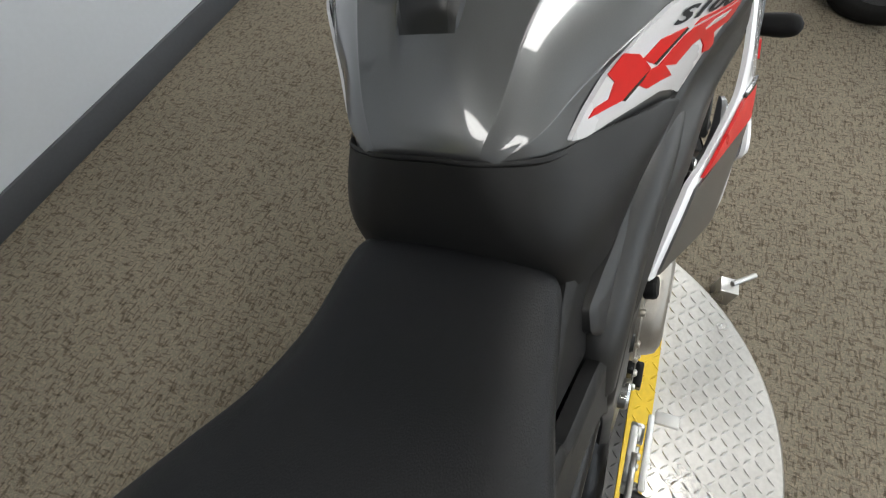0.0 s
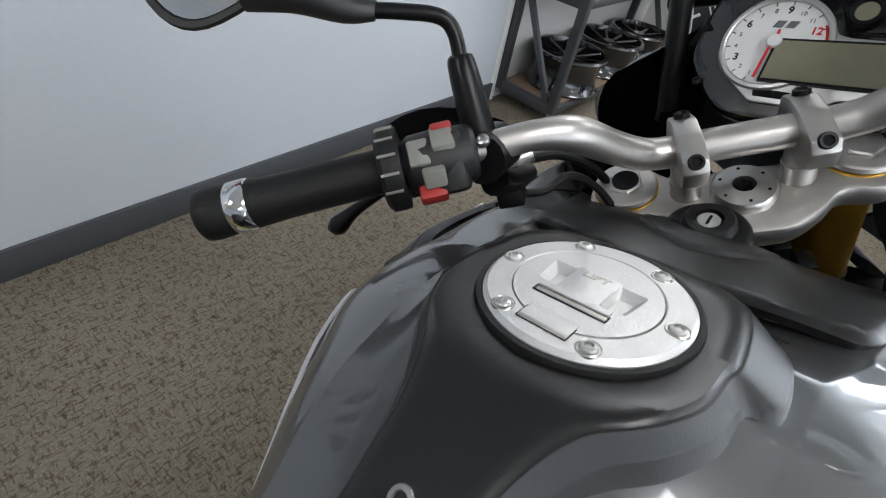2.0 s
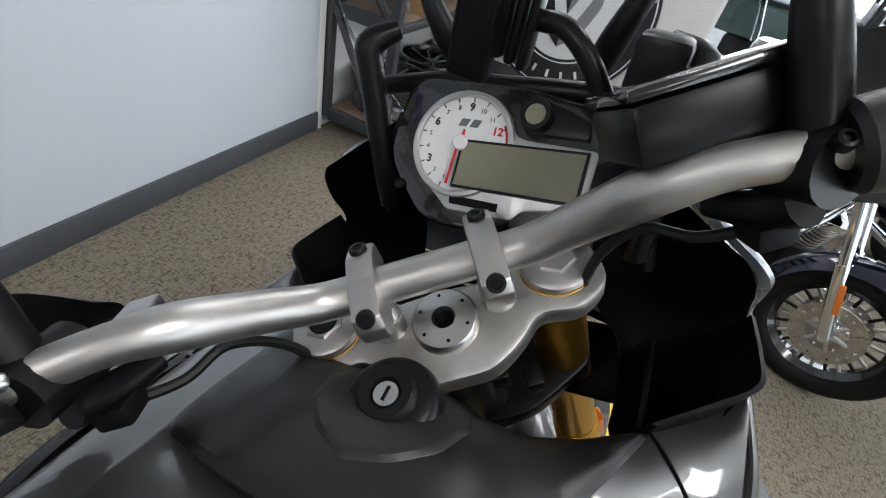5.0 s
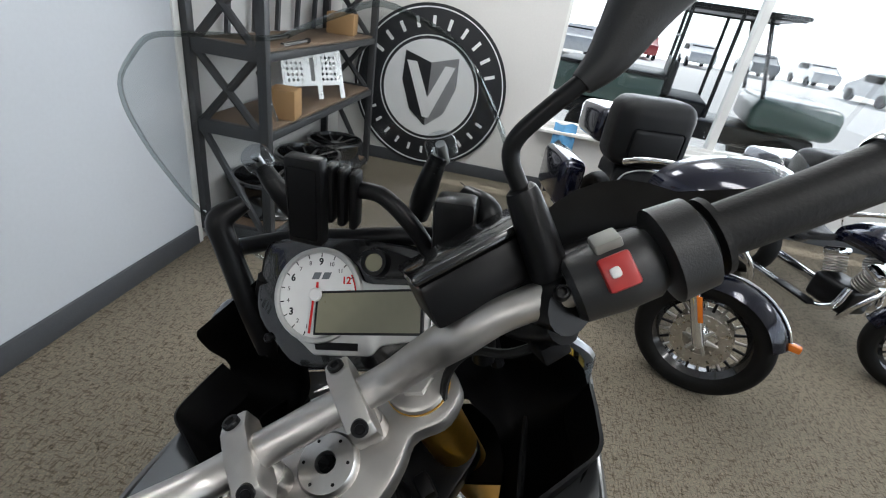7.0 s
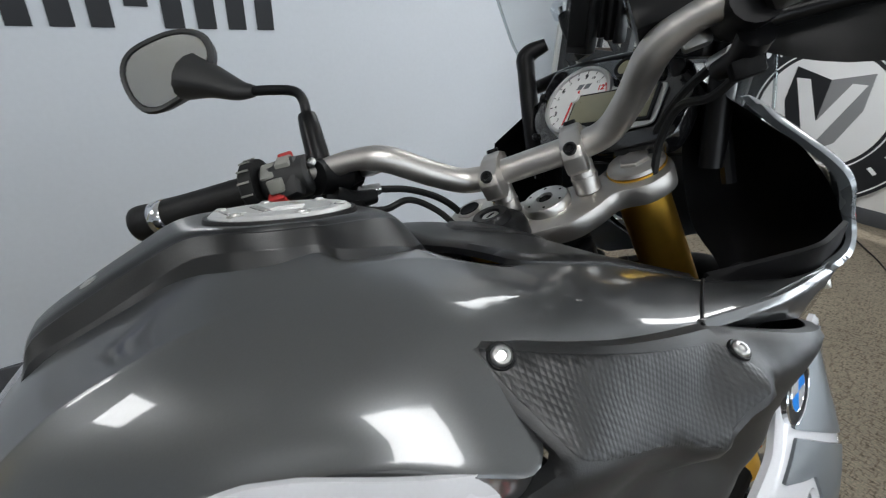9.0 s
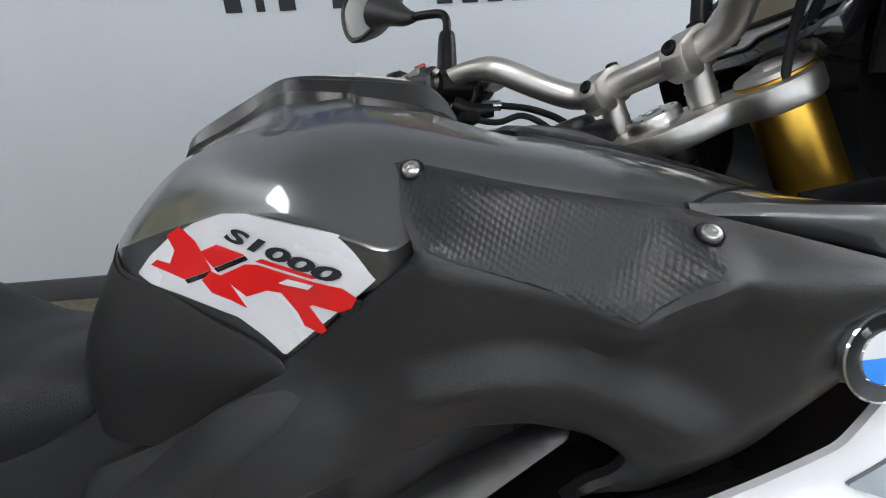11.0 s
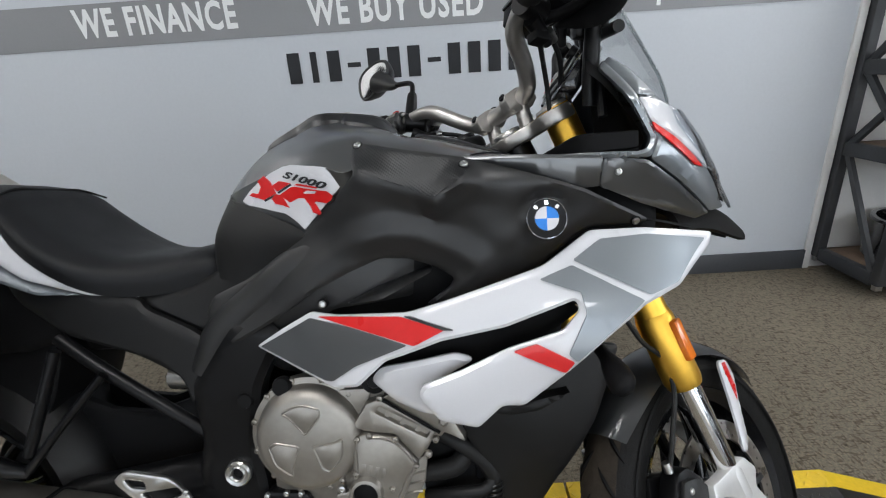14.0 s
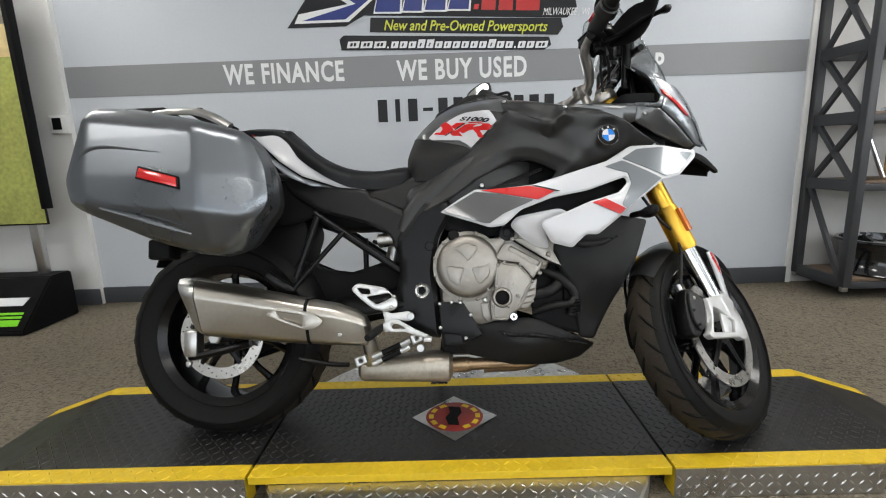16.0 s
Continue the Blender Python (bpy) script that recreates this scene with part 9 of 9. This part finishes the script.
# ---- touring motorcycle by the end window ----
tour = thing("touring_motorcycle", pose(2.10, -0.87, 0.0, 0, 0, 194) @ Matrix.Scale(0.87, 4), "navy blue touring motorcycle with chrome trim on its stand", "motorcycle")
# own axes: x ahead, y left; front axle at the origin


def tp(name, bm, material, label="", parent=None):
    return part(name, bm, material, parent or tour, label)


fw = Matrix.Translation((0, 0, 0.335)) @ Matrix.Rotation(radians(50), 4, "Z") @ Matrix.Rotation(radians(90), 4, "X")
ty = tp("tyre", lathe([tuple(p) for p in catmull([(0.235, -0.045), (0.26, -0.064), (0.30, -0.066), (0.328, -0.045), (0.336, 0), (0.328, 0.045), (0.30, 0.066), (0.26, 0.064), (0.235, 0.045)], 3)], fw, 56), TYRE, "black front tyre")
tp("rim", lathe([(0.235, -0.045), (0.242, -0.038), (0.215, -0.02), (0.215, 0.02), (0.242, 0.038), (0.235, 0.045), (0.205, 0.02), (0.205, -0.02)], fw, 56, closed=True), BLACK_GLOSS, "", ty)
for s in (-1, 1):
    tp("rim_lip", lathe([(0.238, s * 0.0445), (0.244, s * 0.048), (0.248, s * 0.0445)], fw, 56, closed=True), CHROME, "", ty)
for k in range(24):
    a = 2 * math.pi * k / 24
    tp("spoke", grow(tube([(0.15 * math.cos(a), 0.15 * math.sin(a), 0.0), (0.215 * math.cos(a), 0.215 * math.sin(a), 0.01)], [0.009, 0.007], 6, 1), fw), DISC_STEEL if k % 2 else SATIN_BLACK, "", ty)
for s in (-1, 1):
    d = fw @ pose(0, 0, s * 0.055)
    hl = [[(0.125 * math.cos(u) + 0.007 * math.cos(v), 0.125 * math.sin(u) + 0.007 * math.sin(v)) for v in (0, 1.05, 2.1, 3.14, 4.2, 5.25)] for u in np.linspace(0, 2 * math.pi, 21)[:-1]]
    tp("brake_disc", plate([(0.148 * math.cos(u), 0.148 * math.sin(u)) for u in np.linspace(0, 2 * math.pi, 49)[:-1]], 0.005, d, holes=[[(0.085 * math.cos(u), 0.085 * math.sin(u)) for u in np.linspace(0, 2 * math.pi, 37)[:-1]]] + hl), DISC_STEEL, "drilled steel brake disc", ty)
    for k in range(6):
        a = 2 * math.pi * k / 6
        tp("disc_carrier", grow(tube([(0.03 * math.cos(a), 0.03 * math.sin(a), 0), (0.09 * math.cos(a), 0.09 * math.sin(a), 0)], [0.014, 0.009], 6, 1), d), ALU, "", ty)
tp("hub", lathe([(0, -0.075), (0.03, -0.075), (0.034, 0), (0.03, 0.075), (0, 0.075)], fw, 24), CHROME, "", ty)
turned = Matrix.Rotation(radians(50), 4, "Z")
for s in (-1, 1):
    y = s * 0.098
    leg = tp("fork_slider", grow(tube([(0.0, y, 0.335), (-0.03, y, 0.40), (-0.14, y, 0.66)], [0.030, 0.030, 0.030], 16, 1), turned), CHROME, "polished fork slider")
    tp("fork_tube", grow(tube([(-0.13, y, 0.64), (-0.26, y, 0.95)], 0.024, 14, 1), turned), CHROME, "", leg)
    tp("fork_reflector", grow(box(-0.012, 0.012, -0.006, 0.006, -0.07, 0.07, 0.004), turned @ Matrix.Translation((-0.06, y + s * 0.032, 0.53)) @ Matrix.Rotation(radians(-22), 4, "Y")), AMBER, "amber fork reflector", leg)
    tp("axle_nut", grow(lathe([(0, 0.02), (0.02, 0.02), (0.022, 0), (0, 0)], frame_of((0, y, 0.335), (0, s, 0)), 6), turned), CHROME, "", leg)
bm = bmesh.new()
rows = []
for a in np.linspace(radians(20), radians(165), 18):
    rows.append([((0.372 - 0.06 * abs(u) ** 2.4) * math.cos(a), 0.092 * u, 0.335 + (0.372 - 0.06 * abs(u) ** 2.4) * math.sin(a)) for u in np.linspace(-1, 1, 13)])
rings(bm, rows, False, False)
bmesh.ops.solidify(bm, geom=bm.faces[:], thickness=0.006)
fend = tp("front_fender", grow(bm, turned), NAVY_PAINT, "navy front fender with chrome tip")
tp("fender_trim", grow(tube([(0.378 * math.cos(a), 0.0, 0.335 + 0.378 * math.sin(a)) for a in np.linspace(radians(22), radians(100), 9)], 0.008, 8, 2), turned), CHROME, "", fend)
tp("fender_lamp", grow(box(-0.03, 0.03, -0.02, 0.02, -0.018, 0.018, 0.008), turned @ Matrix.Translation((0.365, 0, 0.475))), AMBER, "amber fender lamp", fend)
# batwing fairing, tank, seats, luggage
fairing = tp("fairing", skin([(-0.02, [(0, 1.16), (0.06, 1.15), (0.12, 1.10), (0.15, 1.02), (0.12, 0.93)]), (-0.10, [(0, 1.22), (0.12, 1.20), (0.24, 1.14), (0.30, 1.03), (0.24, 0.92)]), (-0.20, [(0, 1.24), (0.16, 1.22), (0.32, 1.15), (0.40, 1.03), (0.34, 0.93)]), (-0.30, [(0, 1.22), (0.18, 1.20), (0.34, 1.14), (0.42, 1.04), (0.37, 0.95)])], 4, 4, 0.006), NAVY_PAINT, "navy batwing fairing")
tp("head_lamp", lathe([(0, 0.03), (0.06, 0.025), (0.085, 0.0), (0.085, -0.02), (0, -0.02)], frame_of((0.02, 0, 1.02), (1, 0, 0)), 32), CHROME, "", fairing)
ws = panel(soften([(-0.28, 1.20), (-0.20, 1.30), (0.20, 1.30), (0.28, 1.20)], 0.05), 0.0, 0.004, 0.001, 0.04, 0)
for v in ws.verts:
    v.co = Vector((-0.08 - (v.co.z - 1.2) * 0.7 - 0.8 * v.co.x ** 2, v.co.x, v.co.z + v.co.y))
tp("windshield", ws, SCREEN, "clear touring windshield", fairing).visible_shadow = False
tp("tank", skin([(-0.38, [(0, 0.96), (0.06, 0.95), (0.12, 0.90), (0.14, 0.82), (0.11, 0.76)]), (-0.52, [(0, 1.0), (0.08, 0.985), (0.15, 0.93), (0.17, 0.84), (0.13, 0.77)]), (-0.72, [(0, 0.95), (0.07, 0.94), (0.13, 0.89), (0.14, 0.81), (0.11, 0.76)]), (-0.86, [(0, 0.86), (0.05, 0.85), (0.08, 0.82), (0.09, 0.78), (0.07, 0.74)])], 4, 4), NAVY_PAINT, "navy fuel tank")
tp("seat", skin([(-0.82, [(0, 0.80), (0.06, 0.80), (0.11, 0.78), (0.13, 0.74)]), (-1.0, [(0, 0.72), (0.10, 0.72), (0.17, 0.70), (0.19, 0.66)]), (-1.15, [(0, 0.74), (0.10, 0.74), (0.18, 0.72), (0.2, 0.66)]), (-1.25, [(0, 0.86), (0.10, 0.86), (0.15, 0.83), (0.16, 0.74)]), (-1.48, [(0, 0.86), (0.10, 0.86), (0.15, 0.83), (0.16, 0.74)])], 4, 4, 0.02), SEAT_VINYL, "black touring seat")
tp("tour_box", box(-1.88, -1.43, -0.27, 0.27, 0.93, 1.18, 0.06, seg=3), NAVY_PAINT, "navy top box")
back = tp("backrest", box(-1.42, -1.08, -0.27, 0.27, 0.86, 1.32, 0.11, seg=5), SEAT_VINYL, "black padded backrest")
tp("backrest_pad", box(-1.10, -1.055, -0.18, 0.18, 0.92, 1.14, 0.035, seg=4), SEAT_VINYL, "", back)
tp("piping", tube([(-1.05, y, 0.78 + 0.10 * (1 - (y / 0.20) ** 2) ** 0.5) for y in np.linspace(-0.2, 0.2, 13)], 0.006, 6, 2), BOLT, "pale seat piping")
for s in (-1, 1):
    tp("saddlebag", box(-1.95, -1.40, s * 0.36 - 0.1, s * 0.36 + 0.1, 0.42, 0.78, 0.06, seg=3), NAVY_PAINT, "navy saddlebag")
    tp("engine_guard", tube([(-0.30, s * 0.10, 0.85), (-0.22, s * 0.26, 0.68), (-0.28, s * 0.36, 0.48), (-0.40, s * 0.26, 0.30), (-0.48, s * 0.12, 0.28)], 0.017, 12, 6), CHROME, "chrome engine guard")
    tp("exhaust", tube([(-0.50, s * 0.16, 0.50), (-0.52, s * 0.22, 0.32), (-0.8, s * 0.24, 0.26), (-1.9, s * 0.26, 0.28)], [0.025, 0.028, 0.032, 0.045], 14, 5), CHROME, "chrome exhaust")
    tp("handlebar", tube([(-0.26, s * 0.05, 1.06), (-0.34, s * 0.22, 1.12), (-0.46, s * 0.38, 1.10), (-0.60, s * 0.42, 1.04)], [0.014, 0.014, 0.015, 0.018], 12, 5), CHROME)
    tp("mirror", lathe([(0, -0.01), (0.05, -0.008), (0.058, 0.01), (0.05, 0.014), (0, 0.014)], frame_of((-0.30, s * 0.42, 1.24), (-1, 0, 0)), 24), CHROME)
    tp("footboard", box(-0.95, -0.60, s * 0.27 - 0.05, s * 0.27 + 0.05, 0.28, 0.30, 0.006), SATIN_BLACK)
tp("engine", box(-0.82, -0.48, -0.13, 0.13, 0.26, 0.48, 0.04, seg=3), SATIN_BLACK, "black and chrome twin engine")
for dx, a in ((-0.56, 22), (-0.76, -22)):
    for k in range(6):
        tp("cylinder_fin", grow(lathe([(0, -0.006), (0.075, -0.006), (0.078, 0), (0.075, 0.006), (0, 0.006)], pose(0, 0, 0.04 + 0.022 * k), 24), Matrix.Translation((dx, 0, 0.46)) @ Matrix.Rotation(radians(a), 4, "Y")), CAST_ALU)
    tp("rocker_cover", grow(box(-0.07, 0.07, -0.07, 0.07, 0.17, 0.23, 0.02), Matrix.Translation((dx, 0, 0.46)) @ Matrix.Rotation(radians(a), 4, "Y")), CHROME)
tp("air_cleaner", lathe([(0, 0.05), (0.07, 0.045), (0.08, 0.0), (0, 0)], frame_of((-0.66, 0.17, 0.62), (0, 1, 0)), 32), CHROME)
rw = Matrix.Translation((-1.63, 0, 0.33)) @ Matrix.Rotation(radians(90), 4, "X")
tp("tyre", lathe([tuple(p) for p in catmull([(0.215, -0.06), (0.25, -0.085), (0.30, -0.085), (0.33, 0), (0.30, 0.085), (0.25, 0.085), (0.215, 0.06)], 3)], rw, 48), TYRE, "black rear tyre")
tp("price_tag", plate(rect(-0.05, 0.05, -0.16, 0.0), 0.001, frame_of((-0.40, 0.30, 1.12), (1, 0.5, 0.1), (0, 1, 0))), MARK_WHITE, "white paper tag")

cruiser = copy_thing(tour, pose(2.48, -2.10, 0.0, 0, 0, 200) @ Matrix.Scale(0.87, 4))
cruiser["label"] = "dark touring motorcycle with chrome engine parked beside another"


# ---- yard outside the end window ----
def car(name, x, y, turn, body, label):
    c = thing(name, pose(x, y, -0.14, 0, 0, turn), label, "car", "parked vehicles")
    bm = bmesh.new()
    prof = [(-2.1, 0.35), (-2.15, 0.75), (-1.9, 0.95), (-1.2, 1.0), (-0.7, 1.45), (0.8, 1.5), (1.4, 1.05), (2.1, 0.95), (2.2, 0.6), (2.1, 0.35)]
    rings(bm, [[(px, y0, pz if pz < 1.1 else pz) for px, pz in prof] for y0 in (-0.85, 0.85)])
    bmesh.ops.bevel(bm, geom=bm.edges, offset=0.06, segments=2, affect="EDGES")
    part("body", bm, body, c)
    for s in (-1, 1):
        part("window", box(-0.62, 0.95, s * 0.86 - 0.01, s * 0.86 + 0.01, 1.05, 1.38, 0.004), DEEP_BLACK, c)
        for wx in (-1.35, 1.4):
            part("wheel", lathe([(0, -0.1), (0.3, -0.1), (0.33, 0), (0.3, 0.1), (0, 0.1)], frame_of((wx, s * 0.8, 0.33), (0, s, 0)), 24), TYRE, c)
    part("windscreen", box(1.0, 1.05, -0.7, 0.7, 1.08, 1.38, 0.004), DEEP_BLACK, c)


for k, (x, y, mt, lab) in enumerate(((38, 0.5, CAR_GREY, "grey parked car in the yard"), (38.5, -3.4, CAR_WHITE, "white parked car in the yard"), (38, -7.4, CAR_RED, "red parked car in the yard"), (38.3, -11.3, CAR_WHITE, "white parked car in the yard"), (38, -15.2, CAR_GREY, "grey parked car in the yard"), (38.4, -19.2, CAR_WHITE, "white parked car in the yard"))):
    car("parked_car", x, y, 90 + 85, mt, lab)
for k, (x, y) in enumerate(((27.5, 2.2), (28.2, -2.0), (28.0, -17.5))):
    car("parked_car", x, y, 178, CAR_WHITE, "white parked car in the yard")

utv = thing("utility_vehicle", pose(7.6, -2.1, -0.14, 0, 0, 258), "dark green utility vehicle with a roof cage and cargo bed", "utility vehicle")
part("cargo_bed", box(-1.75, -0.35, -0.72, 0.72, 0.72, 1.12, 0.04), OLIVE, utv)
part("bed_rail", box(-1.78, -0.33, -0.75, 0.75, 1.11, 1.16, 0.015), SATIN_BLACK, utv)
part("tailgate_bar", box(-1.78, -1.752, -0.4, 0.4, 0.86, 0.98, 0.004), LETTER_WHITE, utv)
part("chassis", box(-1.6, 1.6, -0.55, 0.55, 0.45, 0.70, 0.05), SATIN_BLACK, utv)
part("hood", box(0.75, 1.75, -0.70, 0.70, 0.72, 1.12, 0.12, seg=3), OLIVE, utv)
part("roof", box(-0.35, 0.95, -0.72, 0.72, 1.98, 2.03, 0.02), SATIN_BLACK, utv)
part("bench", box(-0.30, 0.25, -0.65, 0.65, 0.72, 0.92, 0.05), SEAT_VINYL, utv)
part("bench_back", box(-0.36, -0.24, -0.65, 0.65, 0.92, 1.35, 0.05), SEAT_VINYL, utv)
for s in (-1, 1):
    for a, b in (((-0.34, 1.12), (-0.32, 1.98)), ((0.80, 1.10), (0.55, 1.98)), ((-0.32, 1.98), (0.90, 1.98)), ((0.25, 0.75), (0.25, 1.98))):
        part("cage_tube", tube([(a[0], s * 0.68, a[1]), (b[0], s * 0.68, b[1])], 0.025, 10, 1), SATIN_BLACK, utv)
    for wx in (-1.15, 1.2):
        part("wheel", lathe([(0, -0.13), (0.2, -0.13), (0.31, -0.12), (0.33, 0), (0.31, 0.12), (0.2, 0.13), (0, 0.13)], frame_of((wx, s * 0.68, 0.33), (0, s, 0)), 28), TYRE, utv)
for z in (1.35, 1.65):
    part("cage_bar", tube([(-0.33, -0.68, z), (-0.33, 0.68, z)], 0.02, 10, 1), SATIN_BLACK, utv)
